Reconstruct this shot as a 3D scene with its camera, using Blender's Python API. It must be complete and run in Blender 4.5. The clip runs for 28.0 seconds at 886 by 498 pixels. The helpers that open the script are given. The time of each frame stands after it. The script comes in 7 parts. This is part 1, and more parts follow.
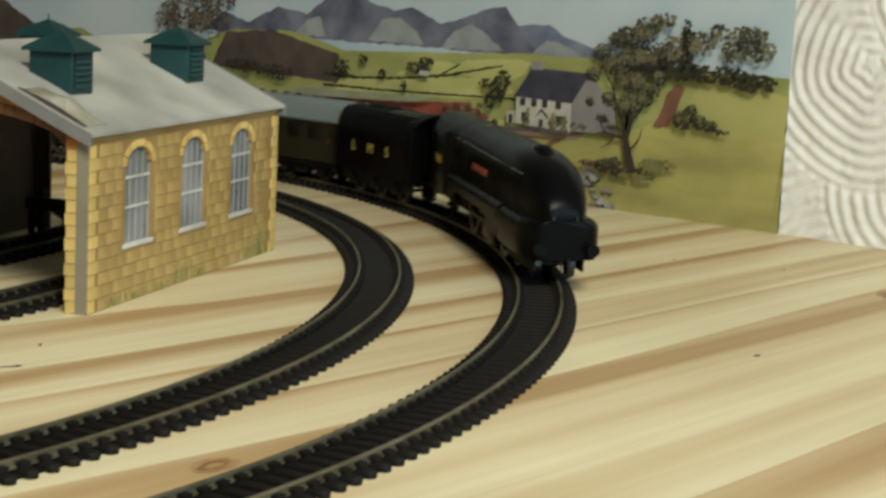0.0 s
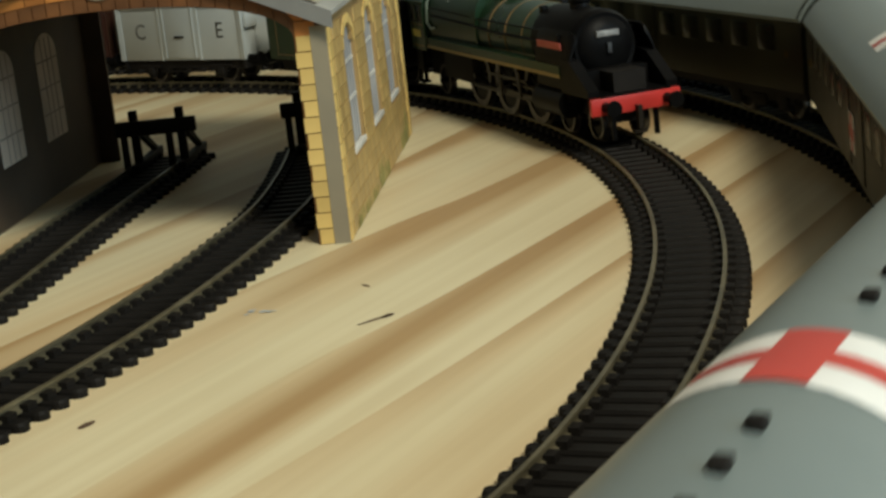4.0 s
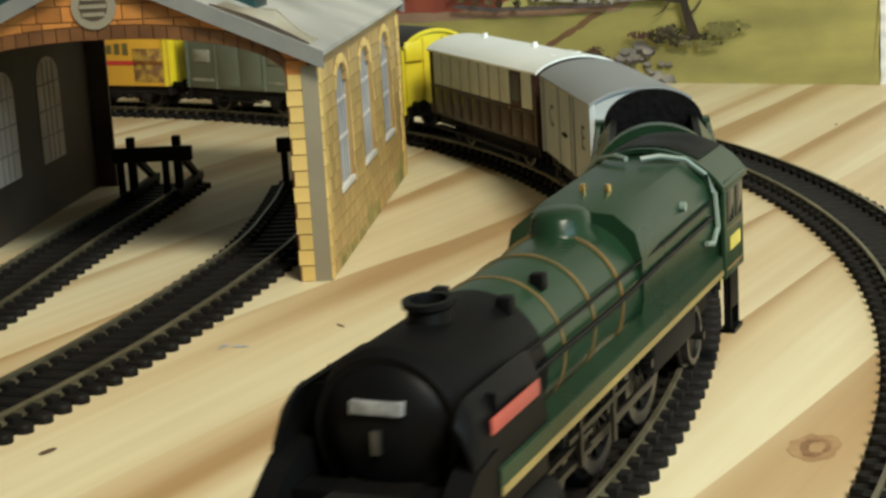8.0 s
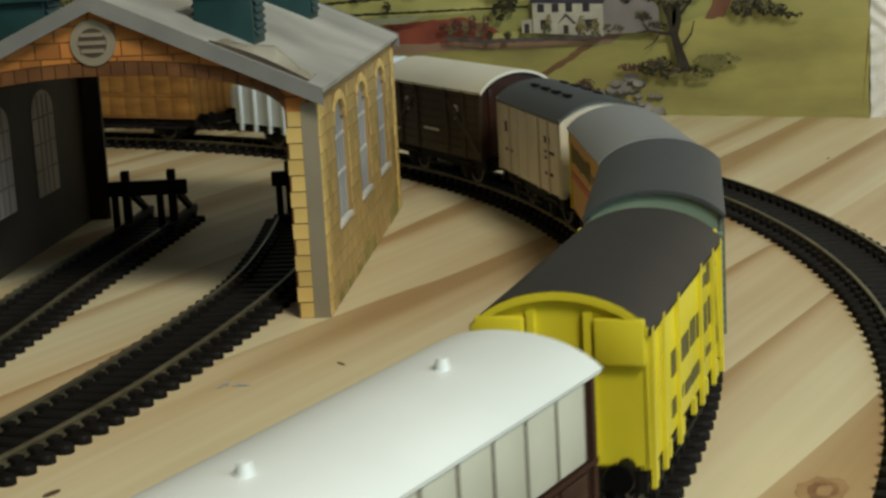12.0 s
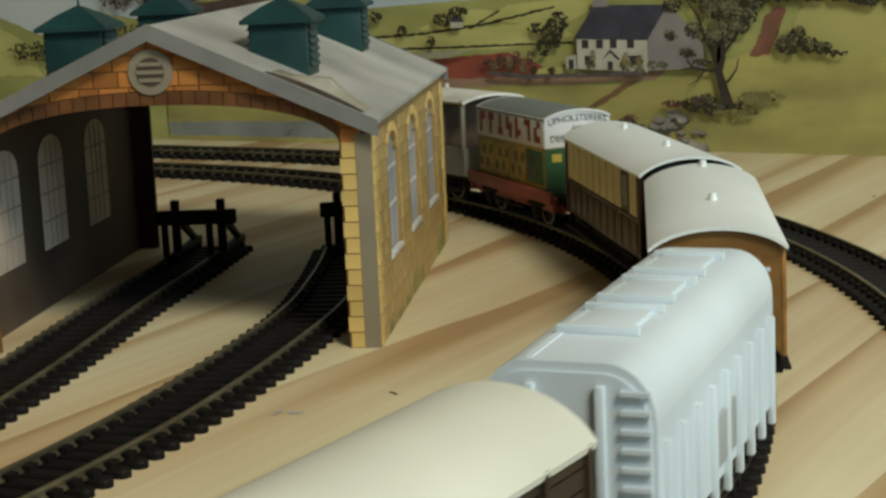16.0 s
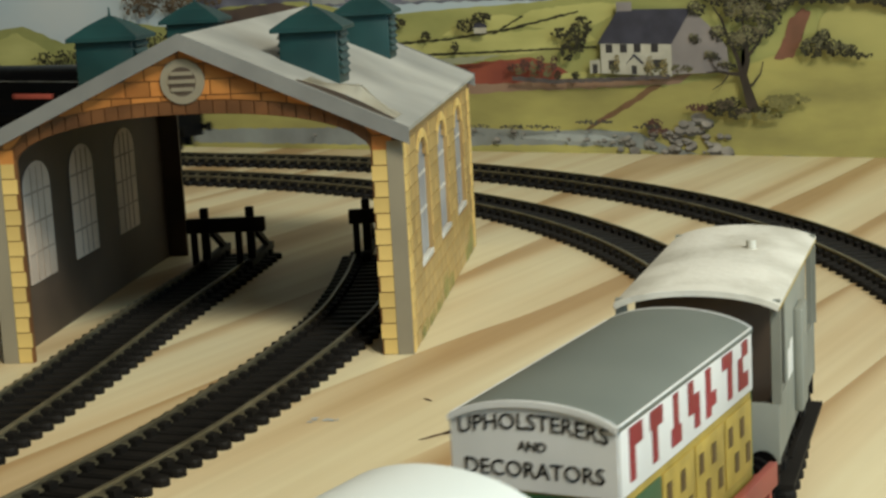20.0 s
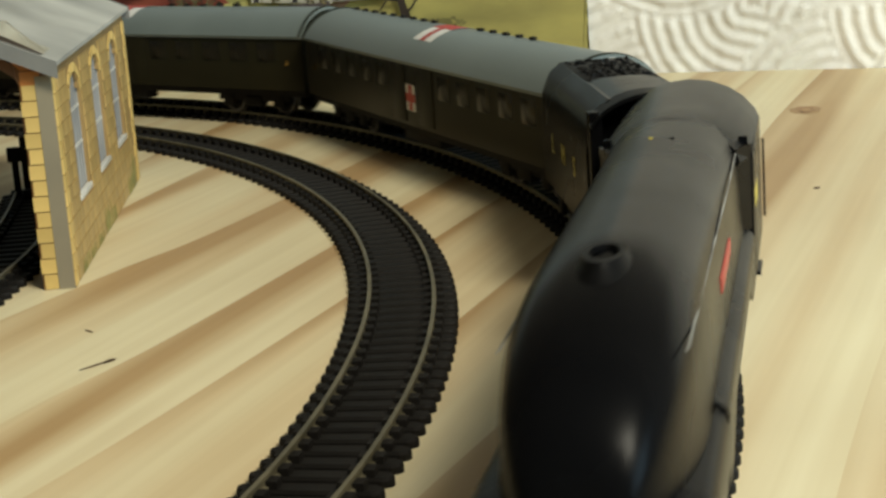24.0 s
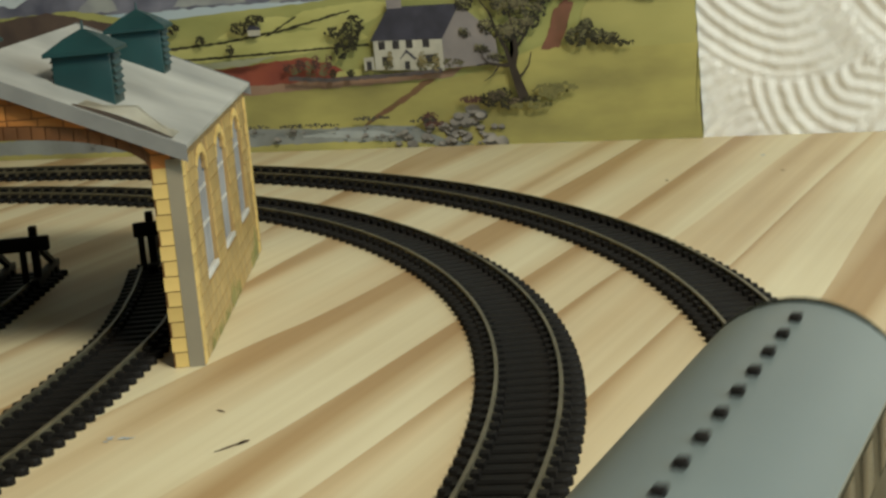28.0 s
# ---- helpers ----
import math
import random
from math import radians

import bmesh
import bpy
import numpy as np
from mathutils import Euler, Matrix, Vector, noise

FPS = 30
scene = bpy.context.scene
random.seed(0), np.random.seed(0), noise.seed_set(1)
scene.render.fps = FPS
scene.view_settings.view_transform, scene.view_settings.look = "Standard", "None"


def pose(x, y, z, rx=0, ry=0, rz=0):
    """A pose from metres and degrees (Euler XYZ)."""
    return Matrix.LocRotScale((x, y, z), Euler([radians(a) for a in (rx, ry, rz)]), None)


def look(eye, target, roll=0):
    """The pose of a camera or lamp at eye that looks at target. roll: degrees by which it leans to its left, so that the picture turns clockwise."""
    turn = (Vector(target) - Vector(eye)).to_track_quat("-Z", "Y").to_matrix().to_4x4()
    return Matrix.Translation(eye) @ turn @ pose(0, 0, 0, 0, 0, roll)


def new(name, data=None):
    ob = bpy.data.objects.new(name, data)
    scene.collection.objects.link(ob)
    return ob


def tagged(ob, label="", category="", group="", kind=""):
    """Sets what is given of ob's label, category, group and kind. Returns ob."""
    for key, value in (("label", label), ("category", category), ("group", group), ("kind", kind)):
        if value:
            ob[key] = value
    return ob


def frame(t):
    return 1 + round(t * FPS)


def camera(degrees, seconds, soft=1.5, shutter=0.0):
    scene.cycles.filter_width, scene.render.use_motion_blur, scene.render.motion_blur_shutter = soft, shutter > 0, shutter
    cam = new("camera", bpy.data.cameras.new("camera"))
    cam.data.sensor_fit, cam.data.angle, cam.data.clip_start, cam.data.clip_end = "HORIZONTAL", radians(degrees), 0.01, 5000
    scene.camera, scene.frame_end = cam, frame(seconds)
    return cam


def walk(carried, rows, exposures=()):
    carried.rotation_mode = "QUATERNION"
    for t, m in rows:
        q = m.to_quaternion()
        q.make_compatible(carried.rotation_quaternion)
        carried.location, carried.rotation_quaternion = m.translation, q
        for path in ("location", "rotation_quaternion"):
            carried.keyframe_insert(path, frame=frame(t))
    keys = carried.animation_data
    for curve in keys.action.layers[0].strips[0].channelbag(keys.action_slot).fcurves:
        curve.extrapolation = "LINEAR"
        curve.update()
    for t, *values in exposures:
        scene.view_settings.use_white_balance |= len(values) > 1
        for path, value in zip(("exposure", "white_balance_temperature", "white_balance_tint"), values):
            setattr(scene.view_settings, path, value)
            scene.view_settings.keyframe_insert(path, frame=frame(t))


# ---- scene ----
cam = camera(28.67, 28.0, soft=2.7, shutter=0.4)
PATH = [
    (0.0, look((0.5001, -0.3995, 0.1305), (0.1851, -0.0191, 0.0523), 2.74)),
    (0.5, look((0.4802, -0.4018, 0.1191), (0.1612, -0.0266, 0.0327), 2.16)),
    (1.0, look((0.4414, -0.3999, 0.1143), (0.1230, -0.0248, 0.0258), 1.61)),
    (1.5, look((0.4172, -0.3917, 0.1090), (0.1031, -0.0124, 0.0227), 0.27)),
    (2.0, look((0.3866, -0.3920, 0.1070), (0.0794, -0.0075, 0.0188), -0.76)),
    (2.5, look((0.3410, -0.3975, 0.1105), (0.0510, -0.0021, 0.0129), -2.53)),
    (3.0, look((0.3064, -0.4051, 0.1134), (0.0274, -0.0034, 0.0098), -4.34)),
    (3.5, look((0.2825, -0.4179, 0.1155), (0.0326, -0.0011, -0.0019), -5.65)),
    (4.0, look((0.2618, -0.4170, 0.1125), (0.0256, 0.0081, -0.0036), -6.22)),
    (4.5, look((0.2567, -0.4196, 0.1121), (0.0286, 0.0175, 0.0293), -5.63)),
    (6.5, look((0.2710, -0.4126, 0.1161), (0.0379, 0.0222, 0.0353), -3.04)),
    (7.0, look((0.2736, -0.4127, 0.1157), (0.0378, 0.0206, 0.0345), -2.99)),
    (7.5, look((0.2741, -0.4148, 0.1137), (0.0334, 0.0154, 0.0304), -3.09)),
    (8.0, look((0.2729, -0.4146, 0.1156), (0.0320, 0.0104, 0.0091), -3.38)),
    (8.5, look((0.2727, -0.4147, 0.1148), (0.0336, 0.0109, 0.0071), -3.69)),
    (9.0, look((0.2740, -0.4165, 0.1165), (0.0362, 0.0098, 0.0085), -3.74)),
    (9.5, look((0.2761, -0.4174, 0.1167), (0.0377, 0.0106, 0.0167), -3.57)),
    (10.0, look((0.2755, -0.4172, 0.1177), (0.0362, 0.0103, 0.0178), -3.26)),
    (10.5, look((0.2757, -0.4158, 0.1178), (0.0363, 0.0116, 0.0176), -3.19)),
    (11.0, look((0.2763, -0.4155, 0.1185), (0.0377, 0.0120, 0.0173), -3.26)),
    (11.5, look((0.2739, -0.4166, 0.1180), (0.0376, 0.0124, 0.0172), -3.32)),
    (12.0, look((0.2679, -0.4163, 0.1194), (0.0316, 0.0128, 0.0195), -3.15)),
    (12.5, look((0.2667, -0.4184, 0.1175), (0.0292, 0.0105, 0.0190), -2.81)),
    (14.5, look((0.2642, -0.4174, 0.1176), (0.0230, 0.0108, 0.0255), -2.60)),
    (15.0, look((0.2646, -0.4189, 0.1177), (0.0218, 0.0088, 0.0274), -2.78)),
    (15.5, look((0.2636, -0.4206, 0.1185), (0.0198, 0.0065, 0.0280), -2.66)),
    (16.0, look((0.2639, -0.4216, 0.1189), (0.0193, 0.0052, 0.0296), -2.60)),
    (16.5, look((0.2621, -0.4237, 0.1194), (0.0170, 0.0031, 0.0311), -2.44)),
    (17.0, look((0.2603, -0.4242, 0.1200), (0.0143, 0.0023, 0.0328), -2.48)),
    (17.5, look((0.2590, -0.4242, 0.1196), (0.0119, 0.0018, 0.0332), -2.64)),
    (18.0, look((0.2584, -0.4250, 0.1189), (0.0112, 0.0010, 0.0327), -2.64)),
    (18.5, look((0.2588, -0.4255, 0.1190), (0.0116, 0.0004, 0.0322), -2.62)),
    (19.0, look((0.2598, -0.4239, 0.1190), (0.0118, 0.0015, 0.0319), -2.79)),
    (19.5, look((0.2602, -0.4229, 0.1191), (0.0115, 0.0021, 0.0324), -3.08)),
    (20.0, look((0.2608, -0.4244, 0.1200), (0.0117, 0.0001, 0.0321), -3.11)),
    (20.5, look((0.2622, -0.4263, 0.1206), (0.0127, -0.0021, 0.0323), -2.97)),
    (21.0, look((0.2623, -0.4243, 0.1208), (0.0122, -0.0006, 0.0320), -3.14)),
    (21.5, look((0.2615, -0.4251, 0.1205), (0.0112, -0.0014, 0.0321), -3.31)),
    (22.0, look((0.2657, -0.4262, 0.1200), (0.0401, 0.0110, 0.0305), -2.48)),
    (22.5, look((0.2716, -0.4279, 0.1183), (0.0718, 0.0220, 0.0304), -2.74)),
    (24.5, look((0.2754, -0.4327, 0.1221), (0.1087, 0.0236, 0.0039), -4.13)),
    (25.0, look((0.2722, -0.4333, 0.1255), (0.0996, 0.0207, 0.0067), -4.18)),
    (25.5, look((0.2711, -0.4349, 0.1263), (0.0939, 0.0171, 0.0068), -4.11)),
    (26.0, look((0.2699, -0.4358, 0.1261), (0.0870, 0.0163, 0.0156), -4.33)),
    (26.5, look((0.2708, -0.4329, 0.1269), (0.0846, 0.0186, 0.0198), -4.65)),
    (27.0, look((0.2701, -0.4332, 0.1276), (0.0807, 0.0177, 0.0234), -4.83)),
    (27.5, look((0.2682, -0.4333, 0.1288), (0.0753, 0.0172, 0.0295), -5.04)),
    (28.0, look((0.2708, -0.4364, 0.1294), (0.0755, 0.0136, 0.0326), -5.26)),
]
EXPOSURES = [(0, -0.12), (1, -0.12), (2, 0.0), (3, 0.18), (4, -0.14), (4.5, -0.1), (6.5, 0.2), (7, 0.24), (8, 0.22), (9, 0.26), (10, 0.05), (11, -0.3), (12, -0.52), (12.5, -0.45), (14.5, -0.05), (15, 0.0), (16, -0.45),
             (17, -0.38), (18, -0.3), (19, -0.22), (20, -0.04), (21, -0.02), (22, -0.06), (25, 0.04), (26, 0.0), (27, -0.08), (28, -0.18)]
walk(cam, PATH, EXPOSURES)

# ---- world and light: a room with a ceiling lamp and a daylit window to the east ----
world = bpy.data.worlds.new("world")
scene.world = world
world.use_nodes = True
world.node_tree.nodes["Background"].inputs[0].default_value = (0.55, 0.62, 0.7, 1)
world.node_tree.nodes["Background"].inputs[1].default_value = 0.12


def area_lamp(name, eye, target, sx, sy, watts, colour):
    d = bpy.data.lights.new(name, "AREA")
    d.shape, d.size, d.size_y, d.energy, d.color = "RECTANGLE", sx, sy, watts, colour
    o = new(name, d)
    o.matrix_world = look(eye, target)
    return o


area_lamp("ceiling_lamp_light", (1.22, -0.72, 1.40), (0.10, 0.05, 0), 0.5, 0.5, 37.0, (1.0, 0.945, 0.765))
area_lamp("window_light", (1.86, -0.5, 0.62), (0.0, -0.1, 0.1), 1.2, 0.9, 20.0, (0.54, 0.82, 1.0))
scene.view_settings.exposure = 0.0

# ---- helpers for building ----
MM = 0.001
MATS = {}


def mat(name, c1, c2=None, scale=40.0, rough=0.6, bump=0.0, metal=0.0, detail=4.0, coat=0.0, spread=(0.35, 0.65), fine=0.0, stretch=None, spec=0.5):
    """Procedural surface: two colours mixed by noise, with fine relief and a roughness that varies."""
    if name in MATS:
        return MATS[name]
    m = bpy.data.materials.new(name)
    m.use_nodes = True
    nt = m.node_tree
    b = nt.nodes["Principled BSDF"]
    b.inputs["Metallic"].default_value = metal
    b.inputs["Specular IOR Level"].default_value = spec
    b.inputs["Coat Weight"].default_value = coat
    tc = nt.nodes.new("ShaderNodeTexCoord")
    vec = tc.outputs["Object"]
    if stretch:
        mp = nt.nodes.new("ShaderNodeMapping")
        mp.inputs["Scale"].default_value = stretch
        nt.links.new(vec, mp.inputs["Vector"])
        vec = mp.outputs["Vector"]
    n = nt.nodes.new("ShaderNodeTexNoise")
    n.inputs["Scale"].default_value = scale
    n.inputs["Detail"].default_value = detail
    nt.links.new(vec, n.inputs["Vector"])
    if c2 is None:
        c2 = tuple(v * 0.82 for v in c1)
    r = nt.nodes.new("ShaderNodeValToRGB")
    r.color_ramp.elements[0].position, r.color_ramp.elements[1].position = spread
    r.color_ramp.elements[0].color, r.color_ramp.elements[1].color = (*c2, 1), (*c1, 1)
    nt.links.new(n.outputs["Fac"], r.inputs["Fac"])
    wide = nt.nodes.new("ShaderNodeTexNoise")
    wide.inputs["Scale"].default_value = scale * 0.27
    wide.inputs["Detail"].default_value = 2
    nt.links.new(vec, wide.inputs["Vector"])
    tone = nt.nodes.new("ShaderNodeMapRange")
    tone.inputs["From Min"].default_value, tone.inputs["From Max"].default_value = 0.3, 0.7
    tone.inputs["To Min"].default_value, tone.inputs["To Max"].default_value = 0.86, 1.10
    nt.links.new(wide.outputs["Fac"], tone.inputs["Value"])
    hs = nt.nodes.new("ShaderNodeHueSaturation")
    nt.links.new(tone.outputs["Result"], hs.inputs["Value"])
    nt.links.new(r.outputs["Color"], hs.inputs["Color"])
    nt.links.new(hs.outputs["Color"], b.inputs["Base Color"])
    mr = nt.nodes.new("ShaderNodeMapRange")
    mr.inputs["To Min"].default_value, mr.inputs["To Max"].default_value = max(0.03, rough - 0.1), min(1.0, rough + 0.1)
    nt.links.new(n.outputs["Fac"], mr.inputs["Value"])
    nt.links.new(mr.outputs["Result"], b.inputs["Roughness"])
    if bump:
        n2 = nt.nodes.new("ShaderNodeTexNoise")
        n2.inputs["Scale"].default_value = fine or scale * 8
        n2.inputs["Detail"].default_value = 3
        nt.links.new(vec, n2.inputs["Vector"])
        bp = nt.nodes.new("ShaderNodeBump")
        bp.inputs["Strength"].default_value = bump
        bp.inputs["Distance"].default_value = 0.0004
        nt.links.new(n2.outputs["Fac"], bp.inputs["Height"])
        nt.links.new(bp.outputs["Normal"], b.inputs["Normal"])
    MATS[name] = m
    return m


def link_mesh(name, bm, material, smooth=False, s=1.0):
    if s != 1.0:
        bmesh.ops.scale(bm, vec=(s, s, s), verts=bm.verts)
    me = bpy.data.meshes.new(name)
    bm.to_mesh(me)
    bm.free()
    me.materials.append(material)
    if smooth:
        me.shade_smooth()
        if smooth != "all":
            me.set_sharp_from_angle(angle=radians(38))
    return new(name, me)


def part(name, bm, material, parent, label="", smooth=True, s=MM):
    o = link_mesh(name, bm, material, smooth, s)
    o.parent = parent
    if label:
        o["label"] = label
    return o


def thing(name, m, label, category, group="", kind=""):
    o = new(name)
    o.empty_display_size = 0.01
    o.matrix_world = m
    return tagged(o, label, category, group, kind)


def box(bm, x0, x1, y0, y1, z0, z1, bevel=0.0):
    vs = [bm.verts.new(p) for p in ((x0, y0, z0), (x1, y0, z0), (x1, y1, z0), (x0, y1, z0), (x0, y0, z1), (x1, y0, z1), (x1, y1, z1), (x0, y1, z1))]
    fs = [bm.faces.new([vs[i] for i in q]) for q in ((3, 2, 1, 0), (4, 5, 6, 7), (0, 1, 5, 4), (1, 2, 6, 5), (2, 3, 7, 6), (3, 0, 4, 7))]
    if bevel:
        es = list({e for f in fs for e in f.edges})
        bmesh.ops.bevel(bm, geom=es, offset=bevel, segments=2, affect="EDGES", profile=0.5)
    return bm


def cubes(*boxes, bevel=0.0):
    bm = bmesh.new()
    for b in boxes:
        box(bm, *b, bevel=bevel)
    return bm


def cyl(bm, p, axis, r, length, seg=16, r2=None):
    """A cylinder or cone from p along +x, +y or +z."""
    r2 = r if r2 is None else r2
    rot = {"x": Euler((0, radians(90), 0)), "y": Euler((radians(-90), 0, 0)), "z": Euler((0, 0, 0))}[axis].to_matrix().to_4x4()
    bmesh.ops.create_cone(bm, cap_ends=True, segments=seg, radius1=r, radius2=r2, depth=length,
                          matrix=Matrix.Translation(p) @ rot @ Matrix.Translation((0, 0, length / 2)))
    return bm


def loft(rings, caps=True, closed=True):
    bm = bmesh.new()
    vv = [[bm.verts.new(p) for p in r] for r in rings]
    n = len(rings[0])
    for a, b in zip(vv, vv[1:]):
        for i in range(n if closed else n - 1):
            bm.faces.new((a[i], a[(i + 1) % n], b[(i + 1) % n], b[i]))
    if caps:
        bm.faces.new(vv[0][::-1])
        bm.faces.new(vv[-1])
    bmesh.ops.recalc_face_normals(bm, faces=bm.faces)
    return bm


def extrude_x(profile, x0, x1):
    """A prism along x of a closed profile of (y, z)."""
    return loft([[(x0, y, z) for y, z in profile], [(x1, y, z) for y, z in profile]])


def arc_roof(half, eaves, crown, thick, n=14):
    """Closed profile of an arched roof skin."""
    top = [(half * math.sin(a), eaves + (crown - eaves) * (math.cos(a) - math.cos(1.1)) / (1 - math.cos(1.1)))
           for a in np.linspace(-1.1, 1.1, n)]
    top = [(y / math.sin(1.1), z) for y, z in top]
    return top + [(y * 0.985, z - thick) for y, z in reversed(top)]


def text_mesh(body, size, extrude=0.05):
    """The letters as a bmesh in the xy plane, centred on the origin."""
    c = bpy.data.curves.new("letters", "FONT")
    c.body, c.size, c.extrude, c.align_x, c.align_y = body, size, extrude, "CENTER", "CENTER"
    c.resolution_u = 3
    o = bpy.data.objects.new("letters", c)
    scene.collection.objects.link(o)
    me = bpy.data.meshes.new_from_object(o.evaluated_get(bpy.context.evaluated_depsgraph_get()))
    bm = bmesh.new()
    bm.from_mesh(me)
    bpy.data.objects.remove(o)
    bpy.data.curves.remove(c)
    bpy.data.meshes.remove(me)
    return bm


# ---- the railway's plan ----
CX, CY = -0.365, -0.188        # centre of the near end curve
RIN, ROUT = 0.505, 0.572       # inner and outer line
TIGHT = 0.0715                 # the far part of the curve is tighter by this
TURN = radians(50)
XLEFT = -1.13
STRAIGHT = 0.168               # straight rail ahead of the end curve
RAIL = 0.0048                  # rail top over the board


def lane(s, r):
    """Place on a line: s metres from its eastmost point, against the direction of running."""
    x, y = oval(s, r)
    if r < 0.54:          # the inner line swings out a little where its two track pieces meet
        u = (s + 0.5) % lap(r) - 0.5
        x += 0.0021 * math.exp(-(u / 0.09) ** 2)
    return x, y


def oval(s, r):
    """The same on an oval of plain arcs and straights."""
    r2 = r - TIGHT
    cx2, cy2 = CX + TIGHT * math.cos(TURN), CY + TIGHT * math.sin(TURN)
    back, front = cy2 + r2, CY - r - STRAIGHT
    a1, a2 = r * TURN, r2 * (math.pi / 2 - TURN)
    lb, rl = cx2 - XLEFT, (back - front) / 2
    a3, lf, a4 = math.pi * rl, CX - XLEFT, r * math.pi / 2
    total = a1 + a2 + lb + a3 + lf + a4 + STRAIGHT
    s = s % total
    if s < a1:
        th = s / r
        return CX + r * math.cos(th), CY + r * math.sin(th)
    s -= a1
    if s < a2:
        th = TURN + s / r2
        return cx2 + r2 * math.cos(th), cy2 + r2 * math.sin(th)
    s -= a2
    if s < lb:
        return cx2 - s, back
    s -= lb
    if s < a3:
        th = math.pi / 2 + s / rl
        return XLEFT + rl * math.cos(th), (back + front) / 2 + rl * math.sin(th)
    s -= a3
    if s < lf:
        return XLEFT + s, front
    s -= lf
    if s < a4:
        th = -math.pi / 2 + s / r
        return CX + r * math.cos(th), CY - STRAIGHT + r * math.sin(th)
    return CX + r, CY - STRAIGHT + s - a4


def lap(r):
    r2 = r - TIGHT
    cx2, back, front = CX + TIGHT * math.cos(TURN), CY + TIGHT * math.sin(TURN) + r2, CY - r - STRAIGHT
    return r * TURN + r2 * (math.pi / 2 - TURN) + (cx2 - XLEFT) + math.pi * (back - front) / 2 + (CX - XLEFT) + r * math.pi / 2 + STRAIGHT

# ---- materials ----
rail_metal = mat("rail_metal", (0.235, 0.21, 0.135), (0.13, 0.115, 0.07), 90, 0.42, metal=0.6)
sleeper_plastic = mat("sleeper_plastic", (0.0125, 0.0112, 0.010), (0.0075, 0.0068, 0.006), 60, 0.6, bump=0.3, spec=0.10)
# near-black that stands in for shade between the sleepers
gap_shade = mat("gap_shade", (0.011, 0.010, 0.009), (0.006, 0.0055, 0.005), 160, 0.8, spec=0.08)
black_plastic = mat("black_plastic", (0.013, 0.0115, 0.011), (0.008, 0.007, 0.0068), 80, 0.55, bump=0.2, spec=0.12)
wheel_metal = mat("wheel_metal", (0.13, 0.125, 0.12), (0.06, 0.055, 0.055), 200, 0.4, metal=0.9)
grey_card = mat("grey_card", (0.20, 0.20, 0.185), (0.16, 0.16, 0.15), 60, 0.75, bump=0.2)
roof_paper = mat("roof_paper", (0.47, 0.465, 0.42), (0.27, 0.268, 0.245), 26, 0.45, bump=0.25, detail=8, spread=(0.3, 0.7))
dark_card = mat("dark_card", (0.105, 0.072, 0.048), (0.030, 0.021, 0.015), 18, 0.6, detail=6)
cupola_green = mat("cupola_green", (0.006, 0.045, 0.045), (0.004, 0.03, 0.032), 60, 0.45)
wall_plaster = mat("wall_plaster", (0.86, 0.84, 0.78), (0.78, 0.76, 0.70), 22, 0.8, bump=0.5, fine=900)
# unseen part of the north wall, made dark to dim reflections on the trains
dim_reflection_wall = mat("dim_reflection_wall", (0.26, 0.24, 0.205), (0.21, 0.19, 0.165), 12, 0.85)
room_paint = mat("room_paint", (0.40, 0.37, 0.32), (0.36, 0.33, 0.285), 3, 0.9)
carpet = mat("carpet", (0.16, 0.13, 0.10), (0.10, 0.08, 0.06), 50, 0.95)


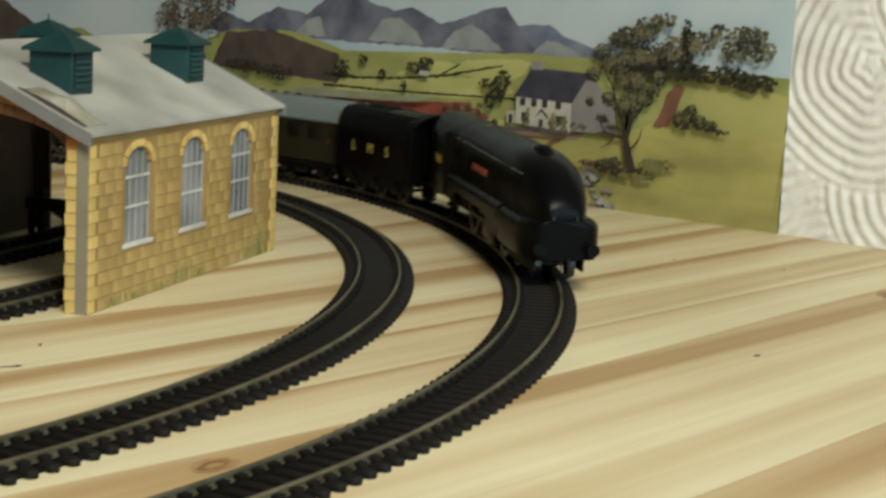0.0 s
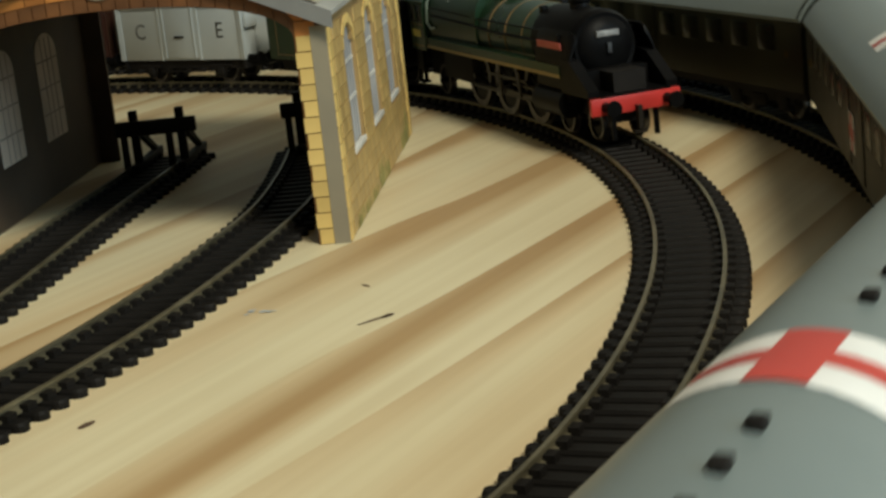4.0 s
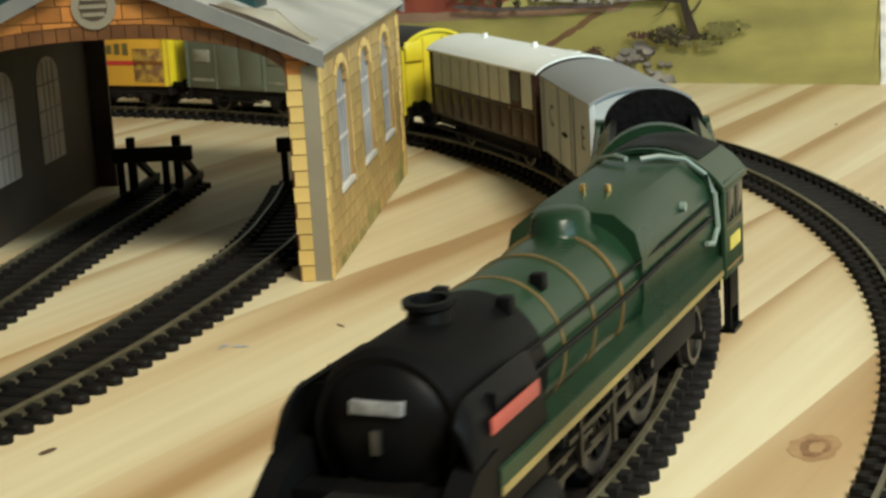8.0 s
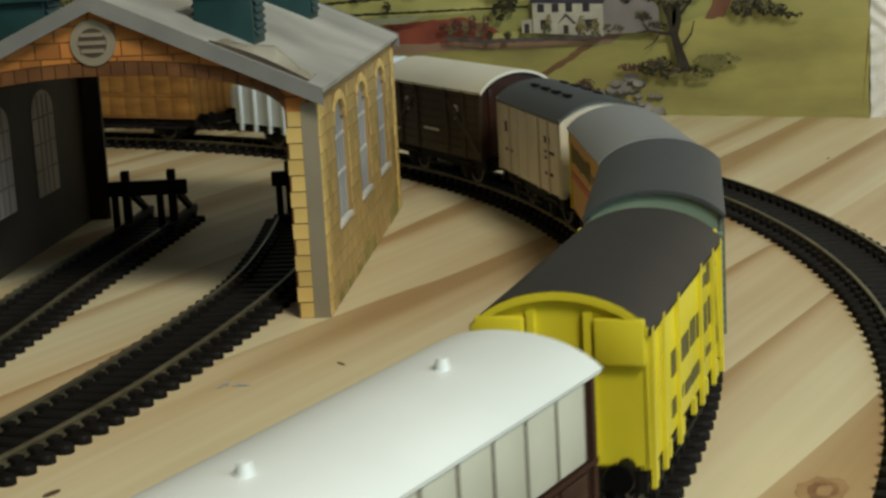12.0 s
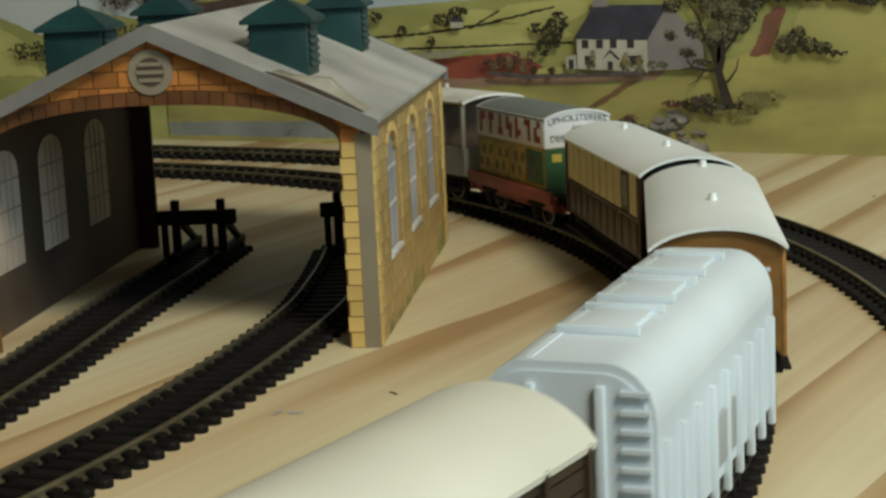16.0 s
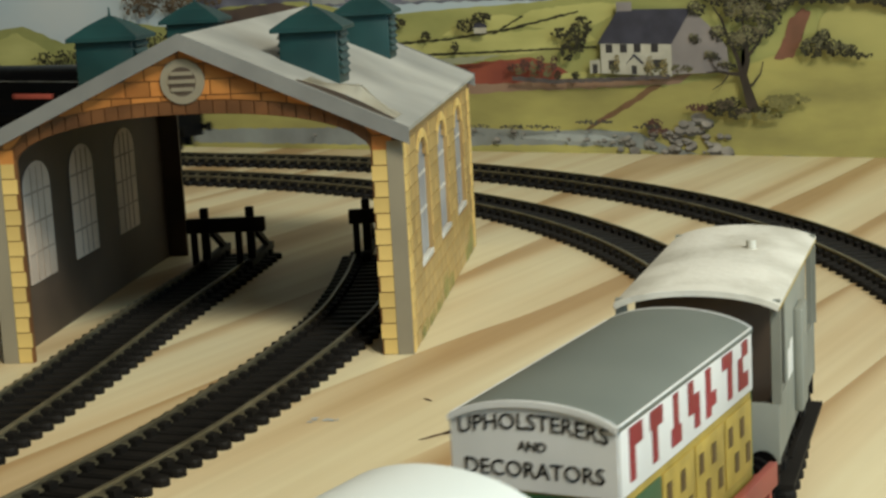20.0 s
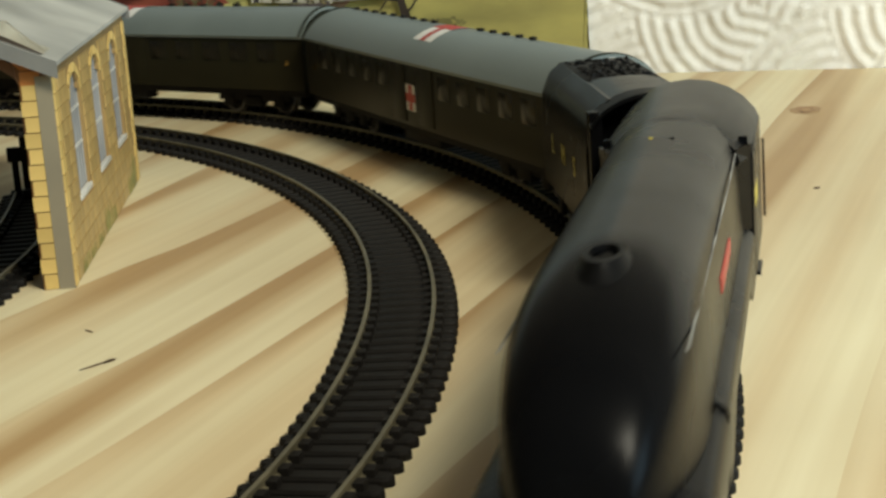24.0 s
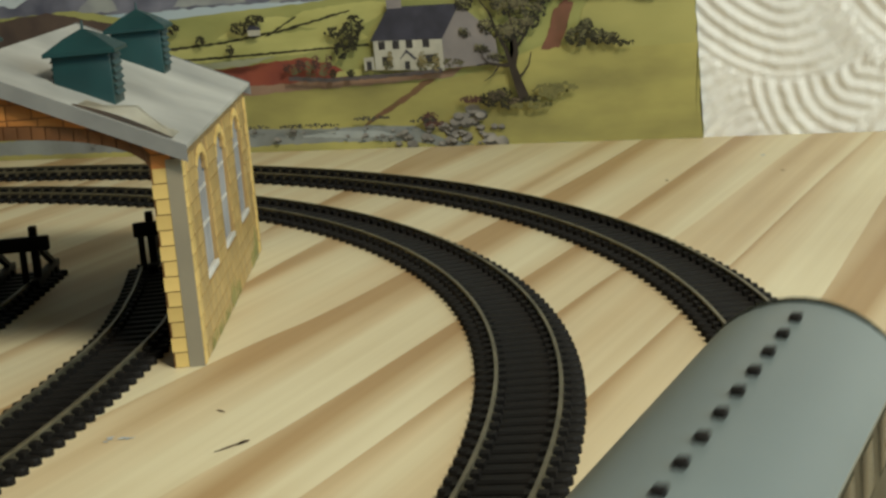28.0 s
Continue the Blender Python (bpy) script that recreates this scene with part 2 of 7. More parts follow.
def pine(name):
    m = bpy.data.materials.new(name)
    m.use_nodes = True
    nt = m.node_tree
    b = nt.nodes["Principled BSDF"]
    tc = nt.nodes.new("ShaderNodeTexCoord")

    def noise_at(scale, sx, sy, detail, rough=0.5):
        mp = nt.nodes.new("ShaderNodeMapping")
        mp.inputs["Scale"].default_value = (sx, sy, 1)
        n = nt.nodes.new("ShaderNodeTexNoise")
        n.inputs["Scale"].default_value, n.inputs["Detail"].default_value, n.inputs["Roughness"].default_value = scale, detail, rough
        nt.links.new(tc.outputs["Object"], mp.inputs["Vector"])
        nt.links.new(mp.outputs["Vector"], n.inputs["Vector"])
        return n

    broad = noise_at(1.0, 36, 1.2, 1.4, 0.4)      # early and late wood bands, along y
    streak = noise_at(1.0, 240, 5, 2.0)
    blotch = noise_at(7.0, 1, 1, 3.0)
    # growth rings: each band darkens slowly and ends in a sharp edge
    mp = nt.nodes.new("ShaderNodeMapping")
    mp.inputs["Scale"].default_value = (1, 0.05, 1)
    mp.inputs["Rotation"].default_value = (0, 0, radians(1.5))
    nt.links.new(tc.outputs["Object"], mp.inputs["Vector"])
    wave = nt.nodes.new("ShaderNodeTexWave")
    wave.wave_profile = "SAW"
    for key, v in (("Scale", 7.0), ("Distortion", 11.0), ("Detail", 3.0), ("Detail Scale", 1.4), ("Detail Roughness", 0.5)):
        wave.inputs[key].default_value = v
    nt.links.new(mp.outputs["Vector"], wave.inputs["Vector"])
    both = nt.nodes.new("ShaderNodeMix")
    both.inputs[0].default_value = 0.19
    nt.links.new(broad.outputs["Fac"], both.inputs[2])
    nt.links.new(wave.outputs["Fac"], both.inputs[3])
    r = nt.nodes.new("ShaderNodeValToRGB")
    e = r.color_ramp.elements
    e[0].position, e[0].color = 0.365, (0.43, 0.29, 0.138, 1)
    e[1].position, e[1].color = 0.58, (0.71, 0.64, 0.425, 1)
    mid = e.new(0.46)
    mid.color = (0.615, 0.495, 0.295, 1)
    nt.links.new(both.outputs[0], r.inputs["Fac"])
    r2 = nt.nodes.new("ShaderNodeValToRGB")
    r2.color_ramp.elements[0].position, r2.color_ramp.elements[1].position = 0.35, 0.65
    r2.color_ramp.elements[0].color, r2.color_ramp.elements[1].color = (0.93, 0.91, 0.88, 1), (1, 1, 1, 1)
    nt.links.new(streak.outputs["Fac"], r2.inputs["Fac"])
    r3 = nt.nodes.new("ShaderNodeValToRGB")
    r3.color_ramp.elements[0].position, r3.color_ramp.elements[1].position = 0.3, 0.7
    r3.color_ramp.elements[0].color, r3.color_ramp.elements[1].color = (0.88, 0.85, 0.82, 1), (1, 1, 1, 1)
    nt.links.new(blotch.outputs["Fac"], r3.inputs["Fac"])

    def times(a, c):
        x = nt.nodes.new("ShaderNodeMix")
        x.data_type, x.blend_type = "RGBA", "MULTIPLY"
        x.inputs[0].default_value = 1.0
        nt.links.new(a, x.inputs[6])
        nt.links.new(c, x.inputs[7])
        return x.outputs[2]

    nt.links.new(times(times(r.outputs["Color"], r2.outputs["Color"]), r3.outputs["Color"]), b.inputs["Base Color"])
    b.inputs["Roughness"].default_value = 0.55
    bp = nt.nodes.new("ShaderNodeBump")
    bp.inputs["Strength"].default_value, bp.inputs["Distance"].default_value = 0.15, 0.0003
    nt.links.new(streak.outputs["Fac"], bp.inputs["Height"])
    nt.links.new(bp.outputs["Normal"], b.inputs["Normal"])
    return m


pine_board = pine("pine_board")

# ---- the room ----
WALL_Y = 0.4375


def slab(name, b, material, label, category=""):
    return tagged(link_mesh(name, cubes(b), material), label, category or name.split("_")[0], kind="structure")


slab("floor", (-2.2, 2.0, -2.6, 0.6, -0.80, -0.75), carpet, "dark brown carpeted floor of the room")
slab("wall_west", (-2.3, -2.2, -2.6, 0.6, -0.75, 1.65), room_paint, "plain cream painted room wall")
slab("wall_south", (-2.3, 2.1, -2.7, -2.6, -0.75, 1.65), room_paint, "plain cream painted room wall")
slab("ceiling", (-2.3, 2.1, -2.7, 0.7, 1.65, 1.70), room_paint, "plain cream painted ceiling")
# east wall with a window opening
tagged(link_mesh("wall_east", cubes((2.0, 2.1, -2.6, 0.6, -0.75, 0.10), (2.0, 2.1, -2.6, 0.6, 1.15, 1.65),
                                         (2.0, 2.1, -2.6, -1.15, 0.10, 1.15), (2.0, 2.1, 0.15, 0.6, 0.10, 1.15)), room_paint),
            "plain cream painted room wall with a window opening", "wall", kind="structure")
# table board and its trestle legs
board = thing("baseboard", Matrix(), "bare pine baseboard carrying the model railway", "baseboard", kind="structure")
part("board", cubes((-1900, 620, -1080, 436.5, -18, 0), bevel=1.0), pine_board, board)
for x in (-1.8, -0.6, 0.54):
    for y in (-1.03, 0.36):
        part("leg", cubes((x * 1000 - 22, x * 1000 + 22, y * 1000 - 22, y * 1000 + 22, -750, -18)), pine_board, board)


# plaster wall behind the board, combed in overlapping fans
def plaster_wall():
    bm = bmesh.new()
    rng = random.Random(5)
    fans = []
    for i in range(9):
        for j in range(7):
            fans.append((0.02 + i * 0.078 + (j % 2) * 0.039 + rng.uniform(-0.012, 0.012), -0.03 + j * 0.058 + rng.uniform(-0.01, 0.01),
                         rng.uniform(0.058, 0.072), rng.uniform(0, 6.28)))

    def height(x, z):
        h = 0.0
        for fx, fz, fr, ph in fans:
            d = math.hypot(x - fx, z - fz)
            if d < fr:
                wob = 0.0012 * math.sin(5 * math.atan2(z - fz, x - fx) + ph)
                h = 0.0013 * (0.5 + 0.5 * math.sin((d + wob) * 2 * math.pi / (0.0074 + 0.0006 * math.sin(ph * 3)))) * min(1.0, (fr - d) / 0.004) + 0.0006 * (1 - d / fr)
        return h + 0.0009 * noise.noise((x * 60, z * 60, 3.0)) + 0.0004 * noise.noise((x * 240, z * 240, 7.0))

    nx, nz, x0, x1, z0, z1 = 400, 190, 0.03, 0.62, -0.002, 0.28
    grid = [[bm.verts.new((x0 + (x1 - x0) * i / nx, WALL_Y - height(x0 + (x1 - x0) * i / nx, z0 + (z1 - z0) * j / nz), z0 + (z1 - z0) * j / nz))
             for i in range(nx + 1)] for j in range(nz + 1)]
    for j in range(nz):
        for i in range(nx):
            bm.faces.new((grid[j][i], grid[j][i + 1], grid[j + 1][i + 1], grid[j + 1][i]))
    return bm


# slab out of view is darkened for reflections; only the plaster is white
wn = tagged(link_mesh("wall_north", cubes((-2.3, 2.1, WALL_Y + 0.003, 0.7, -0.75, 1.65)), dim_reflection_wall), "white fan-combed plaster wall, its unseen rest darkened to dim reflections", "wall", kind="structure")
pl = link_mesh("plaster", plaster_wall(), wall_plaster, smooth="all")
pl.parent = wn

# ---- track ----
def ribbon(pts, profile):
    """A strip of a given cross-section (offset to the left, height) swept along points in the plane."""
    rings = []
    for i, (x, y) in enumerate(pts):
        ax, ay = pts[max(0, i - 1)]
        bx, by = pts[min(len(pts) - 1, i + 1)]
        d = math.hypot(bx - ax, by - ay)
        nx, ny = -(by - ay) / d, (bx - ax) / d
        rings.append([(x + nx * o, y + ny * o, z) for o, z in profile])
    return loft(rings, caps=False)


def rail_profile(o):
    h = RAIL
    return [(o - 0.0010, 0.0020), (o - 0.0010, 0.0026), (o - 0.0003, 0.0028), (o - 0.0003, h - 0.0008), (o - 0.00058, h - 0.0006), (o - 0.0005, h),
            (o + 0.0005, h), (o + 0.00058, h - 0.0006), (o + 0.0003, h - 0.0008), (o + 0.0003, 0.0028), (o + 0.0010, 0.0026), (o + 0.0010, 0.0020)]


def sleeper_mesh():
    """A low sleeper with rounded ends and four rail chairs."""
    bm = bmesh.new()
    w, e = 0.0021, 0.0150
    plan = [(w * math.cos(a), e - w + w * math.sin(a)) for a in np.linspace(0, math.pi, 7)]
    plan += [(-x, -y) for x, y in plan]
    lo = [bm.verts.new((x, y, 0.0)) for x, y in plan]
    mid = [bm.verts.new((x, y, 0.0014)) for x, y in plan]
    hi = [bm.verts.new((x * 0.82, y * 0.98, 0.0021)) for x, y in plan]
    n = len(plan)
    for a, b in ((lo, mid), (mid, hi)):
        for i in range(n):
            bm.faces.new((a[i], a[(i + 1) % n], b[(i + 1) % n], b[i]))
    bm.faces.new(hi)
    for o in (-0.0087, 0.0087):
        for k in (-1, 1):
            box(bm, -0.0017, 0.0017, o + k * 0.0015 - 0.0011, o + k * 0.0015 + 0.0011, 0.0020, 0.0037)
    me = bpy.data.meshes.new("sleeper")
    bm.to_mesh(me)
    bm.free()
    me.materials.append(sleeper_plastic)
    return me


SLEEPER = sleeper_mesh()
PITCH = 0.0072


def lay_track(name, label, f, s0, s1, near):
    """Rails and sleepers along f(s); sleepers in the stretches near are objects of their own."""
    t = thing(name, Matrix(), label, "railway track", group="tracks", kind="structure")
    n = max(20, int((s1 - s0) / 0.006))
    pts = [f(s0 + (s1 - s0) * i / n) for i in range(n + 1)]
    for o in (-0.0087, 0.0087):
        part("rail", ribbon(pts, rail_profile(o)), rail_metal, t, smooth=False, s=1.0)
    # added dark strip: paints the shade in the gaps between sleepers
    part("web", ribbon(pts, [(-0.0122, 0.0001), (-0.0122, 0.0010), (0.0122, 0.0010), (0.0122, 0.0001)]), gap_shade, t, smooth=False, s=1.0)
    v, fc = [], []
    src = [tuple(q.co) for q in SLEEPER.vertices]
    polys = [tuple(p.vertices) for p in SLEEPER.polygons]
    k = int((s1 - s0) / PITCH)
    for i in range(k):
        s = s0 + (i + 0.5) * PITCH
        x, y = f(s)
        x2, y2 = f(s + 0.001)
        a = math.atan2(y2 - y, x2 - x)
        if near[0] < s < near[1]:
            o = new("sleeper", SLEEPER)
            o.matrix_world = pose(x, y, 0, 0, 0, math.degrees(a))
            o.parent = t
        else:
            base, c, sn = len(v), math.cos(a), math.sin(a)
            v += [(x + c * p[0] - sn * p[1], y + sn * p[0] + c * p[1], p[2]) for p in src]
            fc += [tuple(base + q for q in p) for p in polys]
    if v:
        me = bpy.data.meshes.new("sleepers")
        me.from_pydata(v, [], fc)
        me.materials.append(sleeper_plastic)
        o = new("sleepers", me)
        o.parent = t
        o["kind"] = "stuff"
    return t


def bezier(p):
    def f(s):
        """s in 0..1 on a smooth curve through the given points (Catmull-Rom)."""
        n = len(p) - 1
        u = min(max(s, 0.0), 0.99999) * n
        i = int(u)
        u -= i
        a, b, c, d = p[max(0, i - 1)], p[i], p[i + 1], p[min(n, i + 2)]
        return tuple(0.5 * (2 * b[k] + (c[k] - a[k]) * u + (2 * a[k] - 5 * b[k] + 4 * c[k] - d[k]) * u * u + (3 * b[k] - a[k] - 3 * c[k] + d[k]) * u ** 3) for k in (0, 1))
    return f


def by_length(f, n=400):
    """The same curve by its length, and that length."""
    pts = [f(i / n) for i in range(n + 1)]
    acc = [0.0]
    for a, b in zip(pts, pts[1:]):
        acc.append(acc[-1] + math.hypot(b[0] - a[0], b[1] - a[1]))
    return (lambda s: (float(np.interp(s, acc, [p[0] for p in pts])), float(np.interp(s, acc, [p[1] for p in pts])))), acc[-1]


lay_track("inner_track", "inner oval of black-sleepered model railway track", lambda s: lane(s, RIN), -0.02, lap(RIN) - 0.02, (-0.02, 0.75))
lay_track("outer_track", "outer oval of black-sleepered model railway track", lambda s: lane(s, ROUT), -0.02, lap(ROUT) - 0.02, (-0.02, 0.85))
sid_r, len_r = by_length(bezier([(-0.093, 0.131), (-0.062, 0.072), (-0.036, 0.010), (-0.0092, -0.0965), (0.0015, -0.20), (0.005, -0.32)]))
sid_l, len_l = by_length(bezier([(-0.1485, 0.120), (-0.132, 0.076), (-0.108, 0.010), (-0.071, -0.084), (-0.04, -0.18), (-0.02, -0.28)]))
lay_track("shed_siding", "siding of black-sleepered track running into the engine shed", sid_r, 0.0, len_r, (0, 0.25))
lay_track("shed_siding", "siding of black-sleepered track running into the engine shed", sid_l, 0.0, len_l, (0, 0.25))


def buffer_stop(m):
    t = thing("buffer_stop", m, "black plastic buffer stop at the end of a shed siding", "buffer stop", group="buffer stops")
    for y in (-8.7, 8.7):
        part("post", cubes((-1.6, 1.6, y - 1.5, y + 1.5, 0, 22.5), bevel=0.4), black_plastic, t)
        bm = bmesh.new()
        q = [(-32, 2.5), (-28, 2.5), (-1, 14.5), (-1, 18)]
        for yy in (y - 1.1, y + 1.1):
            bm.faces.new([bm.verts.new((x, yy, z)) for x, z in q])
        bmesh.ops.bridge_loops(bm, edges=bm.edges[:])
        bmesh.ops.recalc_face_normals(bm, faces=bm.faces)
        part("strut", bm, black_plastic, t)
        part("baulk", cubes((-36, 8, y - 1.6, y + 1.6, 0, 3.0), bevel=0.3), black_plastic, t)
    for y in (-12.4, 4.6):
        part("leg", cubes((2.0, 4.2, y - 1.2, y + 1.2, 0, 14), bevel=0.3), black_plastic, t)
    part("beam", cubes((1.5, 4.6, -15, 15, 13.5, 19.0), bevel=0.5), black_plastic, t)
    return t


buffer_stop(pose(-0.1364, 0.0928, 0.0024, 0, 0, 115 + 180))
buffer_stop(pose(-0.0855, 0.1265, 0.0024, 0, 0, 118 + 180))

# ---- engine shed, a printed card kit ----
SHED = Matrix.Translation((0, 0, 0)) @ pose(0, 0, 0, 0, 0, 23)
SW, SL, SE, SA = 126.0, 180.0, 67.5, 96.0     # width, length, eaves, apex
stone_mortar = mat("stone_mortar", (0.36, 0.235, 0.09), (0.27, 0.165, 0.06), 40, 0.5)
gable_mortar = mat("gable_mortar", (0.20, 0.085, 0.025), (0.13, 0.055, 0.018), 40, 0.6)


def stone(name, c, c2, rough=0.42, low=0.86, high=1.10):
    """Printed stone whose tone varies from block to block."""
    m = mat(name, c, c2, 45, rough, bump=0.12, detail=6)
    nt = m.node_tree
    b = nt.nodes["Principled BSDF"]
    old = b.inputs["Base Color"].links[0].from_socket
    oi = nt.nodes.new("ShaderNodeObjectInfo")
    hs = nt.nodes.new("ShaderNodeHueSaturation")
    mr = nt.nodes.new("ShaderNodeMapRange")
    mr.inputs["To Min"].default_value, mr.inputs["To Max"].default_value = low, high
    nt.links.new(oi.outputs["Random"], mr.inputs["Value"])
    nt.links.new(mr.outputs["Result"], hs.inputs["Value"])
    nt.links.new(old, hs.inputs["Color"])
    nt.links.new(hs.outputs["Color"], b.inputs["Base Color"])
    return m


sand_stone = stone("sand_stone", (0.48, 0.335, 0.125), (0.36, 0.235, 0.08))
gable_stone = stone("gable_stone", (0.50, 0.205, 0.045), (0.33, 0.115, 0.025), 0.5, 0.72, 1.2)
arch_stone = stone("arch_stone", (0.19, 0.075, 0.022), (0.085, 0.034, 0.012), 0.5)
quoin_stone = stone("quoin_stone", (0.68, 0.49, 0.17), (0.58, 0.40, 0.13))
window_white = mat("window_white", (0.62, 0.61, 0.56), (0.46, 0.45, 0.42), 60, 0.45)
thin_bar = mat("thin_bar", (0.36, 0.36, 0.35), (0.25, 0.25, 0.25), 60, 0.45)
window_pane = mat("window_pane", (0.27, 0.27, 0.26), (0.12, 0.125, 0.13), 38, 0.3)
door_edge = mat("door_edge", (0.27, 0.235, 0.16), (0.23, 0.20, 0.14), 40, 0.7)
moss = mat("moss", (0.30, 0.27, 0.09), (0.20, 0.20, 0.06), 120, 0.6)

shed = thing("engine_shed", SHED, "two-road engine shed of printed sandstone card with a grey roof", "engine shed")


def roof_z(x):
    return SE + (SA - SE) * (1 - abs(x + SW / 2) / (SW / 2))


def arch_z(x):
    """Underside of the wide doorway arch."""
    u = (x + SW / 2) / (SW / 2 - 9.4)
    return 60.5 + 13.0 * math.sqrt(max(0.0, 1 - abs(u) ** 2.2)) if abs(u) < 1 else 0.0


def gable(y0, y1, material, name):
    """End wall with its arched doorway through it."""
    n = 48
    xs = [-SW / 2 + (SW / 2 - 9.4) * math.sin(a) for a in np.linspace(-math.pi / 2, math.pi / 2, n + 1)]
    low = [(x, arch_z(x) if abs(x + SW / 2) < SW / 2 - 9.5 else 60.5) for x in xs]
    bm = bmesh.new()
    for sx in (0, -SW + 9.4):
        box(bm, sx - 9.4, sx, y0, y1, 0, 60.5)
    cols = [-SW] + xs + [0.0]
    tops = [roof_z(x) - 1.2 for x in cols]
    lows = [60.5] + [z for _, z in low] + [60.5]
    rings = [[(x, y0, a), (x, y1, a), (x, y1, b), (x, y0, b)] for x, a, b in zip(cols, lows, tops)]
    vv = [[bm.verts.new(p) for p in r] for r in rings]
    for p, q in zip(vv, vv[1:]):
        for i in range(4):
            bm.faces.new((p[i], p[(i + 1) % 4], q[(i + 1) % 4], q[i]))
    bm.faces.new(vv[0])
    bm.faces.new(vv[-1])
    bmesh.ops.recalc_face_normals(bm, faces=bm.faces)
    return part(name, bm, material, shed, smooth=False)


front = gable(0.6, 2.6, gable_mortar, "front_wall")
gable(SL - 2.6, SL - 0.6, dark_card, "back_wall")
WINDOWS = (40.5, 90.0, 139.5)


def side_wall(x0, x1, name, material):
    """Long wall with three arched window openings."""
    bm = bmesh.new()
    ys = [0.6]
    for c in WINDOWS:
        ys += [c - 11.0, c + 11.0]
    ys.append(SL - 0.6)
    for a, b in zip(ys[0::2], ys[1::2]):
        box(bm, x0, x1, a, b, 0, SE - 1)
    for c in WINDOWS:
        box(bm, x0, x1, c - 11, c + 11, 0, 22.5)
        n = 10
        for i in range(n):
            u0, u1 = -11 + 22 * i / n, -11 + 22 * (i + 1) / n
            um = max(abs(u0), abs(u1))
            zz = 52.5 + 7.0 * math.sqrt(max(0, 1 - (min(um, 10.9) / 11) ** 2))
            box(bm, x0, x1, c + u0, c + u1, zz, SE - 1)
    bmesh.ops.remove_doubles(bm, verts=bm.verts, dist=0.01)
    return part(name, bm, material, shed, smooth=False)


side_wall(-2.0, 0.0, "side_wall", stone_mortar)
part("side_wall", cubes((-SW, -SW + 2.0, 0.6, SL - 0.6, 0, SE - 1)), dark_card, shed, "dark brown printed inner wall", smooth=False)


def shed_window(parent, x0, c, bar, pane):
    """Arched metal-framed window set in a side wall."""
    def arch(h, w, y0, y1):
        n = 12
        pr = [(-w, 22.5), (w, 22.5)] + [(w * math.cos(a), h - 7 + 7 * math.sin(a)) for a in np.linspace(0, math.pi, n)]
        return loft([[(y0, c + y, z) for y, z in pr], [(y1, c + y, z) for y, z in pr]])
    w = part("window", arch(60.2, 11.3, x0 - 0.3, x0), pane, parent, "grey-paned arched window")
    for y in (-10.4, -5.3, 0, 5.3, 10.4):
        part("glazing_bar", cubes((x0, x0 + 0.4, c + y - 0.28, c + y + 0.28, 23, 55.5 + (2.6 if abs(y) < 8 else 0))), thin_bar, w)
    for z in (36.5, 48.0):
        part("glazing_bar", cubes((x0, x0 + 0.5, c - 10.6, c + 10.6, z - 0.5, z + 0.5)), bar, w)
    part("sill", cubes((x0, x0 + 1.75, c - 12.6, c + 12.6, 20.8, 22.6), bevel=0.25), window_white, w)
    # voussoirs of the arch
    for i in range(7):
        a0, a1 = math.pi * i / 7 + 0.03, math.pi * (i + 1) / 7 - 0.03
        q = [(c + r * math.cos(a), 52.5 + (r - 4) * math.sin(a)) for r, a in ((11.2, a0), (14.0, a0), (14.0, a1), (11.2, a1))]
        bm = loft([[(x0 + 1.2, y, z) for y, z in q], [(x0 + 1.55, y, z) for y, z in q]])
        part("voussoir", bm, quoin_stone, w, smooth=False)
    return w


def inside_window(parent, x0, c):
    """The back of a window, seen on the inside of the far wall."""
    n = 12
    pr = [(-12.0, 19.5), (12.0, 19.5)] + [(12.0 * math.cos(a), 50.0 + 7.6 * math.sin(a)) for a in np.linspace(0, math.pi, n)]
    w = part("window", loft([[(x0 - 0.8, c + y, z) for y, z in pr], [(x0 - 0.5, c + y, z) for y, z in pr]]), inner_pane, parent, "opaque arched window, light through it put into its pale colour")
    for y in (-5.3, 0, 5.3):
        part("glazing_bar", cubes((x0 - 0.5, x0 - 0.3, c + y - 0.3, c + y + 0.3, 20, 56)), bar_card, w)
    for z in (29.0, 38.5, 48.0):
        part("glazing_bar", cubes((x0 - 0.5, x0 - 0.25, c - 11.8, c + 11.8, z - 0.3, z + 0.3)), bar_card, w)


bar_card = mat("bar_card", (0.40, 0.32, 0.25), (0.26, 0.20, 0.15), 60, 0.7)
# opaque panes; the raised base colour stands in for light through them
inner_pane = mat("inner_pane", (0.68, 0.56, 0.45), (0.36, 0.28, 0.21), 22, 0.45)
for c in WINDOWS:
    shed_window(shed, -1.2, c, window_white, window_pane)

for c in (35.0, 79.0, 128.0):
    inside_window(shed, -SW + 2.9, c)

# stones of the long wall
rng = random.Random(3)
STONES = {}


def stone_piece(parent, material, x, y, z, dx, dy, dz):
    """A block with softened edges; alike sizes share their mesh."""
    key = (material.name, round(dx, 1), round(dy, 1), round(dz, 1))
    if key not in STONES:
        bm = cubes((-dx / 2, dx / 2, -dy / 2, dy / 2, -dz / 2, dz / 2))
        bmesh.ops.scale(bm, vec=(MM, MM, MM), verts=bm.verts)
        me = bpy.data.meshes.new("stone")
        bm.to_mesh(me)
        bm.free()
        me.materials.append(material)
        STONES[key] = me
    o = new("stone", STONES[key])
    o.location = (x * MM, y * MM, z * MM)
    o.parent = parent
    return o


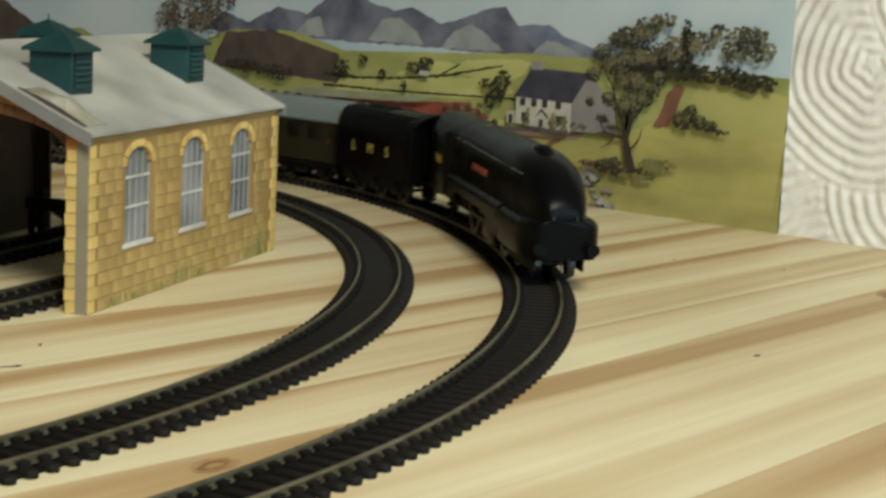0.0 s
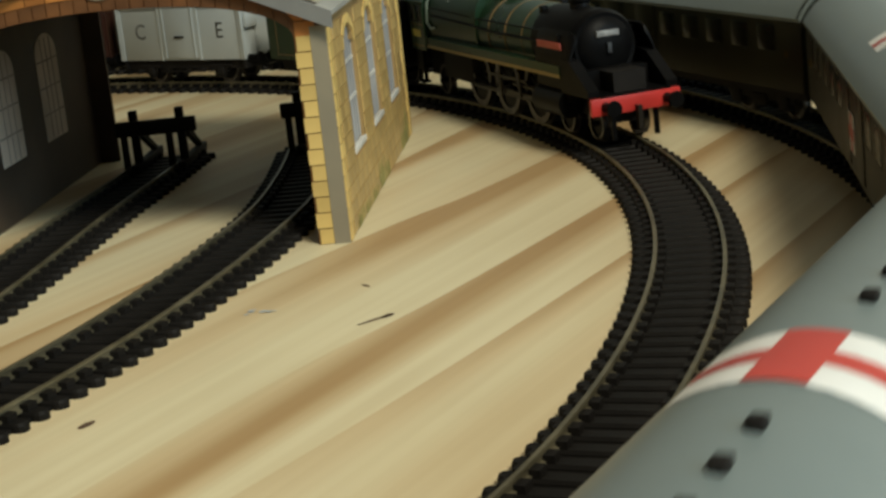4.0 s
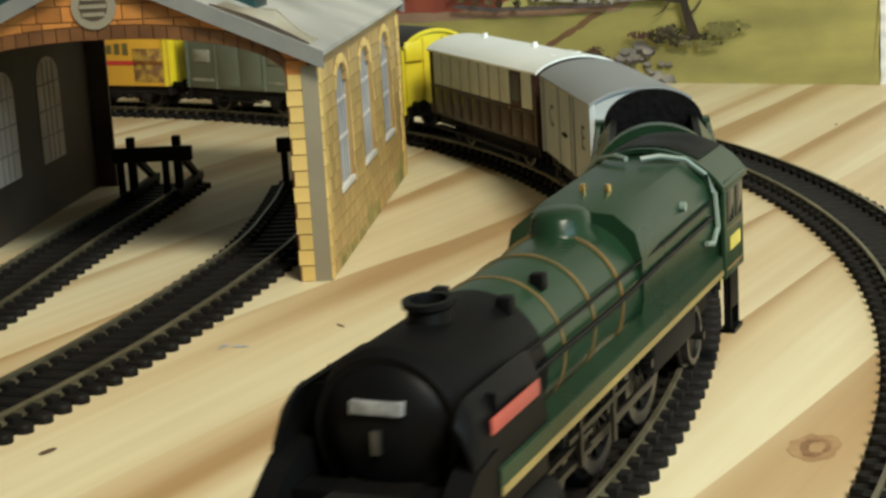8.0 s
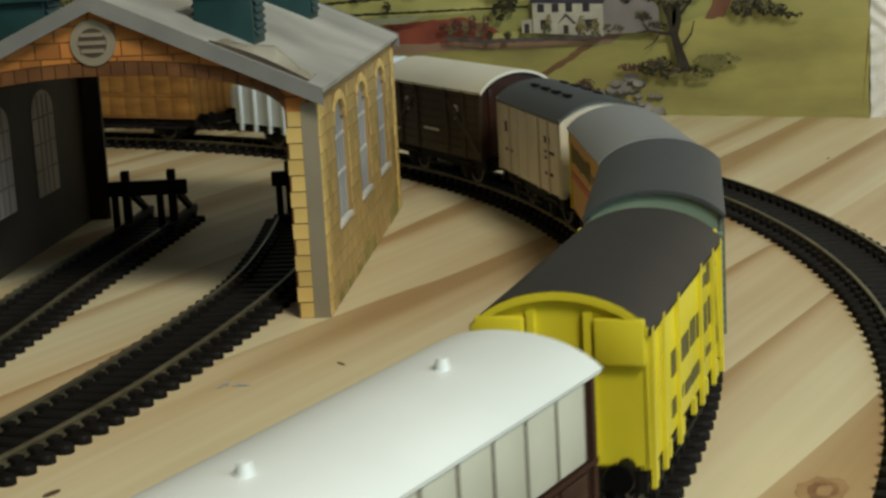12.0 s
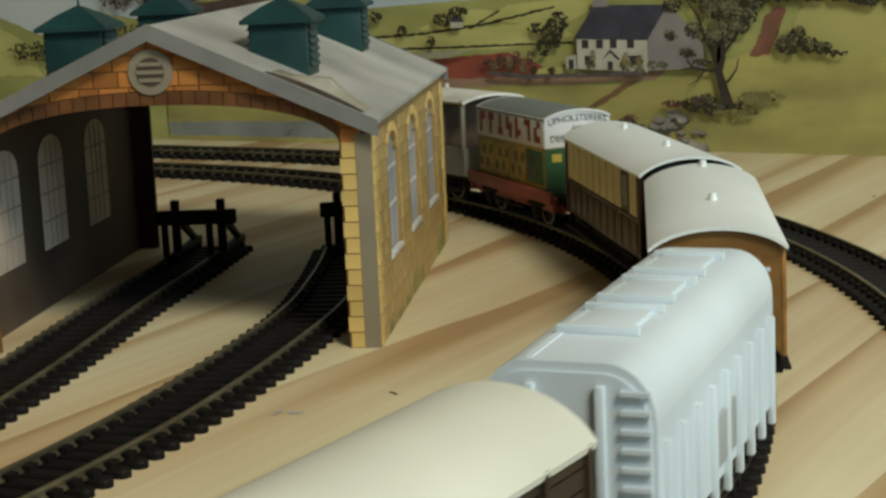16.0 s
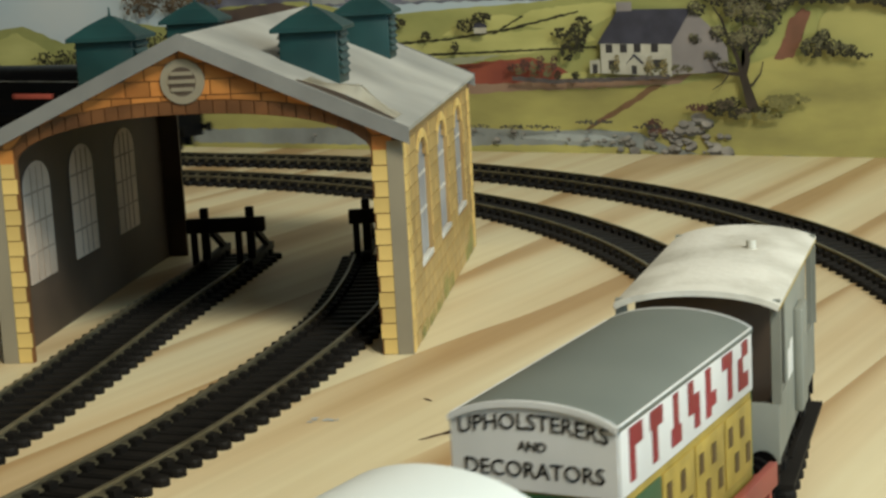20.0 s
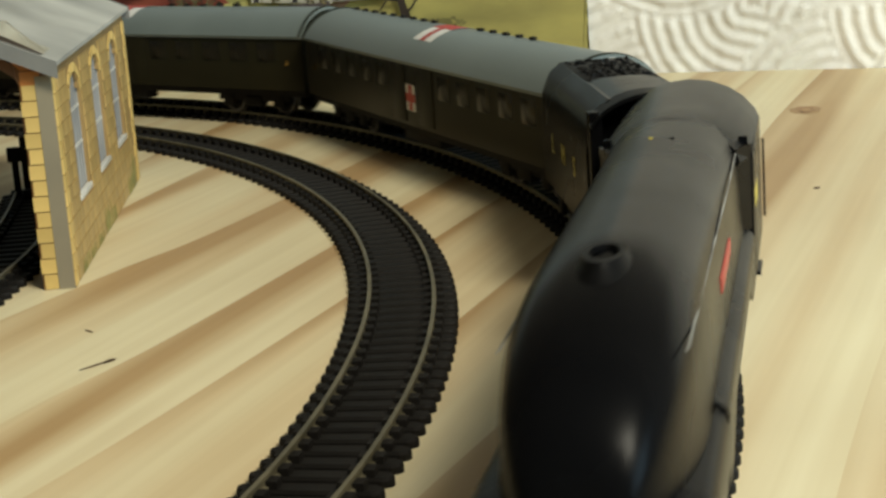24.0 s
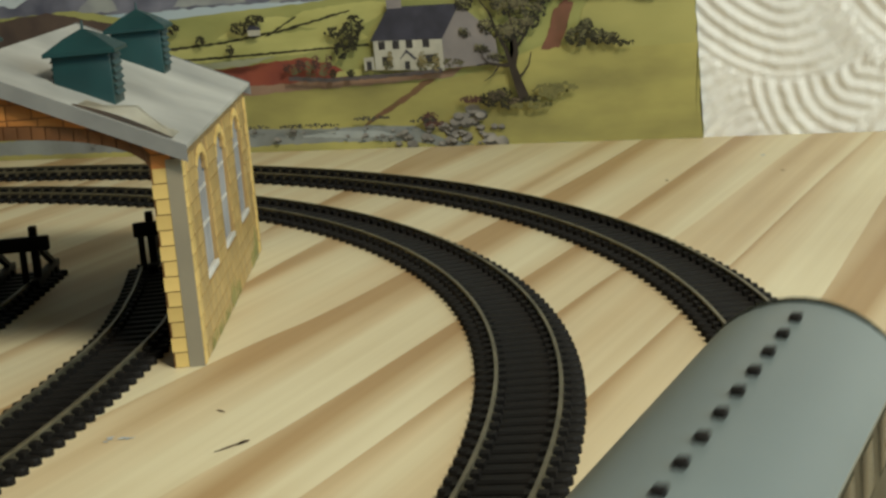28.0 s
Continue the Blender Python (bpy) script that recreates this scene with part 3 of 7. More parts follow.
SIDE = [c for c in shed.children if c.name.startswith("side_wall")][0]
row = 0
z = 0.3
while z < SE - 6:
    y = 8.5 - (row % 2) * 3.0
    while y < SL - 8:
        w = rng.choice((7.5, 9.0, 10.5, 12.0))
        if y + w > SL - 7:
            break
        if not any(y + w > c - 13.5 and y < c + 13.5 and 19.8 < z + 4.8 and z < 66 for c in WINDOWS):
            stone_piece(SIDE, sand_stone, 0.14, y + w / 2, z + 2.4, 0.36, w - 0.45, 4.45)
        else:
            for c in WINDOWS:      # shorter blocks up to the opening
                if y < c - 13.5 < y + w and c - 13.5 - y > 2.5:
                    ww = round(c - 13.5 - y, 0)
                    stone_piece(SIDE, sand_stone, 0.14, y + ww / 2, z + 2.4, 0.36, ww - 0.45, 4.45)
                if y < c + 13.5 < y + w and y + w - c - 13.5 > 2.5:
                    ww = round(y + w - c - 13.5, 0)
                    stone_piece(SIDE, sand_stone, 0.14, y + w - ww / 2, z + 2.4, 0.36, ww - 0.45, 4.45)
        y += w
    for k, yy in enumerate((0.6, SL - 7.5)):
        w = 6.9 if (row + k) % 2 else 5.0
        stone_piece(SIDE, quoin_stone, 0.2, yy + (w / 2 if k == 0 else 6.9 - w / 2), z + 2.4, 0.5, w - 0.3, 4.5)
    z += 4.8
    row += 1
# front wall: quoins up the inner edges of the doorway, plain strips outside them, stones over the arch
for sx in (-1, 1):
    cxp = -SW / 2
    part("door_post", cubes((cxp + sx * (SW / 2 - 4.7) - (0 if sx > 0 else 4.7), cxp + sx * (SW / 2 - 4.7) + (4.7 if sx > 0 else 0), 0.0, 0.6, 0, SE - 4)), door_edge, front, "plain drab card strip")
    for i in range(13):
        w = 4.6 if i % 2 else 4.0
        xc = cxp + sx * (SW / 2 - 4.8 - w / 2)
        stone_piece(front, quoin_stone, xc, 0.4, 2.4 + i * 4.7, w, 0.6, 4.35)
zz, row = 60.8, 0
while zz < SA - 3:        # courses over the arch, cut to the slope of the roof and to the arch
    x = -SW + 3 + (row % 2) * 3
    while x < -3:
        w = rng.choice((6.0, 7.5, 9.0))
        us = np.linspace(x + 0.2, min(x + w - 0.2, -2.0), 4)
        lo = [max(zz, (arch_z(u) or 56.5) + 4.3) for u in us]
        hi = [min(zz + 4.25, roof_z(u) - 2.6) for u in us]
        pts = [(u, a, b) for u, a, b in zip(us, lo, hi) if b - a > 0.35]
        if len(pts) > 1:
            pr = [(u, a) for u, a, b in pts] + [(u, b) for u, a, b in reversed(pts)]
            part("stone", loft([[(u, 0.14, v) for u, v in pr], [(u, 0.7, v) for u, v in pr]]), gable_stone, front, smooth=False)
        x += w
    zz += 4.6
    row += 1
for i in range(26):       # voussoirs along the doorway arch
    x0 = -SW + 9.8 + (SW - 19.6) * i / 26
    x1 = -SW + 9.8 + (SW - 19.6) * (i + 1) / 26 - 0.4
    bm = bmesh.new()
    lo0, lo1 = arch_z(x0 + 0.2) + 0.2, arch_z(x1 - 0.2) + 0.2
    hi0, hi1 = min(lo0 + 3.8, roof_z(x0) - 2), min(lo1 + 3.8, roof_z(x1) - 2)
    pr = [(x0, lo0), (x1, lo1), (x1, hi1), (x0, hi0)]
    part("voussoir", loft([[(x, 0.1, z) for x, z in pr], [(x, 0.62, z) for x, z in pr]]), arch_stone, front, smooth=False)
# round louvred vent in the gable
vent = bmesh.new()
cyl(vent, (-SW / 2 - 0.5, -0.6, 83.3), "y", 6.6, 1.3, 32)
vent_o = part("gable_vent", vent, door_edge, shed, "round stone louvre surround")
part("vent_hole", cyl(bmesh.new(), (-SW / 2 - 0.5, -0.75, 83.3), "y", 4.2, 0.3, 28), dark_card, vent_o)
for k in (-2.3, 0, 2.3):
    hw = math.sqrt(4.2 ** 2 - k * k) - 0.2
    part("louvre", cubes((-SW / 2 - 0.5 - hw, -SW / 2 - 0.5 + hw, -1.1, -0.6, 83.3 + k - 0.55, 83.3 + k + 0.55)), door_edge, vent_o)


# roof, with the paper skin slightly buckled
def roof_slope(sgn):
    bm = bmesh.new()
    nx, ny = 14, 22
    top, bot = [], []
    for j in range(ny + 1):
        y = -2.5 + (SL + 5) * j / ny
        ra, rb = [], []
        for i in range(nx + 1):
            u = i / nx
            x = -SW / 2 + sgn * u * (SW / 2 + 2.2)
            z0 = SA - (SA - SE) * u * (SW / 2 + 2.2) / (SW / 2)
            inner = min(1, 4 * u, 4 * (1 - u)) * min(1, 3 * j / ny, 3 * (1 - j / ny))
            z0 += inner * 0.9 * noise.noise((x * 0.05, y * 0.035, 2.0 + sgn))
            ra.append(bm.verts.new((x, y, z0 + 0.9)))
            rb.append(bm.verts.new((x, y, z0 - 0.4)))
        top.append(ra)
        bot.append(rb)
    for j in range(ny):
        for i in range(nx):
            bm.faces.new((top[j][i], top[j][i + 1], top[j + 1][i + 1], top[j + 1][i]))
            bm.faces.new((bot[j][i], bot[j + 1][i], bot[j + 1][i + 1], bot[j][i + 1]))
    ring_t = [r[0] for r in top] + top[-1][1:] + [r[-1] for r in reversed(top[:-1])] + list(reversed(top[0][1:-1]))
    ring_b = [r[0] for r in bot] + bot[-1][1:] + [r[-1] for r in reversed(bot[:-1])] + list(reversed(bot[0][1:-1]))
    for k in range(len(ring_t)):
        bm.faces.new((ring_t[k], ring_t[(k + 1) % len(ring_t)], ring_b[(k + 1) % len(ring_t)], ring_b[k]))
    bmesh.ops.recalc_face_normals(bm, faces=bm.faces)
    return part("roof", bm, roof_paper, shed, "pale grey weathered paper roof")


for sgn in (-1, 1):
    roof_slope(sgn)
    for y0 in (-3.6, SL + 2.4):
        pr = []
        for u, dz in ((0, 1.3), (1, 1.3), (1, -3.6), (0, -3.6)):
            pr.append((-SW / 2 + sgn * u * (SW / 2 + 2.6), SA - (SA - SE) * u * (SW / 2 + 2.6) / (SW / 2) + dz))
        part("barge_board", loft([[(x, y0, z) for x, z in pr], [(x, y0 + 1.2, z) for x, z in pr]]), grey_card, shed, "grey card barge board", smooth=False)
# torn, curled paper corner by the front eave
bm = bmesh.new()
rows_ = []
for i in range(9):
    a = i / 8
    r_ = []
    for j in range(6):
        b_ = j / 5
        x = -29 + 27 * a
        y = 3 + 15 * b_
        z = roof_z(x) + 1.1 + 5.5 * math.sin(math.pi * b_ ** 0.6) * max(0.0, 1 - abs(a - 0.62) / (0.62 if a < 0.62 else 0.38)) ** 1.3
        r_.append(bm.verts.new((x, y, z)))
    rows_.append(r_)
for i in range(8):
    for j in range(5):
        bm.faces.new((rows_[i][j], rows_[i + 1][j], rows_[i + 1][j + 1], rows_[i][j + 1]))
bmesh.ops.solidify(bm, geom=bm.faces[:], thickness=0.25)
part("torn_paper", bm, mat("torn_paper", (0.66, 0.63, 0.52), (0.50, 0.46, 0.35), 60, 0.6), shed, "curled torn corner of the roof paper")


def cupola(x, y):
    zb = roof_z(x) - 7
    c = part("cupola", cubes((x - 9.0, x + 9.0, y - 8.5, y + 8.5, zb, 95.0), bevel=0.3), cupola_green, shed, "dark green louvred roof ventilator")
    bm = bmesh.new()
    rings = [[(x + a * h, y + b * h2, z) for a, b in ((-1, -1), (1, -1), (1, 1), (-1, 1))] for h, h2, z in ((11.2, 10.7, 94.6), (11.2, 10.7, 95.8), (5.5, 5.2, 99.6), (0.8, 0.8, 102.0))]
    cap = part("cap", loft(rings), cupola_green, c, smooth=False)
    part("finial", cyl(bmesh.new(), (x, y, 101.6), "z", 0.55, 3.2, 8, 0.25), cupola_green, c)
    for k in range(6):
        z = 81.0 + k * 2.3
        sx = 1 if x > -SW / 2 else -1
        for s_ in (1, -1):
            xx = x + s_ * 9.0
            q = [(0, 1.6), (1.0, 0.0), (1.0, 0.35), (0, 2.0)]
            bm = loft([[(xx + s_ * a, y - 6.6, z + b) for a, b in q], [(xx + s_ * a, y + 6.6, z + b) for a, b in q]])
            if z > zb + 8 or s_ == sx:
                part("louvre", bm, cupola_green, c, smooth=False)
    return c


for x in (-31.0, -95.0):
    for y in (35.0, 137.0):
        cupola(x, y)
# weeds at the foot of the long wall
for k, (yc, hh) in enumerate(((82, 9), (96, 6), (150, 7), (162, 13), (40, 4), (22, 5), (60, 4))):
    bm = bmesh.new()
    rg = random.Random(k)
    for i in range(16):
        y = yc + rg.gauss(0, 4.0)
        h = hh * rg.uniform(0.4, 1.0)
        d = rg.uniform(-1.6, 1.6)
        box(bm, 0.34, 0.42, y - 0.3, y + 0.3, 0.3, h * 0.6)
        box(bm, 0.34, 0.40, y + d - 0.35, y + d + 0.35, h * 0.45, h)
    weed = part("weed", bm, moss, shed, "printed green weeds at the wall foot", smooth=False)
    weed["kind"] = "stuff"

# dark strip that paints the shade below the lifted roof paper
slit = [[(x, 0.6 + k * 2.2, roof_z(x) + 1.2 + (0.0 if k == 0 else 1.1 * math.sin(math.pi * (x + 30) / 28))) for k in (0, 1)] for x in np.linspace(-30, -2, 12)]
part("paper_gap", loft(slit, caps=False, closed=False), dark_card, shed, "dark strip painting the shade below the curled paper", smooth=False)

# ---- printed landscape sheet on the wall ----
SHEET_Y = 0.4345
sheet = thing("backdrop", Matrix.Translation((0, SHEET_Y, 0)), "printed landscape sheet of hills, fields and a cottage", "backdrop", kind="structure")


def ink(name, c, c2=None, scale=90.0, detail=6.0, stretch=None):
    return mat("print_" + name, c, c2, scale, 0.5, detail=detail, spread=(0.3, 0.7), stretch=stretch)


LAYER = [0]


def printed(name, pts, material, label=""):
    """One flat printed shape, laid just over those before it. Points in millimetres (across, up)."""
    LAYER[0] += 1
    y = -0.02 * LAYER[0]
    bm = bmesh.new()
    f = bm.faces.new([bm.verts.new((x, y, z)) for x, z in pts])
    bmesh.ops.triangulate(bm, faces=[f])
    bmesh.ops.recalc_face_normals(bm, faces=bm.faces)
    for f in bm.faces:
        if f.normal.y > 0:
            f.normal_flip()
    return part(name, bm, material, sheet, label, smooth=False)


def ragged(pts, step=3.0, amp=0.8, seed=1):
    """The outline with a painter's uneven edge."""
    out = []
    rg = random.Random(seed)
    for (ax, az), (bx, bz) in zip(pts, pts[1:] + pts[:1]):
        n = max(1, int(math.hypot(bx - ax, bz - az) / step))
        for i in range(n):
            u = i / n
            k = amp if 0 < i else 0
            out.append((ax + (bx - ax) * u + rg.uniform(-k, k), az + (bz - az) * u + rg.uniform(-k, k)))
    return out


def branch(name, pts, w0, w1, material, label=""):
    """A painted limb that tapers along its points."""
    a, b = [], []
    n = len(pts) - 1
    for i, (x, z) in enumerate(pts):
        px, pz = pts[max(0, i - 1)]
        qx, qz = pts[min(n, i + 1)]
        d = math.hypot(qx - px, qz - pz)
        w = (w0 + (w1 - w0) * i / n) / 2
        a.append((x - (qz - pz) / d * w, z + (qx - px) / d * w))
        b.append((x + (qz - pz) / d * w, z - (qx - px) / d * w))
    return printed(name, a + b[::-1], material, label)


def foliage(name, blobs, material, label, size=1.2, seed=1, density=1.0):
    """Painted leaf dabs filling some ellipses (x, z, half width, half height), as one mesh."""
    LAYER[0] += 1
    y = -0.02 * LAYER[0]
    rg = random.Random(seed)
    v, fc, count = [], [], 0
    for bx, bz, rx, rz in blobs:
        for i in range(int(density * 2.2 * rx * rz / size ** 2) + 6):
            a, q = rg.uniform(0, 6.28), math.sqrt(rg.random())
            x, z = bx + rx * q * math.cos(a), bz + rz * q * math.sin(a)
            r = size * rg.uniform(0.4, 1.1)
            b0 = len(v)
            n = 6
            count += 1
            ph = rg.uniform(0, 6)
            for k in range(n):
                rr = r * rg.uniform(0.6, 1.15)
                v.append((MM * (x + rr * math.cos(ph - k * 6.283 / n)), MM * (y - 0.0022 * (count % 9)), MM * (z + 0.8 * rr * math.sin(ph - k * 6.283 / n))))
            fc.append(tuple(range(b0, b0 + n)))
    me = bpy.data.meshes.new(name)
    me.from_pydata(v, [], fc)
    me.materials.append(material)
    o = new(name, me)
    o.parent = sheet
    o["label"] = label
    return o


sky = ink("sky", (0.44, 0.57, 0.64), (0.62, 0.67, 0.68), 9)
X0, X1, ZT = -692.0, 45.0, 228.0
part("sheet", cubes((X0, X1, 0.0, 0.25, 0, ZT)), sky, sheet, "pale blue clouded sky", smooth=False)
part("sheet", cubes((X0 - 738, X0 - 1, 0.0, 0.25, 0, ZT)), ink("far_green", (0.17, 0.18, 0.07), (0.10, 0.11, 0.05), 20), sheet, smooth=False)
foliage("cloud", [(-230, 150, 60, 10), (-330, 128, 50, 9), (-500, 112, 70, 10), (-60, 160, 70, 12)], ink("cloud", (0.62, 0.61, 0.57)), "white cloud", 6, 2, 0.6)
mtn_far = ink("mountain_far", (0.24, 0.27, 0.34), (0.12, 0.135, 0.20), 45)
mtn = ink("mountain", (0.23, 0.235, 0.29), (0.055, 0.06, 0.095), 38)
mtn_lit = ink("mountain_lit", (0.38, 0.40, 0.38), (0.20, 0.21, 0.24), 40)
printed("mountain", ragged([(-180, 84), (-165, 96), (-148, 102), (-117, 104), (-104, 97), (-85, 92), (-60, 86), (-40, 84)], 4, 0.5, 2), mtn_far, "blue-grey distant mountain")
printed("mountain", ragged([(-420, 84), (-400, 98), (-372, 92), (-345, 104), (-318, 100), (-302, 110), (-286, 128), (-272, 126), (-262, 111), (-240, 106), (-225, 109), (-200, 100), (-185, 104), (-160, 112), (-150, 113), (-140, 102), (-128, 90), (-108, 85)], 4, 0.7, 3), mtn, "blue mountain range")
for q in ([(-262, 86), (-250, 100), (-236, 102), (-222, 95), (-214, 86)], [(-200, 85), (-190, 96), (-176, 101), (-165, 96), (-150, 86)], [(-330, 86), (-316, 97), (-305, 99), (-300, 86)], [(-130, 85), (-118, 95), (-103, 92), (-90, 85)]):
    printed("mountain_slope", ragged(q, 3, 0.6, 4), mtn_lit, "sunlit grey-green mountain slope")
field = ink("field", (0.43, 0.42, 0.15), (0.27, 0.285, 0.095), 40, 6, (0.5, 1, 1.4))
pale_field = ink("pale_field", (0.60, 0.575, 0.215), (0.42, 0.41, 0.14), 40, 6, (0.5, 1, 1.4))
meadow = ink("meadow", (0.48, 0.435, 0.14), (0.26, 0.235, 0.085), 34, 5, (0.45, 1, 1.3))
hedge = ink("hedge", (0.045, 0.042, 0.022), (0.025, 0.024, 0.014), 150)
brown = ink("brown_hill", (0.12, 0.085, 0.065), (0.07, 0.05, 0.045), 60)
red_earth = ink("red_earth", (0.33, 0.085, 0.05), (0.23, 0.06, 0.045), 60)
lane_pink = ink("lane_pink", (0.33, 0.22, 0.15), (0.26, 0.16, 0.11), 70)
printed("hill", ragged([(-692, 0), (-692, 72), (-640, 84), (-590, 74), (-555, 78), (-520, 66), (-470, 80), (-430, 74), (-390, 86), (-330, 88), (-280, 78), (-200, 82), (-130, 86), (-60, 86), (45, 84), (45, 0)], 6, 0.6, 5), field, "rolling green fields")
printed("hill", ragged([(-692, 30), (-692, 92), (-660, 98), (-610, 78), (-575, 60), (-600, 40)], 5, 0.8, 6), brown, "brown moorland hill")
printed("hill", ragged([(-620, 40), (-590, 66), (-560, 74), (-535, 62), (-520, 40)], 5, 0.8, 6), pale_field, "pale green hillside")
printed("hill", ragged([(-410, 60), (-395, 84), (-350, 88), (-310, 80), (-262, 70), (-262, 56)], 4, 0.6, 7), brown, "reddish brown hillside")
for q, m_ in (([(-290, 64), (-286, 77), (-262, 79), (-232, 73), (-215, 66), (-240, 60)], field), ([(-236, 66), (-220, 74), (-196, 77), (-180, 74), (-200, 66)], pale_field),
              ([(-195, 72), (-178, 79), (-140, 82), (-118, 80), (-140, 70), (-165, 68)], pale_field), ([(-290, 52), (-285, 60), (-240, 62), (-195, 67), (-150, 70), (-140, 62), (-180, 55)], pale_field)):
    printed("field", ragged(q, 3, 0.4, 8), m_, "patch of pasture")
printed("hedge", ragged([(-300, 61), (-270, 61), (-230, 63.4), (-190, 68.4), (-150, 77), (-150, 78), (-192, 69.6), (-230, 64.6), (-270, 62.4), (-300, 63)], 2, 0.35, 9), hedge, "dark field hedge")
printed("hedge", ragged([(-300, 54), (-240, 54.6), (-190, 56.0), (-140, 57.4), (-140, 58.6), (-190, 57.2), (-240, 56), (-300, 55.6)], 2, 0.3, 10), hedge, "dark field hedge")
printed("hedge", ragged([(-205, 66), (-185, 76), (-183, 76), (-202, 66)], 2, 0.3, 10), hedge, "dark field hedge")
# cottage garden, red field, lane
printed("red_field", ragged([(-330, 36), (-318, 46), (-230, 49), (-180, 53), (-160, 46), (-150, 38), (-200, 36)], 3, 0.5, 11), red_earth, "ploughed red field")
printed("meadow", ragged([(-420, 0), (-420, 40), (-330, 37), (-240, 34), (-150, 36), (-100, 36), (-70, 42), (-40, 52), (0, 51.5), (45, 52), (45, 0)], 4, 0.5, 12), meadow, "olive green meadow")
printed("meadow", ragged([(-26, 50), (-18, 60), (-15, 70), (-10, 76.5), (6, 79), (28, 77), (45, 74), (45, 49), (0, 49)], 3, 0.4, 13), ink("hill_green", (0.48, 0.445, 0.16), (0.35, 0.33, 0.115), 26, 5, (0.5, 1, 1.3)), "green hill behind the tree")
printed("lane", ragged([(-420, 36), (-330, 33), (-240, 32), (-180, 34.5), (-130, 36), (-92, 38), (-84, 44), (-96, 41.5), (-140, 40.5), (-200, 38.6), (-260, 37), (-420, 41)], 3, 0.5, 14), lane_pink, "pinkish earth lane")
printed("lane", ragged([(-150, 12), (-142, 15), (-128, 22), (-112, 31), (-102, 37), (-108, 37), (-124, 28), (-140, 19)], 3, 0.6, 15), ink("worn_earth", (0.2, 0.10, 0.06), (0.14, 0.09, 0.04)), "worn earth path")
printed("lane", ragged([(-40, 50.2), (-30, 50.4), (-26, 58), (-23, 66), (-20, 74), (-24, 76), (-31, 71), (-35, 60)], 2, 0.6, 15), ink("track_earth", (0.24, 0.105, 0.07), (0.16, 0.08, 0.05), 90), "red earth track")
printed("garden", ragged([(-165, 41), (-160, 44), (-138, 45), (-134, 41.5)], 2, 0.3, 16), pale_field, "cottage garden lawn")
# river and stones
printed("river", ragged([(-420, 2), (-420, 11), (-330, 12.5), (-260, 14), (-217, 13.5), (-170, 12), (-140, 13), (-118, 12), (-100, 4), (-82, 0.2), (-240, 1.0)], 3, 0.5, 17), ink("river", (0.28, 0.30, 0.29), (0.20, 0.21, 0.20), 60), "grey river")
printed("water", ragged([(-190, 8), (-170, 10.5), (-140, 10), (-128, 7.5), (-150, 6.2)], 2, 0.3, 18), ink("bright_water", (0.42, 0.45, 0.44), None, 80), "bright water")
printed("river_bank", ragged([(-420, 0), (-420, 3), (-240, 3), (-170, 4.4), (-120, 3.6), (-104, 0.1)], 3, 0.5, 19), meadow, "grassy river bank")
rg = random.Random(11)
stone_dark = ink("stone_dark", (0.075, 0.07, 0.06), None, 150)
stone_pale = ink("stone_pale", (0.36, 0.335, 0.30), (0.16, 0.15, 0.14), 130)
LARGE = ((-82, 20, 4.6), (-77, 17.6, 3.6), (-87, 16.6, 3.0), (-81.6, 13.6, 3.2), (-108, 12.0, 3.4), (-100, 11.6, 3.6), (-95, 8.8, 4.4), (-96, 3.4, 3.6), (-73, 4.2, 4.4), (-66, 2.4, 4.0), (-119, 2.2, 3.4), (-122.6, 6.6, 3.0), (-110, 6, 3.4), (-86, 5.6, 3.4))
for i in range(74):
    if i < len(LARGE):
        x, z, r = LARGE[i]
    elif i < 44:
        x, z, r = rg.uniform(-132, -64), rg.uniform(1.5, 12), rg.uniform(0.9, 2.2)
        z = min(z, 13 - abs(x + 100) * 0.08)
    elif i < 50:
        x, z, r = rg.uniform(-95, -75), rg.uniform(13, 20), rg.uniform(2.5, 4.0)
    else:
        x, z, r = rg.uniform(-330, -130), rg.uniform(7, 13), rg.uniform(0.8, 2.2)
    z = max(z, r * 0.6)
    o = [(x + r * rg.uniform(0.85, 1.1) * math.cos(a), z + 0.58 * r * rg.uniform(0.85, 1.1) * math.sin(a)) for a in np.linspace(0, 5.6, 9)]
    printed("pebble", [(px + 0.3, pz - 0.45 * r) for px, pz in o], stone_dark)
    printed("pebble", o, stone_pale, "grey river stone")
# cottage
white_wash = ink("white_wash", (0.56, 0.54, 0.45), (0.44, 0.42, 0.34), 120)
slate = ink("slate", (0.060, 0.060, 0.085), (0.040, 0.040, 0.055), 130)
gable_grey = ink("gable_grey", (0.30, 0.27, 0.26), (0.22, 0.20, 0.20), 60)
dark_ink = ink("dark", (0.045, 0.042, 0.045))
printed("cottage_gable", [(-95.5, 43), (-95.5, 59), (-83, 77), (-72, 67), (-64, 57), (-63, 44)], gable_grey, "grey stone cottage gable")
printed("cottage_wall", [(-136, 44), (-136, 61), (-95, 61), (-95, 42)], white_wash, "whitewashed cottage front")
printed("cottage_roof", [(-138, 60), (-125, 78), (-83, 77.5), (-95, 59)], slate, "dark slate cottage roof")
printed("chimney", [(-126, 77), (-126, 82), (-117, 82), (-117, 77)], gable_grey, "grey chimney stack")
for x in (-131, -122.5, -114.5, -104.5):
    printed("cottage_window", [(x - 2, 55), (x - 2, 59.5), (x + 2, 59.5), (x + 2, 55)], dark_ink, "small dark cottage window")
for x in (-129, -103):
    printed("cottage_window", [(x - 2.4, 46), (x - 2.4, 51), (x + 2.4, 51), (x + 2.4, 46)], dark_ink, "small dark cottage window")
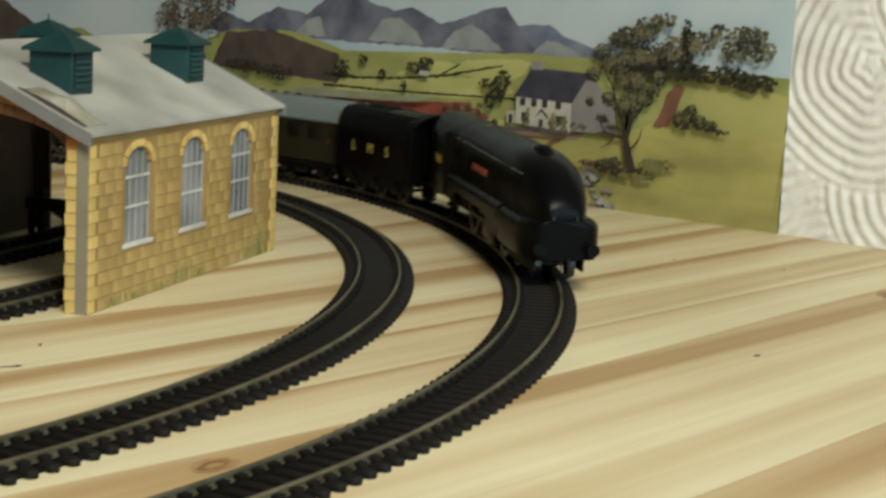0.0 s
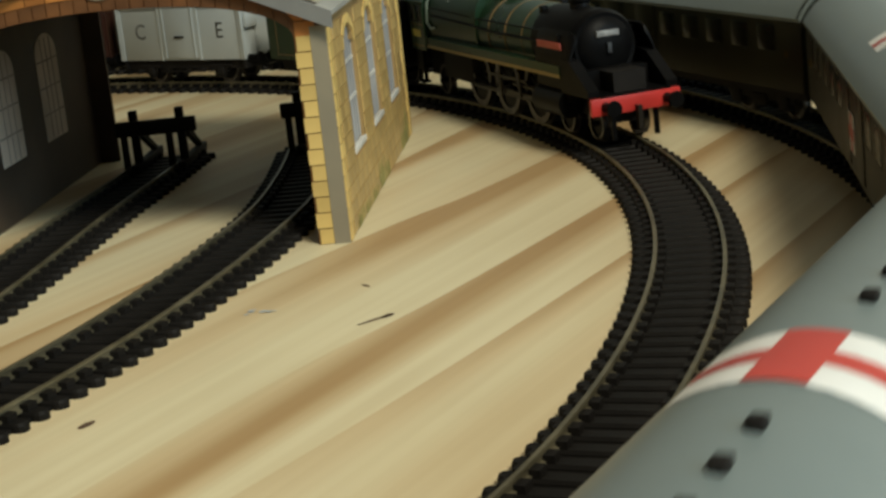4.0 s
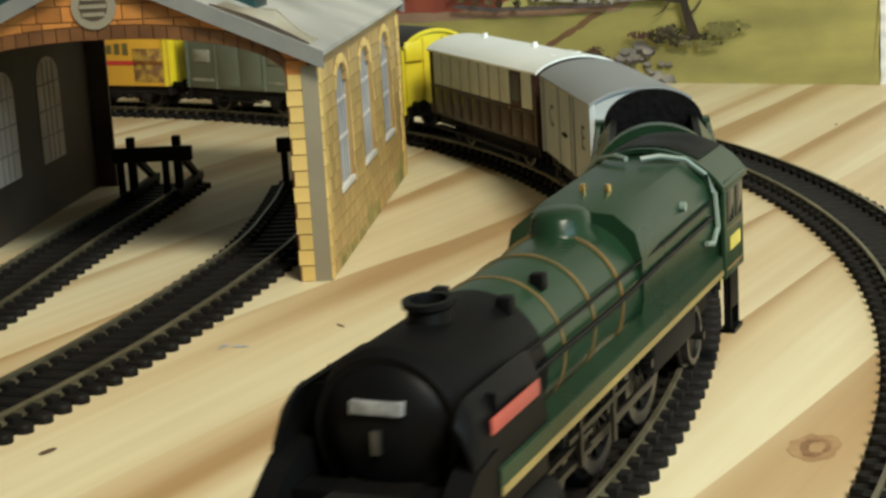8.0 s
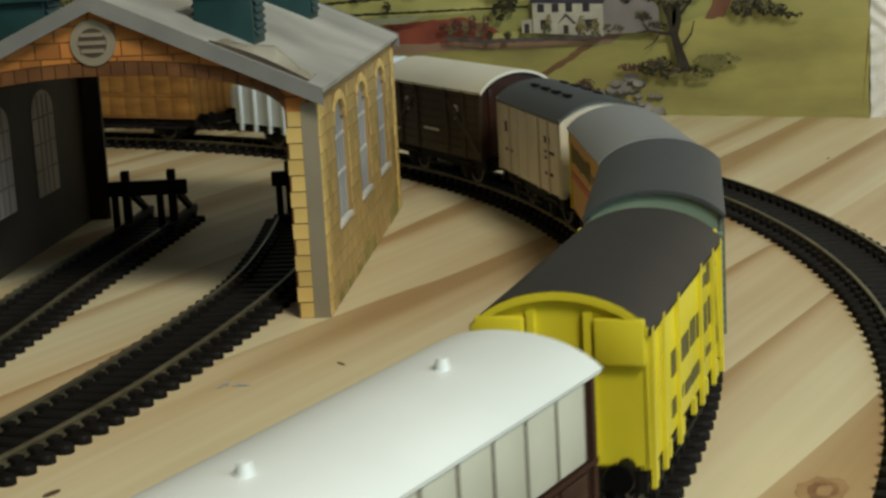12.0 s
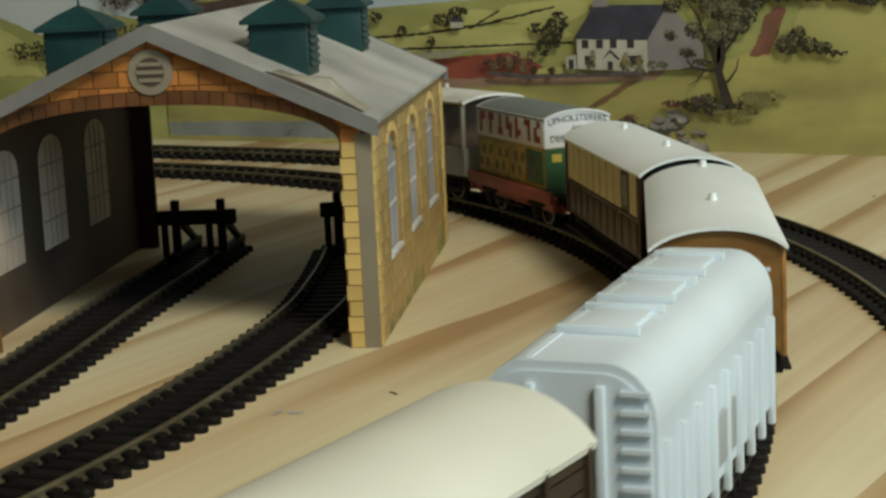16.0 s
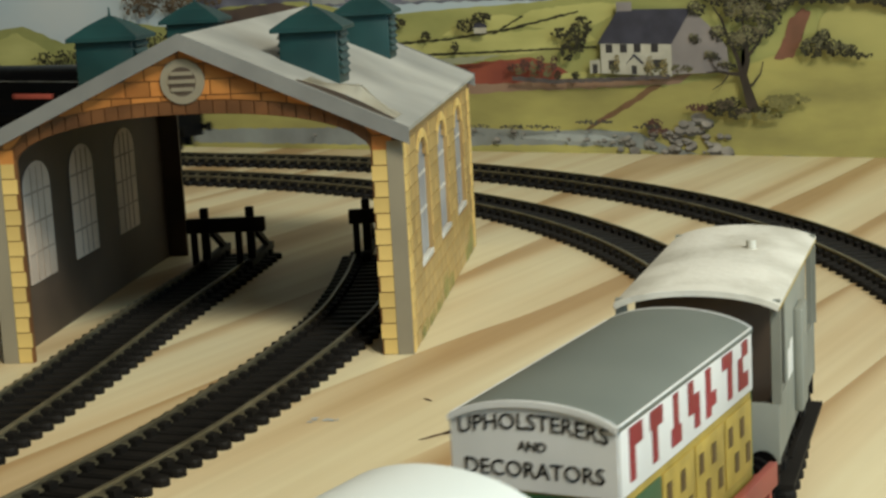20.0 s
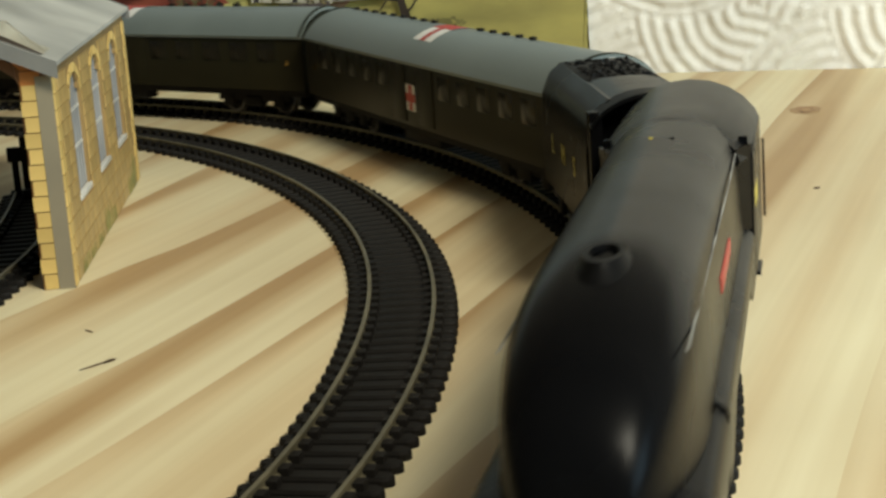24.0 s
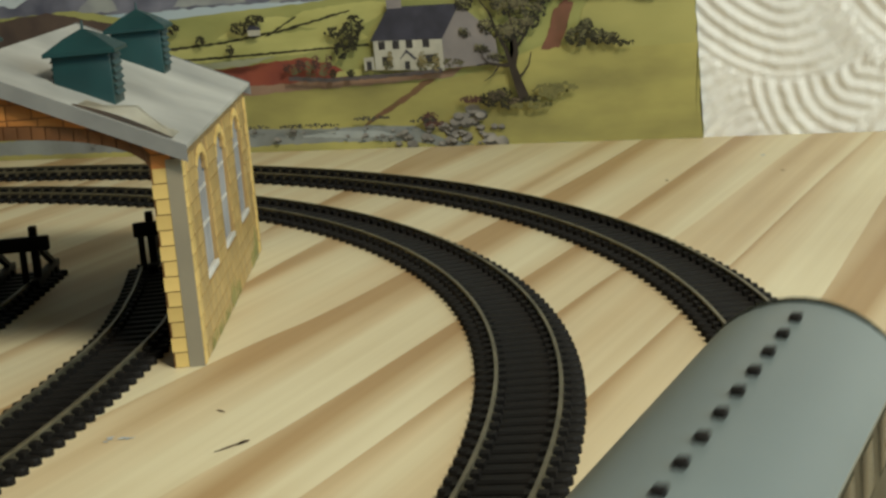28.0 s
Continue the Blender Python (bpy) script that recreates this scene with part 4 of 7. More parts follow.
printed("porch", [(-120.5, 43.5), (-120.5, 49), (-116.5, 53), (-112, 49), (-112, 43.5)], white_wash, "white gabled porch")
printed("porch_roof", [(-121.5, 48.5), (-116.5, 54.5), (-110.5, 49), (-112, 48.6), (-116.5, 52.6)], slate, "slate porch roof")
printed("porch_door", [(-118, 43.5), (-118, 48), (-115, 48), (-115, 43.5)], dark_ink, "dark doorway")
printed("outhouse", [(-142.5, 44), (-142.5, 51), (-136.5, 51.5), (-136.5, 44)], white_wash, "small white outhouse")
printed("outhouse_door", [(-141, 44), (-141, 49), (-138, 49), (-138, 44)], dark_ink, "dark doorway")
leaf_dark = ink("leaf_dark", (0.042, 0.040, 0.022), (0.022, 0.020, 0.013), 200)
leaf_mid = ink("leaf_mid", (0.20, 0.19, 0.10), (0.08, 0.075, 0.036), 120)
leaf_purple = ink("leaf_purple", (0.12, 0.05, 0.045), (0.07, 0.032, 0.03), 200)
foliage("bush", [(-128, 47, 3, 3), (-107, 46, 4, 3), (-100, 47, 3, 4), (-92, 46, 3, 2), (-86, 46, 3, 2), (-168, 45, 3, 4), (-176, 46, 4, 5), (-186, 47, 5, 3)], leaf_mid, "climbers and garden shrubs", 0.9, 3)
foliage("bush", [(-151, 62, 7, 7), (-146, 70, 6, 5), (-156, 56, 4, 5), (-160, 66, 5, 3)], leaf_dark, "dark garden tree", 1.4, 4, 1.5)
foliage("bush", [(-215, 72, 9, 4), (-208, 76, 6, 3), (-245, 66, 3, 3), (-280, 68, 7, 5), (-262, 74, 4, 3), (-226, 60, 2.5, 3)], leaf_dark, "far dark trees", 1.2, 5, 1.7)
foliage("bush", [(-430, 98, 26, 14), (-400, 108, 18, 12), (-452, 92, 14, 10), (-412, 90, 24, 8)], mat("print_autumn", (0.17, 0.12, 0.07), (0.06, 0.045, 0.03), 150, 0.5), "brown autumn trees", 1.6, 6)
foliage("bush", [(-440, 66, 30, 6), (-372, 62, 22, 5), (-520, 56, 26, 6), (-590, 50, 20, 5), (-340, 60, 16, 5)], leaf_dark, "dark hedgerow trees", 1.4, 7)
# wood on the hill
foliage("wood", [(-28, 84, 22, 6), (0, 83, 26, 5), (26, 80, 14, 5), (-18, 92, 4, 14), (-19, 104, 2.6, 9), (-44, 88, 16, 8)], leaf_dark, "dark wood on the hill", 1.7, 8, 2.2)
foliage("wood", [(-46, 106, 10, 6), (-34, 111, 8, 4), (-60, 100, 8, 6), (-10, 100, 9, 6), (2, 106, 7, 4), (20, 106, 12, 5), (28, 98, 9, 6), (12, 96, 8, 6), (-30, 96, 9, 7)], mat("print_leaf_olive", (0.17, 0.15, 0.085), (0.05, 0.046, 0.026), 120, 0.5, spread=(0.42, 0.58)), "tree crowns on the hill", 1.7, 9, 1.8)
foliage("bush", [(-18, 56, 6.5, 5), (-13, 60, 4.5, 5), (-7, 56, 5, 4), (0, 54.5, 5, 3), (7, 51.6, 6, 1.4)], leaf_dark, "dark bush on the slope", 1.1, 10, 2.2)
foliage("bush", [(-18, 58, 5, 3.5), (-12.5, 63, 3.4, 2.4), (-6, 57.5, 4, 2.4), (0.5, 56, 3.4, 1.4)], leaf_mid, "lit leaves of the bush on the slope", 0.8, 20, 0.6)
# the great tree
bark = ink("bark", (0.045, 0.035, 0.028), None, 150)
for q, w0, w1 in (([(-49.6, 23.5), (-52.0, 30), (-53.6, 36), (-55.6, 43.5)], 6.0, 4.0), ([(-56, 43), (-62, 43.2), (-68.8, 44.5), (-75.6, 43.7)], 2.4, 0.6), ([(-63.4, 42.6), (-67.3, 37.8), (-72.5, 35)], 1.0, 0.4),
                  ([(-52, 36.5), (-49.6, 38.4), (-46.0, 43.0), (-44.4, 49.3)], 1.5, 0.6), ([(-55, 42.5), (-52.6, 50), (-53.2, 60), (-55.5, 72)], 3.6, 1.0), ([(-56, 42.5), (-58.5, 52), (-63.3, 62), (-66.4, 71.7), (-71.3, 78.2)], 2.8, 0.7),
                  ([(-53.0, 51.5), (-48.4, 57), (-44.1, 63.3), (-40, 72)], 1.8, 0.6), ([(-68.8, 44.4), (-72.0, 48), (-73, 52)], 0.9, 0.4)):
    branch("trunk" if w0 > 5 else "limb", q, w0, w1, bark, "bare dark tree trunk" if w0 > 5 else "bare dark tree limb")
crown = [(-80, 77, 5, 4), (-81, 61, 3.4, 2), (-68, 64, 5, 4), (-72, 52, 4.4, 2), (-64, 47, 5, 1.6), (-58, 60, 6, 5), (-51.6, 62, 7, 6), (-58, 76, 8, 6), (-48, 75, 7, 6), (-43.5, 66, 5, 5), (-39, 71, 5, 4), (-35, 78, 5, 4)]
high = [(-66, 84, 10, 6), (-52, 88, 12, 6), (-74, 90, 7, 5), (-42, 88, 8, 6), (-60, 98, 11, 5), (-47, 101, 8, 5)]
foliage("crown", crown + high, ink("leaf_shade", (0.035, 0.034, 0.024), (0.020, 0.019, 0.015), 200), "dark heart of the tree crown", 1.0, 12, 1.3)
foliage("crown", [(x - 0.8, z + 1.4, rx * 0.85, rz * 0.8) for x, z, rx, rz in crown + high], ink("leaf_olive", (0.105, 0.10, 0.058), (0.055, 0.052, 0.034), 160), "olive leaves of the tree crown", 0.8, 13, 0.8)
foliage("crown", [(x - 1.6, z + 2.4, rx * 0.6, rz * 0.5) for x, z, rx, rz in crown + high], ink("leaf_lit", (0.25, 0.235, 0.13), (0.16, 0.15, 0.085), 160), "sunlit leaves of the tree crown", 0.6, 17, 0.45)
foliage("bush", [(-68, 25.5, 8, 4.4), (-58, 22.5, 6, 3), (-46, 24.5, 5, 1.8), (-62, 28, 5, 3)], leaf_dark, "dark undergrowth below the tree", 1.1, 14, 2.2)
foliage("bush", [(-66, 27.5, 6, 2.4), (-57, 24, 4, 1.6)], ink("scrub", (0.13, 0.10, 0.065), (0.06, 0.05, 0.035), 160), "brown scrub below the tree", 0.8, 18, 0.8)
foliage("bush", [(-81, 25.6, 6, 2.0), (-106, 16.6, 5, 3.0), (-104, 13.4, 6, 1.6)], leaf_purple, "purple-brown scrub", 0.9, 15, 2.0)
foliage("shade", [(-37, 28, 9, 4), (-28, 30, 8, 2.4), (-46, 21, 12, 1.6)], ink("shade_green", (0.20, 0.185, 0.07), (0.15, 0.14, 0.055)), "olive rough grass", 1.6, 16, 2.0)

printed("far_house", [(-213, 67), (-213, 70.5), (-205, 70.5), (-205, 67)], white_wash, "tiny white farmhouse")
printed("far_roof", [(-214, 70.2), (-212, 72.6), (-206, 72.6), (-204, 70.2)], slate, "tiny slate roof")
printed("grey_field", ragged([(-330, 46), (-318, 52), (-240, 53), (-196, 55), (-215, 50.5), (-260, 48.5)], 3, 0.4, 31), ink("grey_field", (0.34, 0.35, 0.24), (0.26, 0.27, 0.17), 50), "grey-green stubble field")
printed("garden_wall", ragged([(-190, 40.4), (-165, 38.8), (-120, 39.8), (-96, 41.0), (-96, 43.2), (-122, 42.0), (-165, 41.0), (-190, 43.0)], 2, 0.3, 32), ink("garden_wall", (0.12, 0.10, 0.10), (0.07, 0.06, 0.06), 140), "dark stone garden wall")
foliage("bush", [(-162, 43.5, 2.2, 2.4), (-151, 43.0, 2.2, 2.2)], leaf_dark, "round garden bushes", 0.8, 33, 2.5)
foliage("bush", [(-182, 49, 3.0, 3.0), (-172, 50, 2.2, 4.6), (-164, 50, 2.2, 4.2), (-190, 48, 3, 2.2)], ink("shrub_red", (0.14, 0.065, 0.05), (0.07, 0.04, 0.035), 150), "red-brown garden shrubs", 0.9, 34, 2.0)
foliage("bush", [(-107, 48, 2.5, 5), (-99, 47, 2, 5), (-126, 50, 2, 4)], ink("climber", (0.33, 0.27, 0.12), (0.16, 0.13, 0.06), 200), "yellow climbing plants on the cottage", 0.7, 35, 1.0)
foliage("shade", [(-140, 17.5, 12, 1.2), (-180, 14.6, 20, 1.0), (-110, 15.5, 8, 1.4), (-230, 15, 26, 1.0)], stone_dark, "dark river edge", 0.9, 36, 1.2)

# ---- rolling stock; x runs forward, the rail top is z = 0, millimetres ----
VEHICLES = []     # thing, which line, distance of its middle behind the train's front, wheelbase between pivots
WHEELSETS = []    # part, which line, radius, place on its parent

loco_black = mat("loco_black", (0.0036, 0.0037, 0.0042), (0.0025, 0.0026, 0.003), 30, 0.27, spec=0.055)
smoke_black = mat("smoke_black", (0.0050, 0.0049, 0.0050), (0.0030, 0.0030, 0.0031), 60, 0.42, spec=0.07)
loco_green = mat("loco_green", (0.0145, 0.040, 0.019), (0.010, 0.029, 0.0135), 30, 0.30, spec=0.24)
dull_green = mat("dull_green", (0.055, 0.105, 0.055), (0.04, 0.08, 0.04), 40, 0.42)
lining = mat("lining", (0.20, 0.115, 0.035), (0.10, 0.075, 0.03), 90, 0.5)
valance_gold = mat("valance_gold", (0.30, 0.22, 0.07), (0.24, 0.17, 0.06), 60, 0.45)
name_red = mat("name_red", (0.45, 0.085, 0.06), (0.36, 0.07, 0.05), 90, 0.5)
beam_red = mat("beam_red", (0.52, 0.035, 0.03), (0.42, 0.03, 0.025), 80, 0.4)
bright_yellow = mat("bright_yellow", (0.66, 0.55, 0.10), (0.48, 0.39, 0.07), 80, 0.45)
white_paint = mat("white_paint", (0.78, 0.78, 0.75), (0.70, 0.70, 0.67), 50, 0.45)
brass = mat("brass", (0.70, 0.48, 0.16), (0.55, 0.36, 0.12), 100, 0.25, metal=1.0)
pipe_grey = mat("pipe_grey", (0.20, 0.26, 0.22), (0.15, 0.2, 0.17), 90, 0.35)
coal = mat("coal", (0.0045, 0.0045, 0.0048), (0.003, 0.003, 0.003), 350, 0.5, bump=0.8, fine=500, spec=0.12)
glass_dark = mat("glass_dark", (0.020, 0.018, 0.016), (0.012, 0.012, 0.012), 40, 0.14, spec=0.16)
tarnish = mat("tarnish", (0.036, 0.031, 0.025), (0.016, 0.014, 0.011), 120, 0.42, metal=0.7)
underframe = mat("underframe", (0.016, 0.0145, 0.013), (0.009, 0.0082, 0.0075), 70, 0.65, spec=0.10)


def wheelset(parent, line, x, r, spoked=False, gauge=7.6):
    """An axle with its two wheels; it turns as the vehicle runs."""
    ax = part("wheelset", cyl(bmesh.new(), (0, -11, 0), "y", 1.0, 22, 8), tarnish, parent)
    ax.location = (x * MM, 0, r * MM)
    for sgn in (-1, 1):
        y = sgn * gauge
        w = bmesh.new()
        n = 28
        rim = [[(q * math.cos(a), y + sgn * o, q * math.sin(a)) for a in np.linspace(0, 2 * math.pi, n, endpoint=False)]
               for q, o in ((r * 0.80, 1.2), (r, 1.2), (r, -0.6), (r + 0.8, -0.6), (r + 0.8, -1.2), (r * 0.80, -1.2), (r * 0.80, 1.2))]
        w = loft(rim, caps=False)
        wheel = part("wheel", w, wheel_metal, ax)
        if spoked:
            b = bmesh.new()
            for k in range(14):
                a = k * 2 * math.pi / 14
                q = [(r * 0.16, -0.5), (r * 0.82, -0.35), (r * 0.82, 0.35), (r * 0.16, 0.5)]
                pts = [(u * math.cos(a) - v * math.sin(a), u * math.sin(a) + v * math.cos(a)) for u, v in q]
                f0 = [b.verts.new((px, y - 0.5, pz)) for px, pz in pts]
                f1 = [b.verts.new((px, y + 0.5, pz)) for px, pz in pts]
                b.faces.new(f0)
                b.faces.new(f1[::-1])
                for i in range(4):
                    b.faces.new((f0[i], f0[(i + 1) % 4], f1[(i + 1) % 4], f1[i]))
            cyl(b, (0, y - 1, 0), "y", r * 0.22, 2.0, 12)
            box(b, -r * 0.75, -r * 0.35, y - 0.6, y + 0.6, -r * 0.5, r * 0.5)
            bmesh.ops.recalc_face_normals(b, faces=b.faces)
            part("spokes", b, smoke_black, ax, smooth=False)
        else:
            part("disc", cyl(bmesh.new(), (0, y - 0.5, 0), "y", r * 0.82, 1.0, 20), smoke_black, ax)
    WHEELSETS.append((ax, line, r, (x, 0, r)))
    return ax


def buffers(parent, x, sgn, z=13.5, material=None):
    for y in (-11.4, 11.4):
        b = bmesh.new()
        xs = (0, 4.0, 4.0, 6.6, 6.6, 7.4)
        rs = (1.7, 1.5, 0.8, 0.8, 2.9, 2.7)
        rings = [[(x + sgn * a, y + q * math.cos(t), z + q * math.sin(t)) for t in np.linspace(0, 2 * math.pi, 14, endpoint=False)] for a, q in zip(xs, rs)]
        part("buffer", loft(rings), material or smoke_black, parent)


def coupling(parent, x, sgn):
    b = cubes((min(x, x + sgn * 9), max(x, x + sgn * 9), -1.2, 1.2, 6.0, 7.2))
    box(b, x + sgn * 9 - 0.6, x + sgn * 9 + 0.6, -6, 6, 5.0, 8.6)
    part("coupling", b, black_plastic, parent, smooth=False)


def bogie(parent, line, x, half, r=6.6):
    b = bmesh.new()
    for y in (-11.8, 11.8):
        box(b, x - half - 7, x + half + 7, y - 0.8, y + 0.8, 6.2, 10.0, bevel=0.4)
        for e in (-1, 1):
            box(b, x + e * half - 3.2, x + e * half + 3.2, y - 1.6, y + 1.6, 3.6, 9.6, bevel=0.4)
        box(b, x - 5, x + 5, y - 1.6, y + 1.6, 4.0, 8.5, bevel=0.4)
    box(b, x - 5, x + 5, -11, 11, 8, 10.5)
    part("bogie_frame", b, underframe, parent)
    for e in (-1, 1):
        wheelset(parent, line, x + e * half, r)


def chassis(t, line, L, wb, r=6.3, low=11.0, beams=None):
    """Two-axle underframe with solebars, axle guards, springs, brakes, buffers and couplings."""
    h = L / 2
    b = cubes((-h, h, -14.5, 14.5, low, low + 1.6))
    for y in (-12.6, 12.6):
        box(b, -h, h, y - 0.9, y + 0.9, low - 3.6, low)
    for x in (-h, h - 1.6):
        box(b, x, x + 1.6, -15, 15, low - 3.6, low + 0.6)
    part("underframe", b, beams or underframe, t, smooth=False)
    for e in (-1, 1):
        for y in (-13.4, 13.4):
            g = bmesh.new()
            x = e * wb / 2
            q = [(x - 4.6, low - 3), (x - 1.6, 3.0), (x + 1.6, 3.0), (x + 4.6, low - 3)]
            g = loft([[(a, y - 0.6, z) for a, z in q], [(a, y + 0.6, z) for a, z in q]])
            box(g, x - 2.0, x + 2.0, y - 1.4, y + 1.4, 4.6, 8.2, bevel=0.4)
            box(g, x - 7.0, x + 7.0, y - 1.0, y + 1.0, 8.4, 9.6)
            part("axle_guard", g, underframe, t, smooth=False)
            part("brake_shoe", cubes((x - e * (r + 2.2) - 0.9, x - e * (r + 2.2) + 0.9, y * 0.58 - 1, y * 0.58 + 1, 3, 9)), underframe, t)
        wheelset(t, line, e * wb / 2, r)
        buffers(t, e * h, e, 12.4 if low > 10 else 11.5)
        coupling(t, e * h, e)
    for y in (-15.4, 14.8):
        part("brake_lever", cubes((-16, 14, y, y + 0.6, 6.0, 6.9)), underframe, t, smooth=False)


def shell(t, L, hw, z0, eaves, crown, side, end, floor_z=None):
    """Van body: side walls and arched ends, each a part."""
    h = L / 2
    for sgn in (-1, 1):
        part("side", cubes((-h, h, min(sgn * hw, sgn * (hw - 1.2)), max(sgn * hw, sgn * (hw - 1.2)), z0, eaves), bevel=0.15), side, t)
    prof = [(-hw + 0.2, z0), (hw - 0.2, z0)] + [(y * 0.97, z - 0.2) for y, z in reversed(arc_roof(hw, eaves, crown, 1)[:14])]
    for sgn in (-1, 1):
        part("end", extrude_x(prof, sgn * (h - 1.2) if sgn > 0 else -h + 0.0, h - 0.0 if sgn > 0 else -h + 1.2), end, t)


def roof(t, L, hw, eaves, crown, material, thick=0.9, label="", over=1.2):
    return part("roof", extrude_x(arc_roof(hw + 0.9, eaves - 0.2, crown, thick, 16), -L / 2 - over, L / 2 + over), material, t, label)


def battens(t, xs, hw, z0, z1, material, w=0.8, d=0.6, name="batten"):
    for sgn in (-1, 1):
        for x in xs:
            part(name, cubes((x - w / 2, x + w / 2, sgn * hw if sgn > 0 else -hw - d, hw + d if sgn > 0 else -hw, z0, z1)), material, t, smooth=False)


def rails_on(t, x0, x1, hw, zs, material, h=0.8, d=0.5, name="moulding"):
    for sgn in (-1, 1):
        for z in zs:
            part(name, cubes((x0, x1, hw if sgn > 0 else -hw - d, hw + d if sgn > 0 else -hw, z - h / 2, z + h / 2)), material, t, smooth=False)


def panels(t, spans, hw, z0, z1, material, d=0.35, name="panel", label=""):
    for sgn in (-1, 1):
        for a, b in spans:
            part(name, cubes((a, b, hw if sgn > 0 else -hw - d, hw + d if sgn > 0 else -hw, z0, z1), bevel=0.12), material, t, label)


def lettering(t, body, size, x, y, z, material, name="letter", stretch=1.0):
    """Raised letters on a side of the vehicle; y gives the side."""
    bm = text_mesh(body, size, 0.12)
    sgn = 1 if y > 0 else -1
    m = Matrix(((-sgn * stretch, 0, 0, x), (0, 0, sgn, y), (0, 1, 0, z), (0, 0, 0, 1)))
    bm.transform(m)
    return part(name, bm, material, t, smooth=False)


def bars(t, spots, y, material, name="lettering_bar"):
    """Plain bars in place of writing that cannot be read: (x0, x1, z0, z1) on the side y."""
    sgn = 1 if y > 0 else -1
    for x0, x1, z0, z1 in spots:
        part(name, cubes((x0, x1, min(y, y + 0.15 * sgn), max(y, y + 0.15 * sgn), z0, z1)), material, t, smooth=False)


def vehicle(name, label, category, line, front, L, pivots, group=""):
    t = thing(name, Matrix(), label, category, group)
    VEHICLES.append((t, line, (front + L / 2) * MM, pivots * MM))
    return t


def roof_vent(t, x, y, z, r, h, material, name="roof_vent"):
    part(name, cyl(bmesh.new(), (x, y, z - 1.2), "z", r, h + 1.2, 12, r * 0.8), material, t)


def ring(x, prof):
    return [(x, y, z) for y, z in prof]


def tube(pts, r, seg=6):
    """A bent pipe through the given points."""
    rings = []
    pts = [Vector(p) for p in pts]
    for i, p in enumerate(pts):
        d = (pts[min(len(pts) - 1, i + 1)] - pts[max(0, i - 1)]).normalized()
        a = d.orthogonal().normalized() if abs(d.z) > 0.9 else d.cross(Vector((0, 0, 1))).normalized()
        b = d.cross(a)
        rings.append([tuple(p + r * (math.cos(u) * a + math.sin(u) * b)) for u in np.linspace(0, 2 * math.pi, seg, endpoint=False)])
    return loft(rings)


